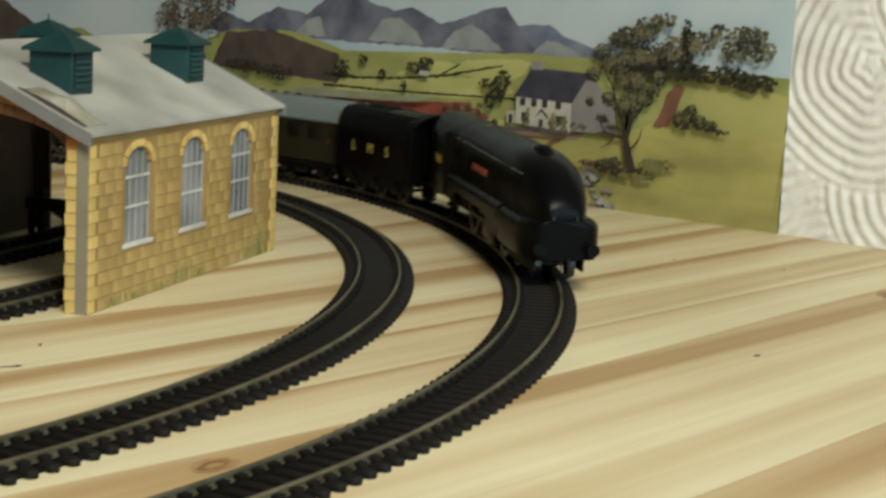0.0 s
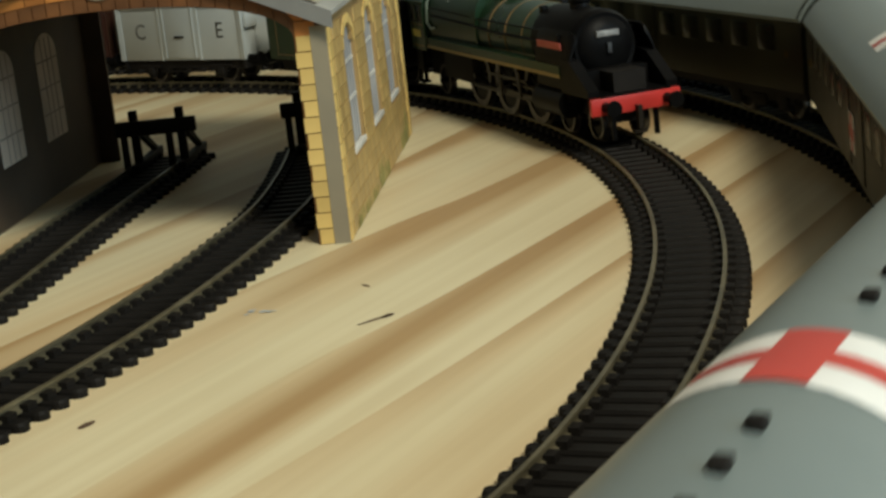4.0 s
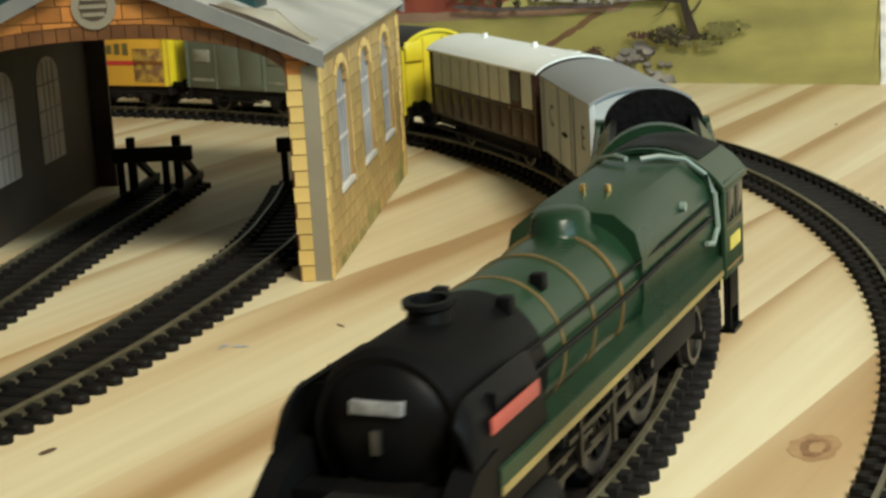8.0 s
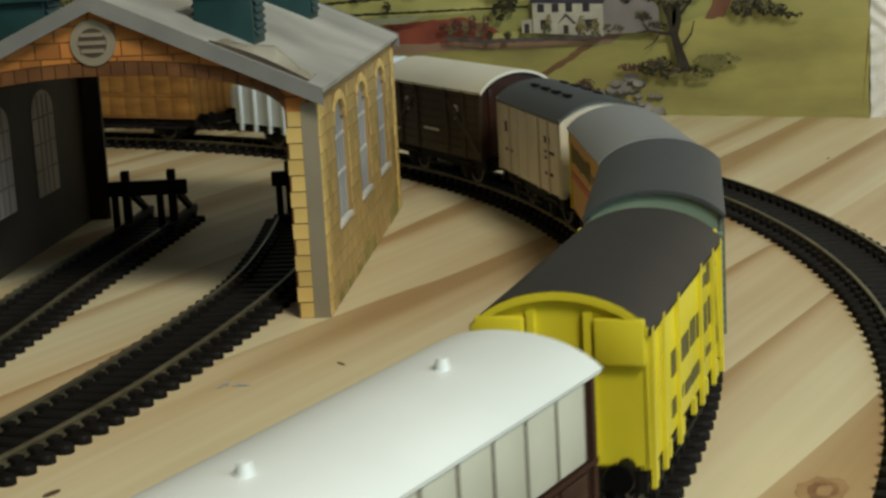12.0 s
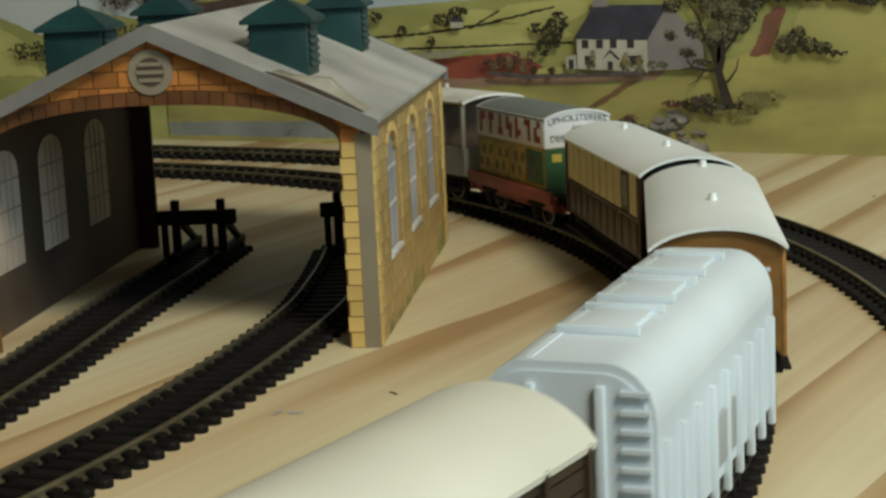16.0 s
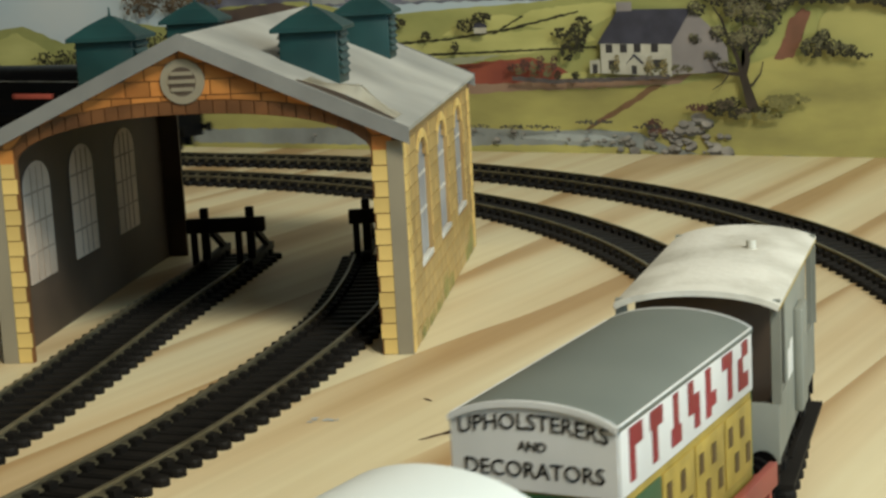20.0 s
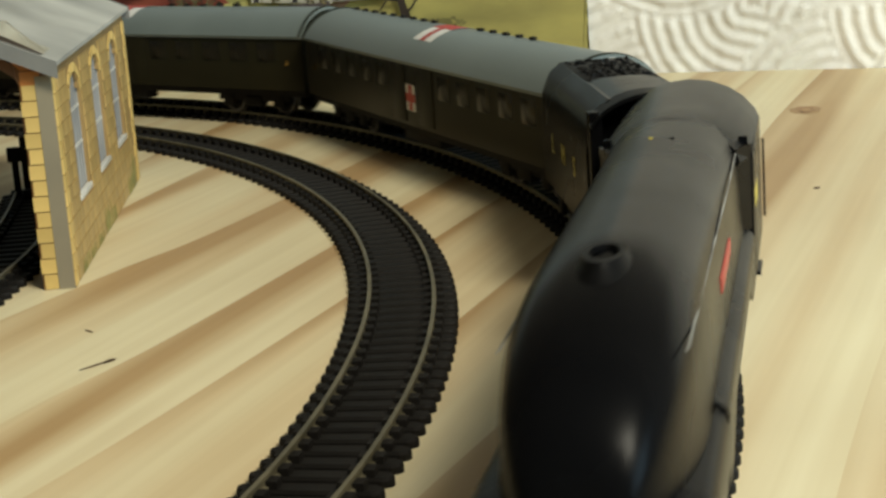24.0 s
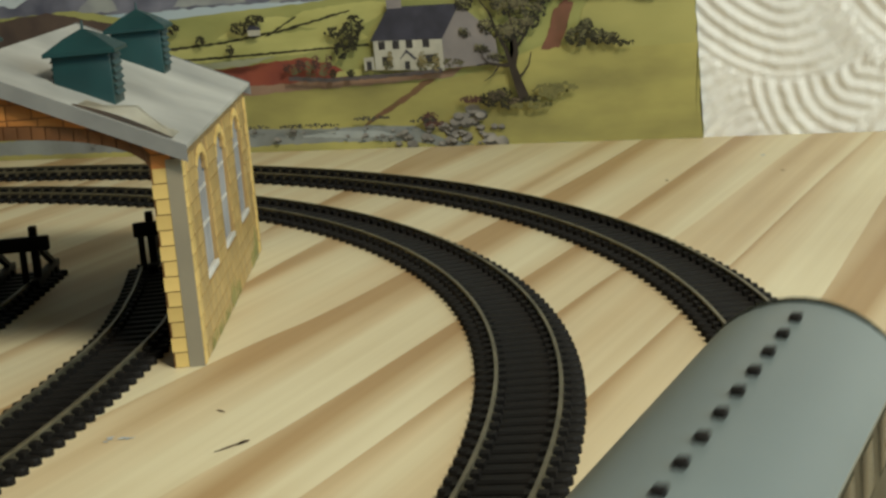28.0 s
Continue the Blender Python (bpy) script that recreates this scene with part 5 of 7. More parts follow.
# ---- black streamlined engine ----
def streamliner():
    t = vehicle("steam_locomotive", "black streamlined steam engine with red nameplates, on the outer track", "locomotive", 1, 13, 238, 80)
    F = 112.0

    def bow(d, length, least, power=2.0):
        """How far a rounded end has filled out d millimetres behind its tip."""
        return least + (1 - least) * math.sqrt(max(0.0, 1 - (1 - min(1.0, max(0.0, d) / length)) ** power))

    def casing(d):
        """Cross-section of the upper casing d millimetres behind the tip of the nose."""
        top = 27.5 + 25.5 * bow(d, 56, 0.0, 2.1)
        w = bow(d, 40, 0.42)
        zb = 25.0
        pr = [(15.6, zb), (15.0, 28.5), (14.7, 33), (14.5, 39), (13.9, 44.0), (12.4, 47.6), (9.6, 50.4), (5.2, 52.4), (0, 53.0)]
        pr = [(y * w, zb + (z - zb) * (top - zb) / (53.0 - zb)) for y, z in pr]
        return pr + [(-y, z) for y, z in reversed(pr[:-1])]
    ds = [0.0, 0.3, 1.0, 2.2, 4.2, 7, 10, 14, 18, 23, 29, 36, 44, 53, 62, 90, 130, 180]
    part("casing", loft([ring(F - 1 - d, casing(d)) for d in ds]), loco_black, t, "smooth black streamlined casing")

    def skirt(d, low):
        """The full-width lower body, whose rounded top edge makes a shelf below the casing."""
        w = 17.6 * bow(d, 17, 0.58)
        pr = [(w - 0.6, low), (w, 17.0), (w, 22.8), (w - 0.5, 24.6), (w - 1.8, 25.8), (w * 0.6, 26.8)]
        return pr + [(-y, z) for y, z in reversed(pr)]
    part("front_skirt", loft([ring(F + 1 - d, skirt(d, 10.5 + 1.2 * (d > 40))) for d in (0, 0.4, 1.2, 2.5, 4.5, 7, 10, 13, 17, 28, 40, 58)]), loco_black, t)
    for sgn in (-1, 1):
        def span(a, b):
            return min(sgn * a, sgn * b), max(sgn * a, sgn * b)
        q = [(-62, 23.0), (F - 52, 23.0), (F - 52, 12), (F - 65, 12.4), (F - 79, 19.0), (-14, 19.5), (-34, 19.5), (-47, 14.0), (-62, 14.0)]
        part("valance", loft([[(x, y, z) for x, z in q] for y in span(16.6, 17.5)]), loco_black, t, smooth=False)
        bead = [(14.2, 22.8), (17.6, 22.8), (17.7, 24.4), (17.1, 25.6), (15.9, 26.4), (14.2, 27.2)]
        part("running_board", extrude_x([(sgn * y, z) for y, z in bead], -62, F - 51.5), loco_black, t)
        part("nameplate", cubes((-9, 22, *span(14.3, 15.0), 34.0, 37.0), bevel=0.1), name_red, t, "faded red nameplate")
        # handrail's pale colour paints the highlight along the casing's crease
        part("handrail", tube([(-58, sgn * 14.0, 44.6), (-20, sgn * 14.15, 44.6), (88, sgn * 13.6, 43.4)], 0.22), mat("crease_highlight", (0.30, 0.30, 0.28), (0.03, 0.03, 0.03), 120, 0.4), t, "thin handrail, pale to paint the casing's crease highlight")
        part("cylinder", cubes((F - 85, F - 59, *span(12, 16.6), 6.5, 17), bevel=1.6), loco_black, t)
        part("coupling_rod", cubes((-30, 47, sgn * 10.6 - 0.5, sgn * 10.6 + 0.5, 10.0, 12.0), bevel=0.3), tarnish, t)
        part("connecting_rod", cubes((8, F - 69, sgn * 12.0 - 0.4, sgn * 12.0 + 0.4, 11.2, 12.8)), tarnish, t)
        part("valve_gear", cubes((6, 44, sgn * 13.2 - 0.35, sgn * 13.2 + 0.35, 15.2, 16.3), (24, 25.2, sgn * 13.4 - 0.4, sgn * 13.4 + 0.4, 8, 19)), tarnish, t, smooth=False)
        # cab side with its windows and the wedge ahead of it
        cab = part("cab_side", cubes((-117, -66, *span(16.4, 17.4), 13.5, 43.5), bevel=0.2), loco_black, t)
        wedge = [(-58, 14.2), (-66.5, 17.3), (-66.5, 14.0)]
        part("cab_wedge", loft([[(x, sgn * y, z) for x, y in wedge] for z in (26, 45.5)]), loco_black, cab, smooth=False)
        for a, b in ((-75, -69), (-89, -79)):
            part("cab_window", cubes((a, b, *span(17.4, 17.6), 34.5, 41.5), bevel=0.05), glass_dark, cab)
            part("window_frame", cubes((a - 0.5, b + 0.5, *span(17.4, 17.5), 34.0, 42.0)), tarnish, cab)
        bars(t, [(-88 + k * 3.6, -85.0 + k * 3.6, 29.0, 33.0) for k in range(4)], sgn * 17.4, bright_yellow, "number_bar")
        part("grab_rail", cyl(bmesh.new(), (-114, sgn * 18.2, 18), "z", 0.3, 20, 6), tarnish, cab)
        part("step", cubes((-112, -100, *span(14, 17.4), 6, 7), (-112, -111, *span(14, 15), 6, 14)), loco_black, t)
        part("lamp_iron", cubes((F - 2.5, F + 0.4, sgn * 5 - 0.5, sgn * 5 + 0.5, 26.6, 28.6)), tarnish, t)
    # cab roof, flush with the casing
    pr = [(17.4, 42.5), (16.4, 45.0), (13.4, 48.4), (9.8, 50.8), (5.2, 52.5), (0, 53.1)]
    pr = pr + [(-y, z) for y, z in reversed(pr[:-1])]
    pr += [(y * 0.93, z - 1.2) for y, z in reversed(pr)]
    part("cab_roof", loft([[(x, y * k, z) for y, z in pr] for x, k in ((-119, 1.0), (-68, 1.0), (-58, 0.86))]), loco_black, t)
    part("cab_front", cubes((-68, -66.5, -16.4, 16.4, 22, 47), bevel=0.3), loco_black, t)
    ch = loft([[(68.5 + a * 7.0 * math.cos(u), a * 3.4 * math.sin(u), z) for u in np.linspace(0, 2 * math.pi, 18, endpoint=False)] for a, z in ((1.5, 50.6), (1.15, 52.2), (1.0, 53.4), (0.7, 53.4), (0.7, 52.0))])
    part("chimney", ch, smoke_black, t)
    for y in (-2.2, 2.2):
        part("safety_valve", cyl(bmesh.new(), (-34, y, 51.8), "z", 0.7, 1.2, 8, 0.5), bright_yellow if y < 0 else tarnish, t)
    part("frames", cubes((-112, F - 14, -6, 6, 7, 22)), underframe, t, smooth=False)
    part("bogie_frame", cubes((58, 104, -11.4, -10.2, 4, 9), (58, 104, 10.2, 11.4, 4, 9), (76, 86, -11, 11, 5, 9), bevel=0.3), underframe, t)
    buffers(t, F - 2, 1, 15.2)
    part("front_coupling", tube([(F + 2, -1.4, 11.5), (F + 3, -1.8, 6.0), (F + 3, 0, 4.2), (F + 3, 1.8, 6.0), (F + 2, 1.4, 11.5)], 0.35), tarnish, t, "thin wire coupling loop")
    for x in (42, 8, -26):
        wheelset(t, 1, x, 12.9, True)
    for x in (94, 68):
        wheelset(t, 1, x, 6.0)
    wheelset(t, 1, -84, 6.8)
    return t


def black_tender():
    t = vehicle("tender", "black six-wheeled engine tender loaded with coal", "tender", 1, 256, 84, 52)
    pr = [(17.0, 13), (17.0, 34), (16.4, 40), (14.0, 45.5), (10.5, 48.5)]
    prof = pr + [(-y, z) for y, z in reversed(pr)]
    part("tank", extrude_x(prof, -42, 42), loco_black, t)
    # coal heap
    b = bmesh.new()
    rg = random.Random(4)
    for i in range(190):
        x, y = rg.uniform(-38, 4), rg.uniform(-9.5, 9.5)
        z = 48.0 + 0.6 * (1 - (y / 11) ** 2) + rg.uniform(-0.3, 0.2)
        r = rg.uniform(0.7, 1.35)
        bmesh.ops.create_icosphere(b, subdivisions=1, radius=r, matrix=pose(x, y, z, rg.uniform(0, 180), rg.uniform(0, 180), 0) @ Matrix.Diagonal((1.2, 0.9, 0.6, 1)))
    part("coal", b, coal, t, "heap of shiny black coal", smooth=False)
    part("coal_bed", cubes((-40, 6, -10.2, 10.2, 48.0, 48.7), bevel=0.2), coal, t)
    for sgn in (-1, 1):
        for ch, x in (("L", -20 * sgn * -1), ("M", 0), ("S", 20 * sgn * -1)):
            lettering(t, ch, 8.0, x, sgn * 17.02, 27, bright_yellow)
        part("frame", cubes((-41, 41, min(sgn * 12, sgn * 13.4), max(sgn * 12, sgn * 13.4), 6.5, 13.2)), underframe, t, smooth=False)
        for x in (-26, 0, 26):
            part("axle_box", cubes((x - 3, x + 3, min(sgn * 13.2, sgn * 15), max(sgn * 13.2, sgn * 15), 4.5, 10.5), bevel=0.4), underframe, t)
        part("gangway_sheet", cubes((42, 47, min(sgn * 13, sgn * 16.6), max(sgn * 13, sgn * 16.6), 14, 46), bevel=0.6), loco_black, t)
    part("gangway_roof", extrude_x(arc_roof(16.6, 43, 50.5, 1.0, 14), 40, 49), smoke_black, t)
    part("tank_lid", extrude_x([(10.5, 48.3), (6, 49.2), (0, 49.5), (-6, 49.2), (-10.5, 48.3)], 6, 40), loco_black, t)
    part("white_pipe", tube([(-43.4, 5, 47.6), (-43.4, 9.5, 47.4), (-43.4, 12.6, 44.5), (-43.4, 13.6, 40), (-43.4, 14.0, 33)], 1.0), white_paint, t, "white bent pipe at the tender's rear")
    part("white_clip", cubes((-44.4, -42.6, -6.5, -1.5, 46.4, 48.2), bevel=0.3), white_paint, t, "small white clip")
    for x in (-26, 0, 26):
        wheelset(t, 1, x, 6.6)
    buffers(t, -42, -1)
    coupling(t, -42, -1)
    return t


# ---- grey-roofed ambulance coaches ----
amb_side = mat("amb_side", (0.020, 0.018, 0.0085), (0.014, 0.0125, 0.006), 30, 0.40, spec=0.14)
amb_roof = mat("amb_roof", (0.172, 0.208, 0.203), (0.140, 0.172, 0.170), 18, 0.36)
amb_end = mat("amb_end", (0.014, 0.017, 0.0085), (0.010, 0.012, 0.006), 40, 0.5, spec=0.14)
coach_glass = mat("coach_glass", (0.016, 0.014, 0.008), (0.010, 0.009, 0.006), 40, 0.25, spec=0.2)
cross_red = mat("cross_red", (0.50, 0.06, 0.045), (0.42, 0.05, 0.04), 60, 0.5)


def roof_patch(hw, eaves, crown, x0, x1, u0, u1, lift):
    """A painted patch lying on an arched roof between two angles of its arc."""
    rings = []
    for x in (x0, x1):
        r_ = []
        for u in np.linspace(u0, u1, 12):
            y = hw * math.sin(u) / math.sin(1.1)
            z = eaves + (crown - eaves) * (math.cos(u) - math.cos(1.1)) / (1 - math.cos(1.1))
            r_.append((x, y, z + lift))
        rings.append(r_)
    bm = loft(rings, caps=False, closed=False)
    for f in bm.faces:
        if f.normal.z < 0:
            f.normal_flip()
    return bm


def ambulance_coach(front):
    L = 252.0
    t = vehicle("ambulance_coach", "dark olive coach with grey roof and red crosses on white", "coach", 1, front, L, 166, "ambulance coaches")
    h, hw, ev, cr = L / 2, 18.0, 37.4, 48.4
    shell(t, L, hw, 12.5, ev, cr, amb_side, amb_end)
    roof(t, L, hw, ev, cr, amb_roof, 1.2, "smooth grey coach roof", 0.6)
    for sgn in (-1, 1):
        for x in (-104, -86, -68, -50, -32, 32, 50, 68, 86, 104):
            w = part("window", cubes((x - 5.5, x + 5.5, hw if sgn > 0 else -hw - 0.12, hw + 0.12 if sgn > 0 else -hw, 25.5, 34.0), bevel=0.05), coach_glass, t)
            part("window_frame", cubes((x - 6.0, x + 6.0, hw if sgn > 0 else -hw - 0.06, hw + 0.06 if sgn > 0 else -hw, 25.0, 35.0)), amb_end, w)
        for x in (-14, 14):
            part("door", cubes((x - 8, x + 8, hw if sgn > 0 else -hw - 0.3, hw + 0.3 if sgn > 0 else -hw, 14, 37), bevel=0.1), amb_side, t)
        y0, y1 = (hw + 0.3, hw + 0.45) if sgn > 0 else (-hw - 0.45, -hw - 0.3)
        sq = part("cross_panel", cubes((-4.6, 4.6, y0, y1, 18.6, 28.6)), white_paint, t, "white panel with a red cross")
        ya, yb = (y1, y1 + 0.12) if sgn > 0 else (y0 - 0.12, y0)
        part("red_cross", cubes((-1.6, 1.6, ya, yb, 18.8, 28.4), (-4.4, -1.6, ya, yb, 22, 25.2), (1.6, 4.4, ya, yb, 22, 25.2)), cross_red, sq, smooth=False)
        for x in (-h + 10, h - 10):
            part("door_handle", cubes((x, x + 0.8, y0, y1 + 0.4, 24, 26)), brass, t)
        part("solebar", cubes((-h + 2, h - 2, min(sgn * 14, sgn * 16), max(sgn * 14, sgn * 16), 9.5, 12.6)), underframe, t, smooth=False)
        part("battery_box", cubes((-18, 18, min(sgn * 8, sgn * 15), max(sgn * 8, sgn * 15), 5.5, 11), bevel=0.5), underframe, t)
    patch = part("cross_patch", roof_patch(hw + 0.9, ev - 0.2, cr, -9, 9, -0.62, 0.62, 0.10), white_paint, t, "white patch with a red cross on the roof")
    part("red_cross", roof_patch(hw + 0.9, ev - 0.2, cr, -2.2, 2.2, -0.62, 0.62, 0.2), cross_red, patch)
    part("red_cross", roof_patch(hw + 0.9, ev - 0.2, cr, -9, 9, -0.17, 0.17, 0.25), cross_red, patch)
    for i in range(17):
        x = -h + 14 + i * (L - 28) / 20
        if abs(x) > 12:
            part("roof_vent", cubes((x - 1.5, x + 1.5, 1.4, 3.4, cr - 0.3, cr + 1.0), bevel=0.3), underframe, t)
    for sgn in (-1, 1):
        part("gangway", cubes((sgn * h if sgn > 0 else -h - 4, h + 4 if sgn > 0 else -h, -7, 7, 12, 43), bevel=0.6), black_plastic, t, "black corridor connection")
        part("roof_rib", extrude_x(arc_roof(hw + 0.9, ev - 0.2, cr + 0.5, 1.0, 16), sgn * (h - 1.2), sgn * (h + 0.4)), amb_end, t)
        buffers(t, sgn * h, sgn, 12.6)
        coupling(t, sgn * h, sgn)
        bogie(t, 1, sgn * (h - 38), 16)
    part("floor_frame", cubes((-h, h, -15, 15, 11, 12.7)), underframe, t, smooth=False)
    return t


# ---- green engine ----
def green_engine():
    t = vehicle("steam_locomotive", "green mainline steam engine with black smokebox and red buffer beam", "locomotive", 0, -17, 200, 96)
    F, BC = 100.0, 31.0

    def circ(x, r, n=36, zc=BC):
        return [(x, r * math.sin(a), zc + r * math.cos(a)) for a in np.linspace(0, 2 * math.pi, n, endpoint=False)]
    part("smokebox", loft([circ(F - 29.2, 9.0), circ(F - 28.7, 11.5), circ(F - 30.3, 12.2), circ(F - 31.5, 12.6), circ(F - 65.2, 12.6)]), smoke_black, t, "matt black smokebox")
    part("smokebox_door", loft([circ(F - 25.9, 2.0), circ(F - 26.5, 6.0), circ(F - 27.9, 9.6), circ(F - 29.2, 10.4)]), smoke_black, t)
    part("number_plate", cubes((F - 27.4, F - 25.4, -4.2, 4.2, BC + 3.6, BC + 5.6), bevel=0.15), mat("plate_grey", (0.30, 0.30, 0.29), (0.12, 0.12, 0.12), 300, 0.4), t, "white smokebox number plate")
    part("door_dart", cubes((F - 26.3, F - 24.7, -0.7, 0.7, BC - 2.2, BC + 1.4)), wheel_metal, t)
    part("boiler", loft([circ(F - 65.2, 12.4), circ(F - 89.9, 12.6), circ(F - 132.6, 13.6)]), loco_green, t, "glossy green lagged boiler")
    for d in (74, 90, 106):
        rr = 12.5 + 1.1 * max(0, d - 80) / 38 + 0.15
        part("boiler_band", loft([circ(F - d, rr), circ(F - d - 0.7, rr)]), lining, t, "orange-lined boiler band")
    fb = []
    for d, sw, rise in ((118, 13.8, 0.0), (126, 14.2, 0.6), (173.5, 14.8, 1.6)):
        pr = [(sw * 0.9, 22), (sw, 29), (sw * 0.99, 37.0), (sw * 0.90, 42.0), (sw * 0.60, 45.4 + rise), (0, 46.2 + rise)]
        pr = pr + [(-y, z) for y, z in reversed(pr[:-1])]
        fb.append(ring(F - d, pr))
    part("firebox", loft(fb), loco_green, t)
    part("chimney", loft([[(F - 47.2 + r * math.cos(a), r * 0.8 * math.sin(a), z) for a in np.linspace(0, 2 * math.pi, 20, endpoint=False)] for r, z in ((5.8, 42.0), (4.5, 43.0), (4.2, 45.0), (5.0, 45.6), (5.1, 46.6), (3.6, 46.6), (3.3, 44.0))]), smoke_black, t)
    part("dome", loft([[(F - 111.5 + r * math.cos(a), r * 0.8 * math.sin(a), z) for a in np.linspace(0, 2 * math.pi, 24, endpoint=False)] for r, z in ((9.4, 42.0), (8.0, 42.8), (7.2, 44.2), (6.7, 46.4), (5.6, 47.5), (3.0, 48.0), (0.3, 48.1))]), loco_green, t)
    for y in (-2.6, 2.6):
        part("safety_valve", cyl(bmesh.new(), (F - 133.5, y, 44.9), "z", 0.9, 3.4, 10, 0.7), brass, t)
    for d, y in ((62, 7), (66, -6), (78, 7)):
        part("boiler_fitting", cubes((F - d - 1.5, F - d + 1.5, y - 1.3, y + 1.3, BC + 9.6, BC + 12.6), bevel=0.4), smoke_black, t)
    for sgn in (-1, 1):
        s0, s1 = (lambda a, b: (min(sgn * a, sgn * b), max(sgn * a, sgn * b)))(12.5, 16.6)
        part("running_plate", cubes((F - 168.6, F - 31.0, s0, s1, 24.6, 26.0)), loco_green, t, smooth=False)
        v0, v1 = (lambda a, b: (min(sgn * a, sgn * b), max(sgn * a, sgn * b)))(16.3, 16.9)
        part("valance", cubes((F - 168.6, F - 31.0, v0, v1, 21.8, 25.8)), loco_green, t, smooth=False)
        part("lining_strip", cubes((F - 168.6, F - 31.0, *((16.9, 17.1) if sgn > 0 else (-17.1, -16.9)), 21.8, 23.0)), valance_gold, t, "gold valance line", smooth=False)
        q = [(F - 31.0, 29), (F - 23.0, 28), (F - 9.0, 19.0), (F - 9.0, 16.8), (F - 31.0, 16.8)]
        part("front_slope", loft([[(x, s0, z) for x, z in q], [(x, s1, z) for x, z in q]]), smoke_black, t, smooth=False)
        sec = [(16.2, 18.0), (16.4, 27.0), (15.9, 32.0), (14.6, 35.8), (13.4, 37.8), (12.8, 37.4), (13.9, 35.4), (15.2, 31.7), (15.7, 27.0), (15.5, 18.0)]
        rows_ = [[(x, sgn * y, 18 + (z - 18) * k) for y, z in sec] for x, k in ((F - 23.0, 0.84), (F - 24.2, 0.95), (F - 27.0, 1.0), (F - 50.5, 1.0), (F - 53.0, 0.98))]
        # black plate added to fill the gap between smokebox and deflector
        part("wing_plate", cubes((F - 34, F - 33, min(sgn * 11, sgn * 15.8), max(sgn * 11, sgn * 15.8), 18, 36.5)), smoke_black, t, smooth=False)
        df = part("smoke_deflector", loft(rows_), smoke_black, t, "black smoke deflector curving in over the smokebox")
        ny = (16.3, 16.7) if sgn > 0 else (-16.7, -16.3)
        part("nameplate", cubes((F - 49.5, F - 29.2, *ny, 31.6, 34.0), bevel=0.05), name_red, df, "red nameplate")
        part("cylinder", cyl(bmesh.new(), (F - 54.0, sgn * 13.8, 12.6), "x", 4.9, 24, 20), smoke_black, t)
        part("cylinder_block", cubes((F - 51.7, F - 29.2, min(sgn * 9, sgn * 15), max(sgn * 9, sgn * 15), 13, 22), bevel=0.8), smoke_black, t)
        part("slide_bar", cubes((F - 85.4, F - 54.0, sgn * 12.6 - 0.6, sgn * 12.6 + 0.6, 13.6, 14.4), (F - 85.4, F - 54.0, sgn * 12.6 - 0.6, sgn * 12.6 + 0.6, 10.6, 11.3)), tarnish, t, smooth=False)
        part("coupling_rod", cubes((-32.6, 28.1, sgn * 10.8 - 0.5, sgn * 10.8 + 0.5, 8.2, 10.0), bevel=0.3), tarnish, t)
        part("connecting_rod", cubes((-3.4, F - 67.4, sgn * 12.2 - 0.4, sgn * 12.2 + 0.4, 9.6, 11.4)), tarnish, t, smooth=False)
        part("valve_gear", cubes((-6.7, 29.2, sgn * 13.4 - 0.35, sgn * 13.4 + 0.35, 15.6, 16.6), (2.2, 3.8, sgn * 13.4 - 0.35, sgn * 13.4 + 0.35, 8, 21), (22.5, 23.6, sgn * 13.6 - 0.4, sgn * 13.6 + 0.4, 10, 19)), tarnish, t, smooth=False)
        part("handrail", tube([(F - 33.7, sgn * 12.2, BC + 5.2), (F - 67.4, sgn * 12.6, BC + 5.2), (F - 120, sgn * 13.4, BC + 5.6), (F - 130, sgn * 14.4, BC + 6.2), (F - 168, sgn * 14.9, BC + 7.2)], 0.35), smoke_black, t)
        part("boiler_pipe", tube([(F - 166, sgn * 15.2, BC + 4), (F - 128, sgn * 14.6, BC + 3), (F - 101.2, sgn * 13.8, BC + 1.6), (F - 65.2, sgn * 13.2, BC + 1.4), (F - 40, sgn * 13.0, BC + 1.2)], 0.5), smoke_black, t)
        part("steam_pipe", tube([(F - 160.4, sgn * 1.5, 48.6), (F - 163.4, sgn * 5, 48.8), (F - 166.7, sgn * 9.6, 47.6), (F - 169.0, sgn * 13.4, 44), (F - 169.5, sgn * 15.2, 40), (F - 170.1, sgn * 15.6, 32), (F - 165.6, sgn * 15.6, 29.5), (F - 161.1, sgn * 15.4, 30.5)], 0.6), pipe_grey, t)
        part("washout_plug", cyl(bmesh.new(), (F - 148.4, sgn * 13.2, 41), "y", 1.0, sgn * 1.2 if sgn > 0 else 1.2, 10), white_paint if sgn < 0 else pipe_grey, t)
        cab = part("cab_side", cubes((-90.0, F - 172.4, *((15.6, 16.6) if sgn > 0 else (-16.6, -15.6)), 20, 41.5), bevel=0.15), loco_green, t)
        for a, b in ((-80.5, -74.5), (-88.5, -82.5)):
            part("cab_window", cubes((a, b, *((16.6, 16.75) if sgn > 0 else (-16.75, -16.6)), 32, 39), bevel=0.05), glass_dark, cab)
        part("number_panel", cubes((-86.5, -77.0, *((16.6, 16.75) if sgn > 0 else (-16.75, -16.6)), 25.5, 28.5)), bright_yellow, cab, "pale yellow number panel", smooth=False)
        part("lining_strip", cubes((-88.5, -73.6, *((16.6, 16.75) if sgn > 0 else (-16.72, -16.6)), 21.5, 22.1), (-88.5, -73.6, *((16.6, 16.75) if sgn > 0 else (-16.72, -16.6)), 30.6, 31.0)), lining, cab, smooth=False)
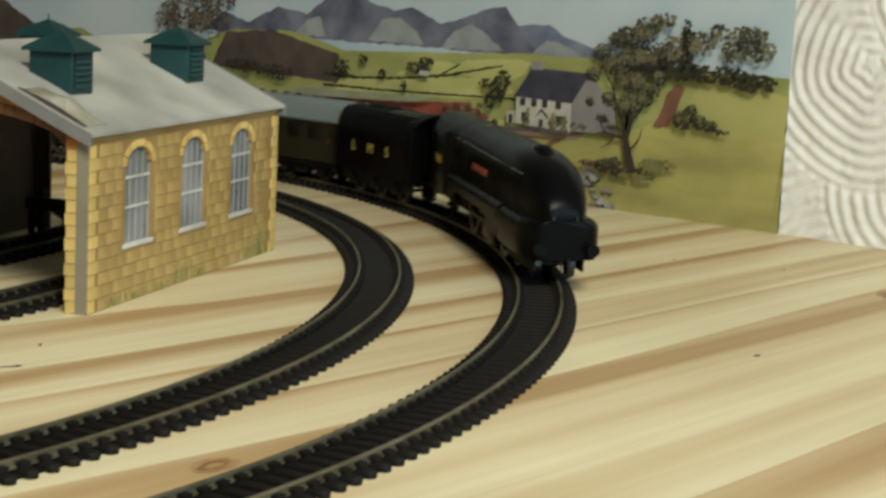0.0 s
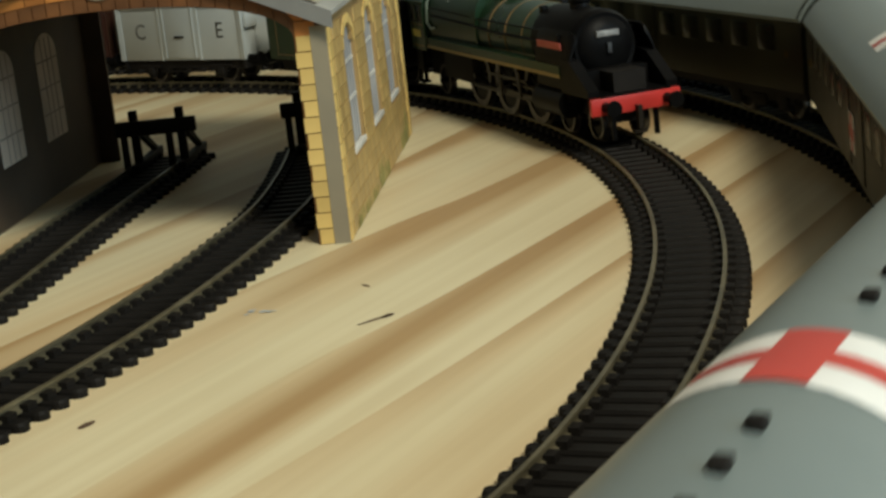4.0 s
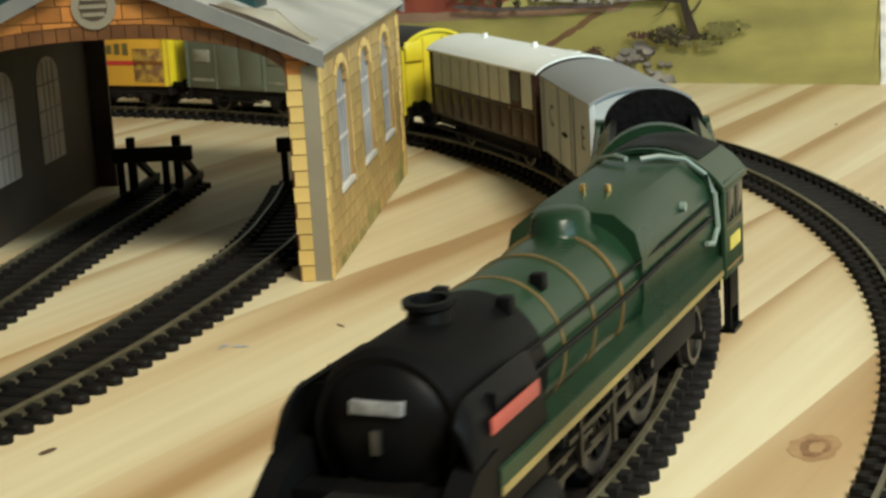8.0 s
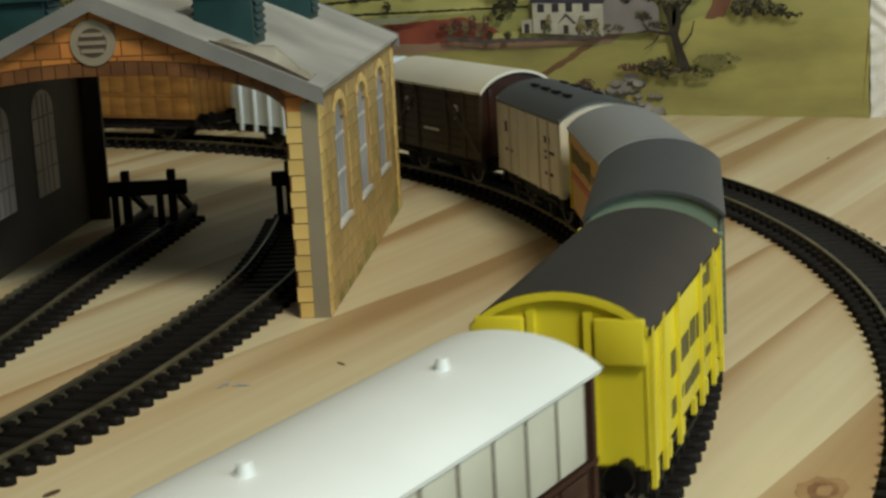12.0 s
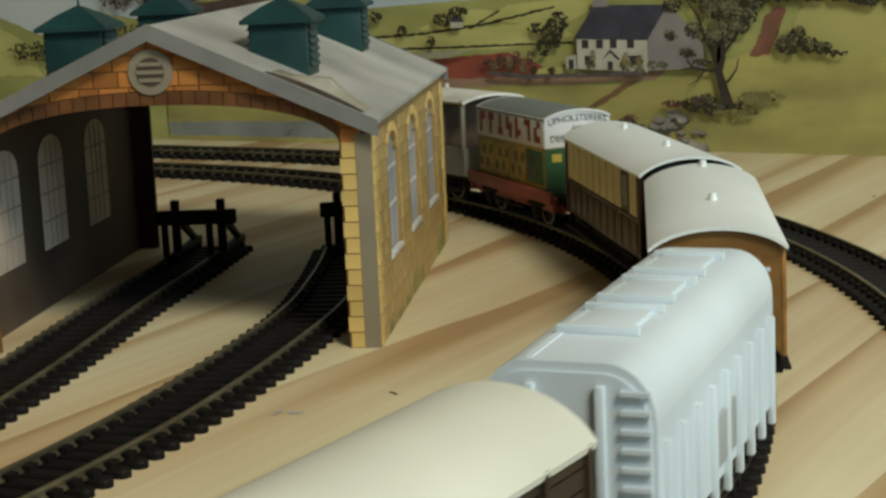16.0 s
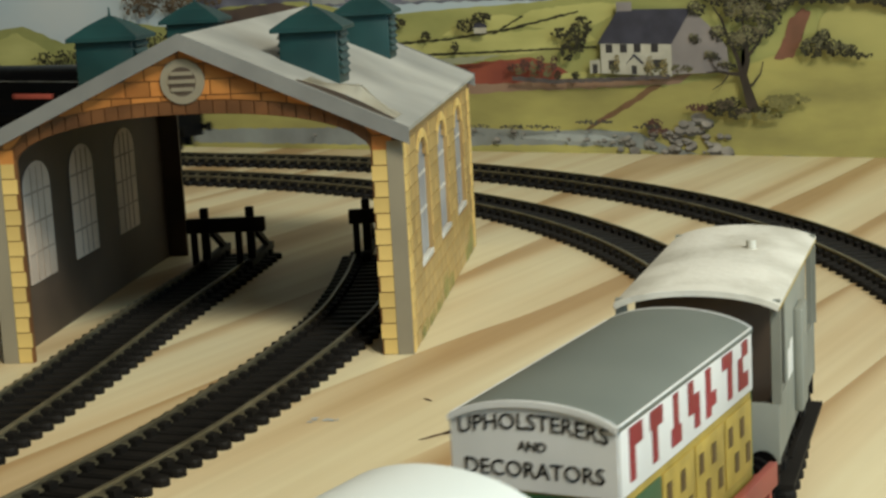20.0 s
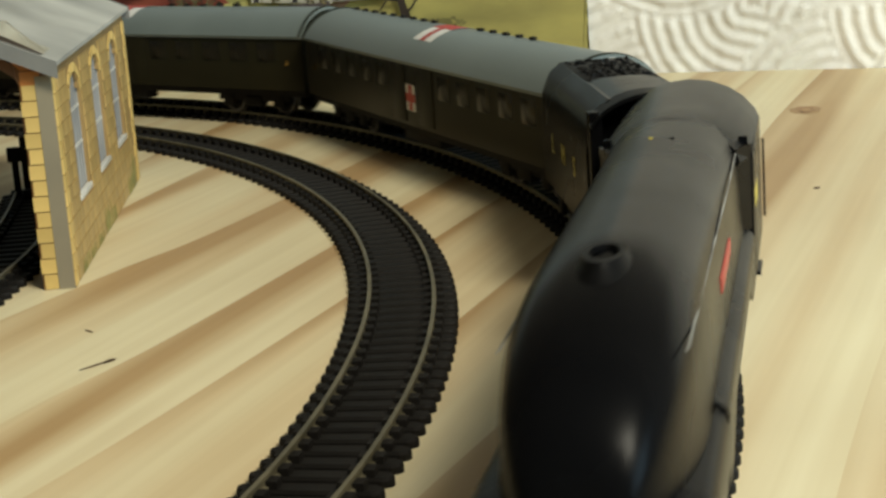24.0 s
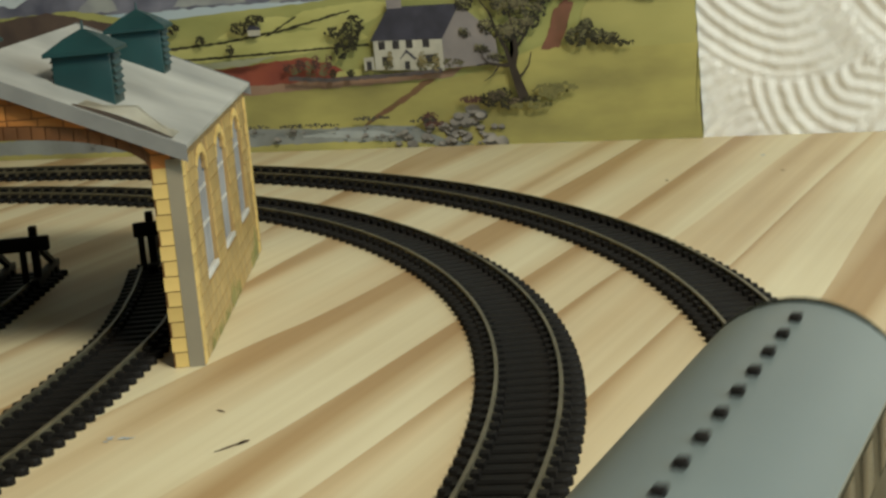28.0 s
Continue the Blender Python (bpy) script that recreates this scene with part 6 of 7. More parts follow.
        part("cab_step", cubes((-88.4, -80.4, min(sgn * 13, sgn * 16.4), max(sgn * 13, sgn * 16.4), 5.5, 6.5), (-88.4, -87.6, min(sgn * 14, sgn * 15.6), max(sgn * 14, sgn * 15.6), 5.5, 20), (-81.2, -80.4, min(sgn * 14, sgn * 15.6), max(sgn * 14, sgn * 15.6), 5.5, 20), (-88.4, -80.4, min(sgn * 15.2, sgn * 15.6), max(sgn * 15.2, sgn * 15.6), 11, 20)), smoke_black, t, smooth=False)
    part("cab_front", extrude_x([(-16.2, 24), (16.2, 24)] + [(y, z - 0.6) for y, z in reversed(arc_roof(16.2, 40.8, 48.4, 1, 16)[:16])], F - 174.6, F - 172.9), loco_green, t)
    for y in (-11.5, 11.5):
        part("spectacle", cyl(bmesh.new(), (F - 173.0, y, 42.0), "x", 2.6, 0.5, 18), glass_dark, t)
        part("spectacle_rim", cyl(bmesh.new(), (F - 173.1, y, 42.0), "x", 3.1, 0.45, 18), brass, t)
    part("cab_roof", extrude_x(arc_roof(17.0, 40.6, 49.2, 1.0, 16), -93.5, F - 170.4), loco_green, t)
    part("roof_panel", roof_patch(17.0, 40.6, 49.2, -92.5, F - 173.0, -0.62, 0.62, 0.25), smoke_black, t, "black cab roof panel")
    for a in (-88, -78):
        part("roof_rib", roof_patch(17.0, 40.6, 49.6, a, a + 1, -0.5, 0.5, 0.4), smoke_black, t)
    bb = part("buffer_beam", cubes((F - 9.0, F - 7.2, -16.5, 16.5, 10.8, 16.6), bevel=0.2), beam_red, t, "bright red buffer beam")
    buffers(t, F - 7.2, 1, 13.6)
    part("front_plate", cubes((F - 22.5, F - 7.3, -13, 13, 16.4, 17.2), (F - 27.0, F - 21.4, -12, 12, 16.8, 24)), smoke_black, t, smooth=False)
    part("screw_coupling", cubes((F - 6.7, F - 4.5, -0.8, 0.8, 5, 13), (F - 6.2, F - 5.1, -2.4, 2.4, 3.5, 4.6)), tarnish, t, smooth=False)
    for y in (-8, 8):
        part("guard_iron", cubes((F - 10.1, F - 9.0, y - 0.8, y + 0.8, 1.5, 11)), smoke_black, t, smooth=False)
    part("frames", cubes((-96.7, F - 11.2, -6, 6, 7, 24)), underframe, t, smooth=False)
    part("ashpan", cubes((-67.4, -33.7, -11, 11, 9, 24), bevel=1), underframe, t)
    for x in (28, -2, -32):
        wheelset(t, 0, x, 12.3, True)
    for x in (78, 54):
        wheelset(t, 0, x, 6.0)
    wheelset(t, 0, -74, 6.6)
    return t


def green_tender():
    t = vehicle("tender", "green engine tender with gold crest and black coal bunker", "tender", 0, 183, 100, 60)
    hw = 16.6
    for sgn in (-1, 1):
        q = [(hw, 12.5), (hw, 35.2), (hw - 0.8, 36.2), (hw - 1.6, 36.0), (hw - 1.2, 35), (hw - 1.2, 12.5)]
        side = part("side", extrude_x([(sgn * y, z) for y, z in q], -50, 48), loco_green, t)
        q = [(hw - 1.0, 36.0), (hw - 4.8, 41.8), (hw - 5.8, 41.8), (hw - 6.6, 34.0), (hw - 2.4, 34.0)]
        part("coal_rail", extrude_x([(sgn * y, z) for y, z in q], -17, 47), loco_green, t, "sloping green coal-space side")
        yy = (hw, hw + 0.12) if sgn > 0 else (-hw - 0.12, -hw)
        part("lining_strip", cubes((-43, 41, *yy, 34.4, 34.9), (-43, 41, *yy, 14.5, 15.0), (-43, -42.5, *yy, 14.5, 34.9), (40.5, 41, *yy, 14.5, 34.9)), lining, side, smooth=False)
        part("crest", cyl(bmesh.new(), (-2, sgn * hw - (0 if sgn > 0 else 0.16), 25.5), "y", 2.4, 0.16, 16), lining, side, "small gold and red crest")
        part("crest_bar", cubes((-6, 2, *yy, 24.4, 26.2)), bright_yellow, side, smooth=False)
        part("frame", cubes((-45, 43, min(sgn * 12, sgn * 13.2), max(sgn * 12, sgn * 13.2), 6.5, 12.6)), underframe, t, smooth=False)
        for x in (-28, 0, 28):
            part("axle_box", cubes((x - 3, x + 3, min(sgn * 13, sgn * 15), max(sgn * 13, sgn * 15), 4.5, 10.5), bevel=0.4), underframe, t)
            part("axle_cap", cubes((x - 1, x + 1, min(sgn * 15, sgn * 15.4), max(sgn * 15, sgn * 15.4), 6, 9)), bright_yellow, t, "yellow axle-box cover", smooth=False)
    for sgn in (-1, 1):
        part("bunker_side", extrude_x([(sgn * 9.0, 33), (sgn * 9.9, 42.4), (sgn * 11.6, 42.6), (sgn * 10.4, 33)], -15.5, 41), coal, t, "black inner side of the coal space")
    part("back", cubes((-50, -44.5, -16.4, 16.4, 12.5, 37), bevel=0.2), loco_green, t)
    part("tank_top", cubes((-50, -14, -14, 14, 35.4, 37.2), bevel=0.3), loco_green, t)
    part("water_filler", cyl(bmesh.new(), (-36, 0, 37), "z", 3.6, 3.2, 18), loco_green, t)
    for y in (-6, 7):
        part("tank_fitting", cubes((-30, -27, y - 1.5, y + 1.5, 37, 42), bevel=0.4), loco_green, t)
    plate = [(-13.4, 34), (13.4, 34)] + [(13.4 * math.cos(a), 40.5 + 9.2 * math.sin(a)) for a in np.linspace(0, math.pi, 18)]
    part("bunker_wall", extrude_x(plate, -17.5, -15.5), coal, t, "arched black back of the coal space")
    b = bmesh.new()
    rg = random.Random(6)
    rows_ = [[b.verts.new((-14 + 56 * i / 16, -11.2 + 22.4 * j / 8, 37.5 + 3 * (1 - ((j - 4) / 4.5) ** 2) - 3 * i / 16 + rg.uniform(-0.6, 0.6))) for j in range(9)] for i in range(17)]
    for i in range(16):
        for j in range(8):
            b.faces.new((rows_[i][j], rows_[i + 1][j], rows_[i + 1][j + 1], rows_[i][j + 1]))
    part("coal", b, coal, t, "black moulded coal load", smooth=False)
    part("front_hoop", extrude_x(arc_roof(14.6, 40, 49.2, 2.2, 16), 41, 46), loco_green, t)
    part("front_plate", cubes((42, 48, -15.5, 15.5, 13, 40)), smoke_black, t, smooth=False)
    part("floor", cubes((-50, 48, -14, 14, 11, 13)), underframe, t, smooth=False)
    for x in (-28, 0, 28):
        wheelset(t, 0, x, 6.3)
    buffers(t, -50, -1)
    coupling(t, -50, -1)
    return t


streamliner()
black_tender()
for k in range(3):
    ambulance_coach(349.5 + k * 264.5)
green_engine()
green_tender()

# ---- goods train on the inner track ----
grey_van = mat("grey_van", (0.40, 0.43, 0.42), (0.33, 0.36, 0.355), 25, 0.5)
grey_roof = mat("grey_roof", (0.255, 0.27, 0.275), (0.21, 0.225, 0.23), 22, 0.42)
white_roof = mat("white_roof", (0.84, 0.89, 0.875), (0.77, 0.83, 0.815), 22, 0.42)
cream_roof = mat("cream_roof", (0.72, 0.72, 0.61), (0.64, 0.64, 0.54), 22, 0.5)
choc = mat("choc", (0.042, 0.018, 0.013), (0.028, 0.0125, 0.009), 30, 0.35, spec=0.25)
cream_panel = mat("cream_panel", (0.56, 0.57, 0.47), (0.47, 0.48, 0.39), 40, 0.45)
yellow_van = mat("yellow_van", (0.82, 0.70, 0.035), (0.70, 0.59, 0.03), 30, 0.38)
dark_roof = mat("dark_roof", (0.020, 0.0165, 0.0155), (0.014, 0.012, 0.011), 25, 0.5)
slate_roof = mat("slate_roof", (0.052, 0.060, 0.066), (0.038, 0.044, 0.05), 25, 0.5)
olive_van = mat("olive_van", (0.16, 0.185, 0.135), (0.12, 0.14, 0.10), 28, 0.5)
sage_end = mat("sage_end", (0.20, 0.27, 0.20), (0.15, 0.21, 0.155), 30, 0.5)
orange_van = mat("orange_van", (0.66, 0.36, 0.035), (0.56, 0.29, 0.03), 30, 0.4)
cream_van = mat("cream_van", (0.66, 0.62, 0.52), (0.56, 0.52, 0.43), 30, 0.5)
umber_van = mat("umber_van", (0.050, 0.034, 0.020), (0.033, 0.023, 0.0145), 50, 0.5, spec=0.2)
white_plastic = mat("white_plastic", (0.70, 0.79, 0.84), (0.63, 0.72, 0.77), 25, 0.4)
teak_end = mat("teak_end", (0.21, 0.105, 0.026), (0.14, 0.068, 0.018), 40, 0.4, stretch=(1, 1, 4))
teak = mat("teak", (0.36, 0.175, 0.042), (0.23, 0.105, 0.025), 40, 0.35, stretch=(1, 1, 6), detail=8)
pale_cream = mat("pale_cream", (0.66, 0.58, 0.28), (0.56, 0.48, 0.22), 40, 0.45)
sign_white = mat("sign_white", (0.66, 0.67, 0.66), (0.58, 0.59, 0.58), 60, 0.5)
sign_grey = mat("sign_grey", (0.45, 0.46, 0.45), (0.36, 0.37, 0.36), 60, 0.5)
wine_red = mat("wine_red", (0.26, 0.02, 0.03), (0.18, 0.015, 0.02), 60, 0.45)
green_grey = mat("green_grey", (0.165, 0.185, 0.165), (0.13, 0.15, 0.135), 25, 0.5)
ochre = mat("ochre", (0.40, 0.29, 0.06), (0.26, 0.19, 0.04), 140, 0.5)
brick_red = mat("brick_red", (0.30, 0.07, 0.05), (0.22, 0.05, 0.04), 80, 0.5)
bottle_green = mat("bottle_green", (0.03, 0.10, 0.04), (0.02, 0.07, 0.03), 60, 0.45)
brake_grey = mat("brake_grey", (0.27, 0.28, 0.24), (0.19, 0.20, 0.17), 26, 0.55)
faded_black = mat("faded_black", (0.10, 0.105, 0.10), (0.05, 0.052, 0.05), 160, 0.6)
faded_ink = mat("faded_ink", (0.13, 0.11, 0.03), (0.09, 0.075, 0.02), 200, 0.6)


def planks(t, L, hw, z0, z1, n, end_col, name="plank_joint"):
    for i in range(1, n):
        rails_on(t, -L / 2 + 0.5, L / 2 - 0.5, hw, (z0 + (z1 - z0) * i / n,), end_col, 0.25, 0.08, name)


def end_posts(t, L, spots, z0, z1, material, name="end_post"):
    for sgn in (-1, 1):
        for y in spots:
            part(name, cubes((L / 2 if sgn > 0 else -L / 2 - 1.0, L / 2 + 1.0 if sgn > 0 else -L / 2, y - 0.9, y + 0.9, z0, z1), bevel=0.15), material, t)


# grey ventilated van
def lettered_grey_van(front):
    L = 83
    t = vehicle("goods_van", "pale grey goods van with grey roof and black C E letters", "goods van", 0, front, L, 50, "goods wagons")
    hw, ev, cr = 15.2, 39.0, 43.4
    chassis(t, 0, L, 48)
    shell(t, L, hw, 12, ev, cr, grey_van, grey_van)
    roof(t, L, hw, ev, cr, grey_roof)
    battens(t, (-40.6, -13, 13, 40.6), hw, 12, ev, grey_van, 1.4, 0.6, "side_post")
    battens(t, (-10, 10), hw, 13, ev - 1, grey_van, 0.7, 0.9, "door_bar")
    for sgn in (-1, 1):
        part("door", cubes((-12.4, 12.4, *((hw, hw + 0.5) if sgn > 0 else (-hw - 0.5, -hw)), 13, ev - 0.6), bevel=0.15), grey_van, t)
        part("door_latch", cubes((-3, 3, *((hw + 0.5, hw + 1.2) if sgn > 0 else (-hw - 1.2, -hw - 0.5)), 23, 24)), underframe, t, smooth=False)
        for ch, x in (("C", 27 * sgn), ("E", -27 * sgn)):
            lettering(t, ch, 11, x, sgn * (hw + 0.02), 26, faded_black)
    end_posts(t, L, (-15.2, -5, 5, 15.2), 12, 39, grey_van)
    for sgn in (-1, 1):
        for y in (-10, 10):
            part("end_ventilator", cubes((L / 2 if sgn > 0 else -L / 2 - 2.6, L / 2 + 2.6 if sgn > 0 else -L / 2, y - 4.2, y + 4.2, 27, 34.5), bevel=0.7), grey_van, t)


def short_coach(name, label, front, L, low, up, up_label, end, roofm, seed, vents, ribs=True, gas=False):
    """Four-wheeled coach: dark lower panels, pale upper panels between beading, arched roof with fittings."""
    t = vehicle(name, label, "coach", 0, front, L, 64, "short coaches")
    hw, ev, cr, h = 15.6, 38.6, 43.4, L / 2
    chassis(t, 0, L, 62, 6.6)
    shell(t, L, hw, 11.5, ev, cr, low, end)
    roof(t, L, hw, ev, cr, roofm, 0.8, "pale painted roof", 1.6)
    n = 10
    step = (L - 8) / n
    dark = {seed % n, (seed * 3 + 4) % n}
    for sgn in (-1, 1):
        yy = (hw, hw + 0.3) if sgn > 0 else (-hw - 0.3, -hw)
        for i in range(n):
            a, b = -h + 4 + i * step + 0.5, -h + 4 + (i + 1) * step - 0.5
            if i in dark:
                part("window", cubes((a + 0.6, b - 0.6, *yy, 26, 36.6)), glass_dark, t, smooth=False)
            else:
                part("upper_panel", cubes((a, b, *yy, 24.4, 37.6), bevel=0.1), up, t, up_label)
            part("lower_panel", cubes((a, b, *yy, 12.8, 22.4), bevel=0.1), low, t)
        for x in (-h + 4 + 2 * step, h - 4 - 2 * step):
            part("door_handle", cubes((x, x + 1.2, *((hw + 0.3, hw + 1.0) if sgn > 0 else (-hw - 1.0, -hw - 0.3)), 23, 23.8)), brass, t, smooth=False)
        part("footboard", cubes((-h + 6, h - 6, min(sgn * 14, sgn * 17.5), max(sgn * 14, sgn * 17.5), 6.6, 7.4)), underframe, t, smooth=False)
    rails_on(t, -h, h, hw, (23.4,), low, 1.0, 0.5, "waist_beading")
    battens(t, (-h + 1.2, h - 1.2), hw, 11.5, ev, low, 1.6, 0.4, "corner_post")
    end_posts(t, L, (-9, -3, 3, 9), 13, 36, end)
    for x in vents:
        v = cyl(bmesh.new(), (x, 0.8, cr - 0.8), "z", 1.3, 1.8, 14, 1.1)
        cyl(v, (x, 0.8, cr + 0.9), "z", 1.0, 0.9, 12, 0.95)
        part("lamp_top", v, roofm, t, "roof lamp cover")
    if gas:
        part("roof_pipe", tube([(h - 8, -6, cr - 0.7), (h - 8, 5, cr - 0.4), (h - 12, 7.5, cr - 0.8), (h - 22, 7.5, cr - 0.8)], 0.5), roofm, t)
    return t


def yellow_cattle_van(front):
    L = 79
    t = vehicle("goods_van", "bright yellow advertising van with black roof and faded lettering", "goods van", 0, front, L, 50, "goods wagons")
    hw, ev, cr = 15.8, 38.2, 44.8
    chassis(t, 0, L, 48)
    shell(t, L, hw, 12, ev, cr, yellow_van, yellow_van)
    roof(t, L, hw, ev, cr, dark_roof, 1.2, "black arched roof", 0.8)
    battens(t, (-38.6, -28, -13, 13, 28, 38.6), hw, 8.5, ev, yellow_van, 1.6, 0.9, "side_post")
    for sgn in (-1, 1):
        yy = (hw, hw + 0.7) if sgn > 0 else (-hw - 0.7, -hw)
        for m_ in (1, -1):
            q = [(36.6, 12), (38.2, 12), (30, 38), (28.4, 38)]
            part("brace", loft([[(m_ * x, yy[0], z) for x, z in q], [(m_ * x, yy[1], z) for x, z in q]]), yellow_van, t, smooth=False)
        rg = random.Random(8)
        spots = []
        for z, n, hh in ((33.5, 3, 3.0), (26.0, 7, 6.0), (17.5, 7, 4.0)):
            x = -35.0
            for i in range(n):
                w = rg.uniform(4.0, 9.5)
                spots.append((x, x + w, z - hh / 2 + rg.uniform(-1.2, 1.2), z + hh / 2 + rg.uniform(-1.6, 0.8)))
                x += w + rg.uniform(0.8, 2.2)
                if x > 31:
                    break
        bars(t, spots, sgn * (hw + 0.02), faded_ink)
        for x in (-34, -20, -6, 8, 22, 35):
            part("side_tooth", cubes((x - 1, x + 1, *((hw - 0.6, hw + 0.4) if sgn > 0 else (-hw - 0.4, -hw + 0.6)), 8.6, 12)), yellow_van, t, smooth=False)
    for sgn in (-1, 1):
        for y in (-11, 11):
            part("end_panel", cubes((L / 2 if sgn > 0 else -L / 2 - 1.6, L / 2 + 1.6 if sgn > 0 else -L / 2, y - 4.6, y + 4.6, 31.5, 40), bevel=0.5), yellow_van, t)
        for y in (-5.2, 5.2):
            part("end_post", cubes((L / 2 if sgn > 0 else -L / 2 - 1.0, L / 2 + 1.0 if sgn > 0 else -L / 2, y - 0.7, y + 0.7, 12, 41)), yellow_van, t, smooth=False)
    rim = arc_roof(hw + 0.4, ev, cr - 0.2, 1.4, 16)
    for sgn in (-1, 1):
        part("end_rim", extrude_x(rim, sgn * (L / 2 + 0.2), sgn * (L / 2 + 1.4)), yellow_van, t)


def olive_box_van(front):
    L = 80
    t = vehicle("goods_van", "olive grey van with corrugated ends and dark grey roof", "goods van", 0, front, L, 46, "goods wagons")
    hw, ev, cr = 15.4, 40.4, 46.4
    chassis(t, 0, L, 44)
    shell(t, L, hw, 12, ev, cr, olive_van, sage_end)
    roof(t, L, hw, ev, cr, slate_roof)
    for sgn in (-1, 1):
        for k in range(11):
            z = 13.6 + k * 2.15
            part("corrugation", cubes((L / 2 if sgn > 0 else -L / 2 - 1.0, L / 2 + 1.0 if sgn > 0 else -L / 2, -15.6, 15.6, z, z + 1.15), bevel=0.35), sage_end, t)
        yy = (hw, hw + 0.5) if sgn > 0 else (-hw - 0.5, -hw)
        for a, b in ((-16, -0.4), (0.4, 16)):
            part("door", cubes((a, b, *yy, 13.5, ev - 1), bevel=0.2), olive_van, t)
        for a in (-34, 21):
            part("notice_plate", cubes((a, a + 12, *yy, 25, 31), bevel=0.1), mat("chalk_grey", (0.33, 0.33, 0.26), (0.22, 0.22, 0.17), 200, 0.7), t, "chalky grey notice patch")
        bars(t, [(-36, -20, 15.4, 16.8), (20, 34, 15.4, 16.8)], sgn * (hw + 0.02), mat("chalk_grey", (0.3, 0.3, 0.25)))
    battens(t, (-39, -17.5, 17.5, 39), hw, 12, ev, olive_van, 1.2, 0.6, "side_post")


def orange_ad_van(front):
    L = 76
    t = vehicle("goods_van", "orange and yellow advertising van with dark grey roof", "goods van", 0, front, L, 44, "goods wagons")
    hw, ev, cr = 15.4, 38.4, 44.8
    chassis(t, 0, L, 42)
    shell(t, L, hw, 12, ev, cr, orange_van, yellow_van)
    roof(t, L, hw, ev, cr, grey_roof)
    for sgn in (-1, 1):
        yy = (hw, hw + 0.25) if sgn > 0 else (-hw - 0.25, -hw)
        part("red_stripe", cubes((-37, 37, *yy, 22.6, 24.8)), beam_red, t, smooth=False)
        rg = random.Random(2 + sgn)
        bars(t, [(-34 + k * 5.4, -30.4 + k * 5.4, 28 + rg.uniform(-0.5, 0.5), 33.5 + rg.uniform(-0.6, 0.4)) for k in range(9)], sgn * (hw + 0.02), faded_ink)
        fig = part("picture_panel", cubes((16, 35, *yy, 14, 31), bevel=0.2), mat("picture_brown", (0.20, 0.10, 0.04), (0.5, 0.32, 0.05), 220, 0.5, spread=(0.42, 0.58)), t, "brown and yellow picture panel")
        for x in (-36.5, 36.5):
            part("corner_post", cubes((x - 0.8, x + 0.8, *((hw, hw + 0.6) if sgn > 0 else (-hw - 0.6, -hw)), 12, ev)), yellow_van, t, smooth=False)
    end_posts(t, L, (-10, 0, 10), 12, 40, yellow_van)


def cream_goods_van(front):
    L = 78
    t = vehicle("goods_van", "cream white ventilated van with dark slate roof", "goods van", 0, front, L, 44, "goods wagons")
    hw, ev, cr = 15.4, 38.4, 44.8
    chassis(t, 0, L, 44)
    shell(t, L, hw, 12, ev, cr, cream_van, cream_van)
    roof(t, L, hw, ev, cr, slate_roof)
    for sgn in (-1, 1):
        yy = (hw, hw + 0.6) if sgn > 0 else (-hw - 0.6, -hw)
        for a, b in ((-12, -0.4), (0.4, 12)):
            part("door", cubes((a, b, *yy, 13, ev - 1), bevel=0.2), cream_van, t)
        bars(t, [(20, 26, 29, 31.4), (20, 31, 25.6, 26.6), (20, 24, 23.4, 24.4), (20, 29, 18, 19), (-31, -25, 27, 31), (-31, -22, 20, 21)], sgn * (hw + 0.02), smoke_black)
        for i in range(4):
            for y in (-6, 5):
                x = -24 + i * 13
                part("roof_vent", cubes((x, x + 7, y - 0.9, y + 0.9, cr - 0.9, cr + 0.2), bevel=0.2), smoke_black, t) if sgn > 0 else None
    battens(t, (-38, -25, -13, 13, 25, 38), hw, 12, ev, cream_van, 1.2, 0.7, "side_post")
    end_posts(t, L, (-15, -5.5, 5.5, 15), 12, 39, cream_van)


def umber_goods_van(front):
    L = 90
    t = vehicle("goods_van", "dark brown planked van with cream roof and S R letters", "goods van", 0, front, L, 52, "goods wagons")
    hw, ev, cr = 15.8, 39.0, 46.4
    chassis(t, 0, L, 50)
    shell(t, L, hw, 11.5, ev, cr, umber_van, choc)
    roof(t, L, hw, ev, cr, cream_roof, 1.1, "cream arched roof", 1.4)
    planks(t, L, hw, 12, ev, 8, smoke_black)
    battens(t, (-44, -30, -14, 14, 30, 44), hw, 11.5, ev, umber_van, 1.3, 0.8, "side_post")
    for sgn in (-1, 1):
        yy = (hw, hw + 0.7) if sgn > 0 else (-hw - 0.7, -hw)
        for m_ in (1, -1):
            q = [(42.5, 12), (44, 14), (16.5, 35), (15, 33)]
            part("brace", loft([[(m_ * x, yy[0], z) for x, z in q], [(m_ * x, yy[1], z) for x, z in q]]), umber_van, t, smooth=False)
        lettering(t, "S", 8.5, 23 * sgn, sgn * (hw + 0.05), 29, white_paint)
        lettering(t, "R", 8.5, -23 * sgn, sgn * (hw + 0.05), 29, white_paint)
        bars(t, [(-38, -30, 17, 18.4), (-8, 6, 20, 21)], sgn * (hw + 0.03), cream_van)
    end_posts(t, L, (-12, -4, 4, 12), 12, 40, choc)


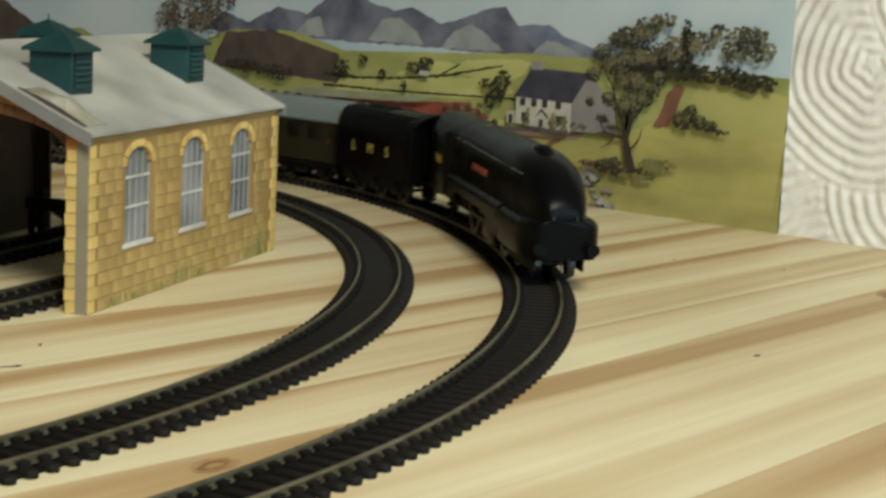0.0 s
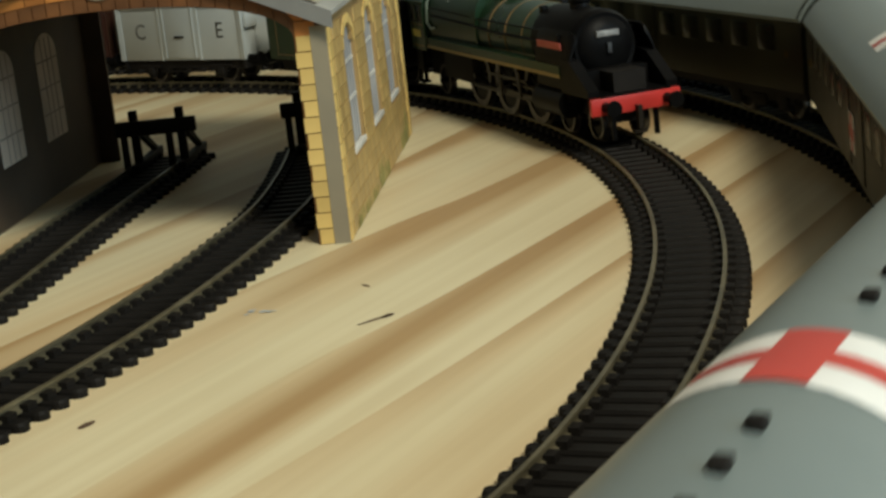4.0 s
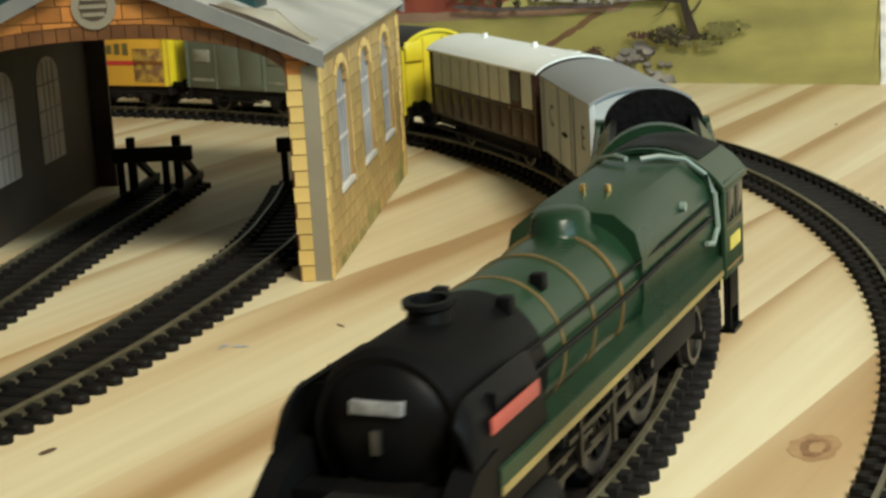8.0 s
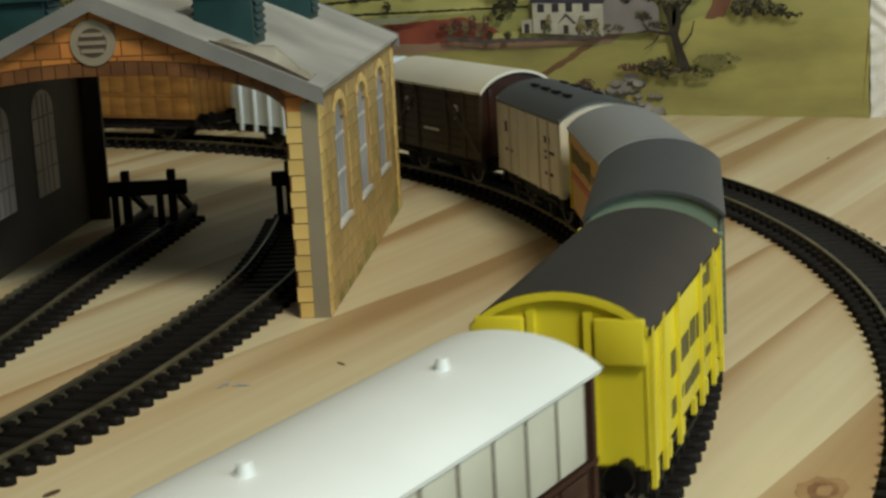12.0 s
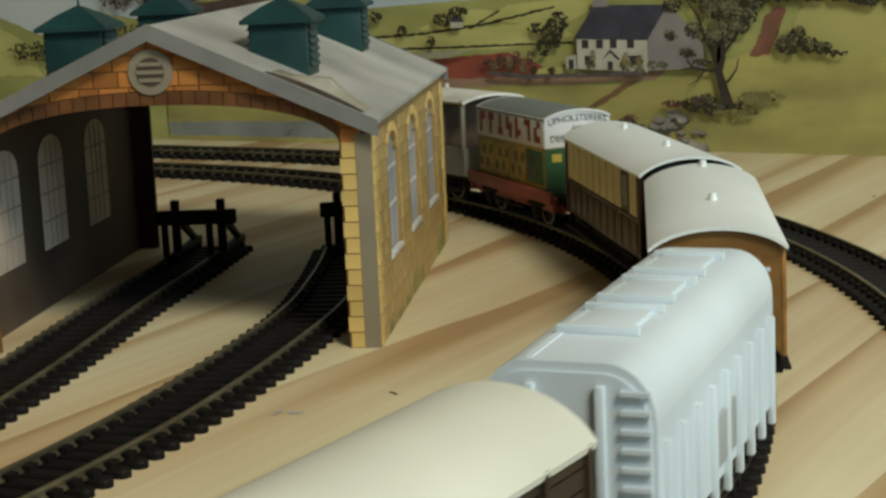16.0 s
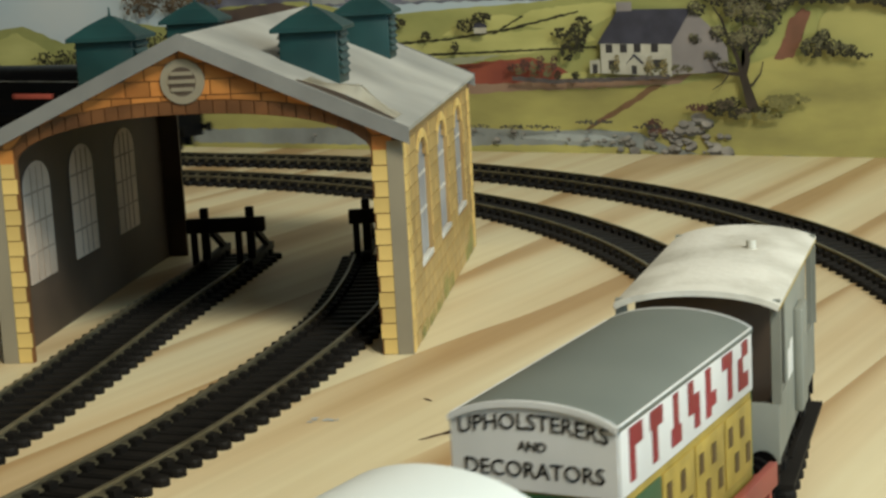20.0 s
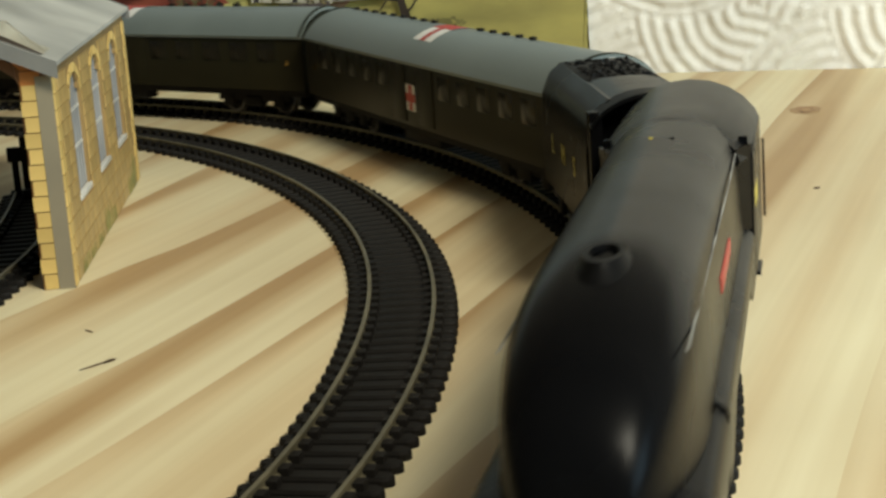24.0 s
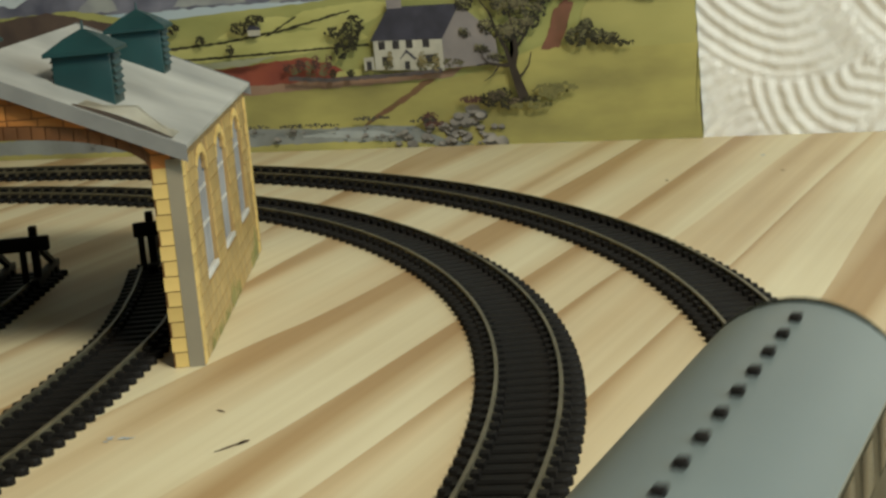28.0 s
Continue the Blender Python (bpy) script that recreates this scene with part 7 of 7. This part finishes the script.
def white_hopper(front):
    L = 102
    t = vehicle("hopper_wagon", "plain white plastic covered hopper wagon with ribbed sides", "hopper wagon", 0, front, L, 60, "goods wagons")
    hw = 15.2
    chassis(t, 0, L, 54)
    h = L / 2
    pr = [(hw, 11), (hw, 35.0)]
    for a in np.linspace(0, math.pi / 2, 8):
        pr.append((hw - 8.5 + 8.5 * math.cos(a), 35.0 + 9.6 * math.sin(a)))
    prof = pr + [(-y, z) for y, z in reversed(pr)]
    part("body", extrude_x(prof, -h, h), white_plastic, t, "smooth white hopper body")
    pe = [(y * 0.94, 12 + (z - 12) * 0.95) for y, z in prof]
    for sgn in (-1, 1):
        part("end_recess", extrude_x(pe, sgn * (h - 0.2), sgn * (h + 0.5)), white_plastic, t)
        for y in (-6, 6):
            part("end_rib", cubes((h if sgn > 0 else -h - 1.6, h + 1.6 if sgn > 0 else -h, y - 0.8, y + 0.8, 12, 41), bevel=0.2), white_plastic, t)
        for k in range(9):
            part("ladder_rung", cubes((h + 0.4 if sgn > 0 else -h - 1.6, h + 1.6 if sgn > 0 else -h - 0.4, 9.5, 14.5, 14 + k * 3.2, 14.8 + k * 3.2)), white_plastic, t, smooth=False)
    for sgn in (-1, 1):
        for i in range(9):
            x = -h + 5 + i * (L - 10) / 8
            part("side_rib", cubes((x - 0.9, x + 0.9, *((hw - 0.3, hw + 1.3) if sgn > 0 else (-hw - 1.3, -hw + 0.3)), 7.5, 31), bevel=0.3), white_plastic, t)
        part("chute_door", cubes((-8, 8, *((hw, hw + 0.8) if sgn > 0 else (-hw - 0.8, -hw)), 14, 24), bevel=0.4), grey_van, t, "small grey discharge door")
    for x in (-30, -4, 22):
        hatch = part("roof_hatch", cubes((x - 9, x + 9, -5.5, 5.5, 44.0, 45.4), bevel=0.4), white_plastic, t)
        for e in (-9, 9):
            part("hatch_bar", cubes((x + e - 0.7, x + e + 0.7, -7.5, 7.5, 44.6, 46.2), bevel=0.2), white_plastic, hatch)
    part("roof_walk", cubes((-h + 2, h - 2, -7.4, -6.2, 43.8, 44.8)), white_plastic, t, smooth=False)


def furniture_van(front):
    L = 82
    t = vehicle("furniture_container_wagon", "grey-roofed furniture container lettered in white on a flat wagon", "container wagon", 0, front, L, 46, "goods wagons")
    chassis(t, 0, L, 46, beams=brick_red)
    hw, ev, cr, h = 13.8, 42.8, 45.8, 33.0
    for sgn in (-1, 1):
        part("flat_side", cubes((-41, 41, *((14.6, 16.2) if sgn > 0 else (-16.2, -14.6)), 11, 15.5), bevel=0.2), brick_red, t, "dull red wagon side")
    part("container", cubes((-h, h, -hw, hw, 13, ev), bevel=0.3), ochre, t, "ochre furniture container")
    part("roof", extrude_x(arc_roof(hw + 0.5, ev - 0.2, cr, 1.0, 16), -h - 0.4, h + 0.4), green_grey, t, "green-grey container roof")
    for sgn in (-1, 1):
        yy = (hw, hw + 0.35) if sgn > 0 else (-hw - 0.35, -hw)
        sign = part("sign_board", cubes((-h, h, *yy, 31.5, ev + 0.2), bevel=0.08), sign_white, t, "white signboard with dark red lettering")
        # seven shop letters drawn as plain shapes
        strokes = (((0, 1.4, 0, 7), (1.4, 3.6, 4.4, 7)), ((0, 3.6, 4.6, 7), (0.6, 2.0, 0, 4.6)), ((0.4, 3.4, 0, 2.4), (1.2, 2.6, 2.4, 7)), ((0, 3.6, 2.4, 4.8), (0, 1.6, 4.8, 7), (2.0, 3.6, 0, 2.4)),
                   ((0, 1.6, 0, 7), (1.6, 3.4, 1.2, 3.2)), ((0, 3.6, 5, 7), (2.0, 3.4, 0, 5)), ((0, 3.6, 0, 2.2), (0, 1.6, 2.2, 4.8), (1.6, 3.6, 4.8, 7)))
        for k, st in enumerate(strokes):
            x = (-29.5 + k * 9.0) * (-sgn)
            yb = (hw + 0.35, hw + 0.6) if sgn > 0 else (-hw - 0.6, -hw - 0.35)
            sh = cubes(*[(min(x - sgn * 1.5 * a, x - sgn * 1.5 * b), max(x - sgn * 1.5 * a, x - sgn * 1.5 * b), *yb, 33.2 + c * 1.2, 33.2 + d * 1.2) for a, b, c, d in st])
            part("letter_shape", sh, wine_red, sign, smooth=False)
        rg = random.Random(5)
        for k in range(4):
            a = -32 + k * 16
            p_ = part("painted_panel", cubes((a, a + 15, *yy, 17, 30), bevel=0.1), ochre if k != 3 else bottle_green, t)
            bars(t, [(a + 1.6 + j * 3.3, a + 3.8 + j * 3.3, 19 + 5.5 * (j % 2), 22.5 + 5.5 * (j % 2)) for j in range(4)], sgn * (hw + 0.36), mat("panel_brown", (0.10, 0.06, 0.02), (0.06, 0.04, 0.015), 90, 0.5), "lettering_bar")
    arc = [(y, z) for y, z in arc_roof(hw, ev, cr - 0.2, 1, 16)[:16]]
    for sgn in (-1, 1):
        endp = [(-hw, 31.5), (hw, 31.5)] + list(reversed(arc))
        x0, x1 = (h, h + 0.4) if sgn > 0 else (-h - 0.4, -h)
        e_ = part("end_board", extrude_x(endp, x0, x1), sign_white, t, "pale end board")
        part("end_trim", extrude_x(arc_roof(hw + 0.3, ev, cr + 0.1, 1.0, 16), sgn * (h + 0.3), sgn * (h + 0.9)), sign_white, e_)
        for body, size, z in (("UPHOLSTERERS", 3.6, 42.4), ("AND", 2.2, 38.6), ("DECORATORS", 3.6, 34.8)):
            bm = text_mesh(body, size, 0.1)
            for v in bm.verts:
                v.co.y += -0.009 * v.co.x ** 2 if body == "UPHOLSTERERS" else 0
            bm.transform(Matrix(((0, 0, sgn, sgn * (h + 0.45)), (sgn, 0, 0, 0), (0, 1, 0, z), (0, 0, 0, 1))))
            part("lettering", bm, smoke_black, e_, smooth=False)
        part("end_lower", cubes((h if sgn > 0 else -h - 0.35, h + 0.35 if sgn > 0 else -h, -hw, hw, 13, 31)), bottle_green, t, smooth=False)
        bars_e = cubes(*[(h + 0.35 if sgn > 0 else -h - 0.5, h + 0.5 if sgn > 0 else -h - 0.35, y, y + 4, 26, 29) for y in (-11, -5.5, 1, 6.5)])
        part("lettering_bar", bars_e, bright_yellow, t, smooth=False)


def brake_van(front):
    L = 70
    t = vehicle("brake_van", "weathered grey brake van with stained white roof", "brake van", 0, front, L, 38, "goods wagons")
    hw, ev, cr, h = 15.1, 43.9, 46.5, 35
    chassis(t, 0, L, 38)
    for sgn in (-1, 1):
        y0, y1 = (hw - 1.2, hw) if sgn > 0 else (-hw, -hw + 1.2)
        part("side", cubes((-20, 20, y0, y1, 12, ev), bevel=0.15), brake_grey, t)
        for a, b in ((-35, -20), (20, 35)):
            part("veranda_side", cubes((a, b, y0, y1, 12, 24)), brake_grey, t, smooth=False)
        for x in (-34.2, 34.2):
            part("veranda_post", cubes((x - 0.8, x + 0.8, y0, y1, 24, ev)), brake_grey, t, smooth=False)
        part("lookout", cubes((-5, 5, *((hw, hw + 1.8) if sgn > 0 else (-hw - 1.8, -hw)), 14, 36), bevel=0.4), brake_grey, t, "side lookout duckets")
        bars(t, [(9, 13, 24, 31), (14, 17, 24, 30)], sgn * (hw + 0.02), white_paint)
        part("footboard", cubes((-31, 31, min(sgn * 14, sgn * 17.4), max(sgn * 14, sgn * 17.4), 5.5, 6.4)), underframe, t, smooth=False)
    for x in (-20, 19):
        part("cabin_end", extrude_x([(-15, 12), (15, 12)] + [(y * 0.93, z - 0.6) for y, z in reversed(arc_roof(16, ev, cr, 1, 16)[:16])], x, x + 1), dark_card, t)
    for sgn in (-1, 1):
        part("veranda_end", cubes((sgn * h - 0.6, sgn * h + 0.6, -15.4, 15.4, 12, 24), bevel=0.15), brake_grey, t)
        for y in (-15, 15):
            part("veranda_post", cubes((sgn * h - 0.6, sgn * h + 0.6, y - 0.9, y + 0.9, 24, ev + 0.5)), brake_grey, t, smooth=False)
    r_ = mat("stained_roof", (0.72, 0.71, 0.64), (0.40, 0.38, 0.31), 60, 0.55, bump=0.6, detail=9, spread=(0.25, 0.55))
    roof(t, L, hw, ev, cr, r_, 1.2, "chipped and stained white roof", 2.0)
    part("roof_edge", extrude_x(arc_roof(hw + 1.0, ev - 0.9, cr - 0.7, 0.5, 16), -h - 1.8, h + 1.8), ochre, t)
    part("chimney_pipe", cyl(bmesh.new(), (-8, 5, cr - 1.5), "z", 1.1, 3.2, 10), r_, t)
    part("floor", cubes((-35, 35, -15, 15, 11.4, 12.6)), underframe, t, smooth=False)


lettered_grey_van(307)
short_coach("brake_coach", "chocolate and cream four-wheeled coach with white roof", 405, 114, choc, cream_panel, "pale cream upper panel", choc, white_roof, 8, (-34, 18), gas=True)
yellow_cattle_van(544)
olive_box_van(637)
orange_ad_van(733)
cream_goods_van(828)
umber_goods_van(929)
white_hopper(1041)
short_coach("passenger_coach", "varnished teak four-wheeled coach with white roof", 1177, 109, teak, teak, "varnished teak panel", teak_end, white_roof, 3, (-50, 14))
short_coach("passenger_coach", "dark and cream four-wheeled coach with white roof", 1305, 108, choc, pale_cream, "cream yellow upper panel", smoke_black, white_roof, 8, (-30, 26))
furniture_van(1433)
brake_van(1522)

# ---- marks on the board ----
knot_wood = mat("knot_wood", (0.20, 0.105, 0.045), (0.38, 0.22, 0.10), 160, 0.6, spread=(0.35, 0.6))
knot_ring = mat("knot_ring", (0.42, 0.27, 0.13), (0.30, 0.18, 0.08), 120, 0.6)
paint_fleck = mat("paint_fleck", (0.55, 0.60, 0.62), (0.35, 0.38, 0.38), 300, 0.6)
soot = mat("soot", (0.07, 0.04, 0.025), (0.12, 0.07, 0.04), 200, 0.7)


def spot(name, x, y, rx, ry, turn, material, z=0.00012, seed=1, label=""):
    rg = random.Random(seed)
    bm = bmesh.new()
    n = 22
    vs = []
    for k in range(n):
        a = 2 * math.pi * k / n
        q = rg.uniform(0.85, 1.1)
        px, py = rx * q * math.cos(a), ry * q * math.sin(a)
        c, s = math.cos(radians(turn)), math.sin(radians(turn))
        vs.append(bm.verts.new((x + px * c - py * s, y + px * s + py * c, z)))
    bm.faces.new(vs)
    return part(name, bm, material, board, label, smooth=False, s=1.0)


for x, y, r in ((0.1742, -0.0958, 1.0), (0.172, 0.31, 1.3), (-0.25, -0.3, 1.0)):
    spot("knot", x, y, 0.0052 * r, 0.0085 * r, 8, knot_ring, 0.00010, 3, "brown wood knot")
    spot("knot", x, y, 0.0034 * r, 0.0060 * r, 8, knot_wood, 0.00016, 4, "dark heart of a knot")
    spot("knot", x + 0.0004, y - 0.0006, 0.0016 * r, 0.0034 * r, 8, knot_ring, 0.00022, 5)
for k, (x, y, rx, ry, tu) in enumerate(((0.049, -0.0714, 0.0006, 0.0060, -22), (0.0505, -0.068, 0.0011, 0.0022, -10), (0.030, -0.0432, 0.0005, 0.0022, 60), (0.1979, 0.1459, 0.0012, 0.002, 0), (0.0601, 0.3071, 0.0006, 0.002, 10), (0.1082, 0.3265, 0.0006, 0.0016, 60), (0.0244, -0.1512, 0.0012, 0.0026, 0))):
    spot("scuff", x, y, rx, ry, tu, soot, 0.00014, 10 + k, "dark scuff on the board")
for k in range(7):
    rg = random.Random(k)
    spot("paint_fleck", 0.0139 + rg.uniform(-0.004, 0.004), -0.0703 + rg.uniform(-0.0025, 0.0025), rg.uniform(0.0006, 0.0014), rg.uniform(0.0004, 0.0009), rg.uniform(0, 90), paint_fleck, 0.00014 + k * 0.00002, k, "pale paint fleck")
spot("paint_fleck", 0.0896, 0.3712, 0.0012, 0.0018, 20, paint_fleck, 0.00014, 9, "pale paint fleck")

# ---- running ----
INNER = ((0, 0.700), (3, 0.4255), (4.5, 0.289), (6.5, 0.130), (7, 0.0825), (8, -0.0335), (9, -0.1425), (10, -0.257), (11, -0.374), (12, -0.4995), (12.5, -0.563),
         (15, -0.926), (16, -1.0245), (17, -1.140), (18, -1.2555), (19, -1.360), (20, -1.452), (21, -1.545), (22.5, -1.694), (28, -2.24))
OUTER = ((0, 0.374), (1, 0.150), (2, -0.066), (3, -0.290), (4, -0.530), (4.5, -0.644), (21, 0.620 - lap(ROUT)), (22, 0.401 - lap(ROUT)), (22.5, 0.293 - lap(ROUT)), (25, -0.2915 - lap(ROUT)), (26, -0.5380 - lap(ROUT)),
         (27, -0.8040 - lap(ROUT)), (28, -1.0715 - lap(ROUT)))


def travel(line, t):
    """Place of the train's front on its line; speed changes are eased over half a second."""
    k = OUTER if line else INNER
    ts, ss = [a for a, _ in k], [b for _, b in k]
    ts, ss = [-1] + ts + [29], [2 * ss[0] - np.interp(ts[0] + 1, ts, ss)] + ss + [2 * ss[-1] - np.interp(ts[-1] - 1, ts, ss)]
    return float(np.mean([np.interp(t + u, ts, ss) for u in np.linspace(-0.5, 0.5, 9)]))


def place(line, s, pivots):
    """Pose of a vehicle whose middle is at s: its two pivots stay on the rails."""
    r = ROUT if line else RIN
    ax, ay = lane(s - pivots / 2, r)
    bx, by = lane(s + pivots / 2, r)
    return pose((ax + bx) / 2, (ay + by) / 2, RAIL, 0, 0, math.degrees(math.atan2(ay - by, ax - bx)))


def motions():
    where = [[travel(line, f / 30) for f in range(0, 842)] for line in (0, 1)]
    for t, line, back, pivots in VEHICLES:
        walk(t, [(f / 30, place(line, where[line][f] + back, pivots)) for f in range(0, 841, 6)])
    for ax, line, r, (x, y, z) in WHEELSETS:
        step = 1 if line and r < 10 else 2
        walk(ax, [(f / 30, pose(x * MM, y * MM, z * MM) @ Matrix.Rotation((where[line][0] - where[line][f]) / (r * MM), 4, "Y")) for f in range(0, 841, step)])


motions()
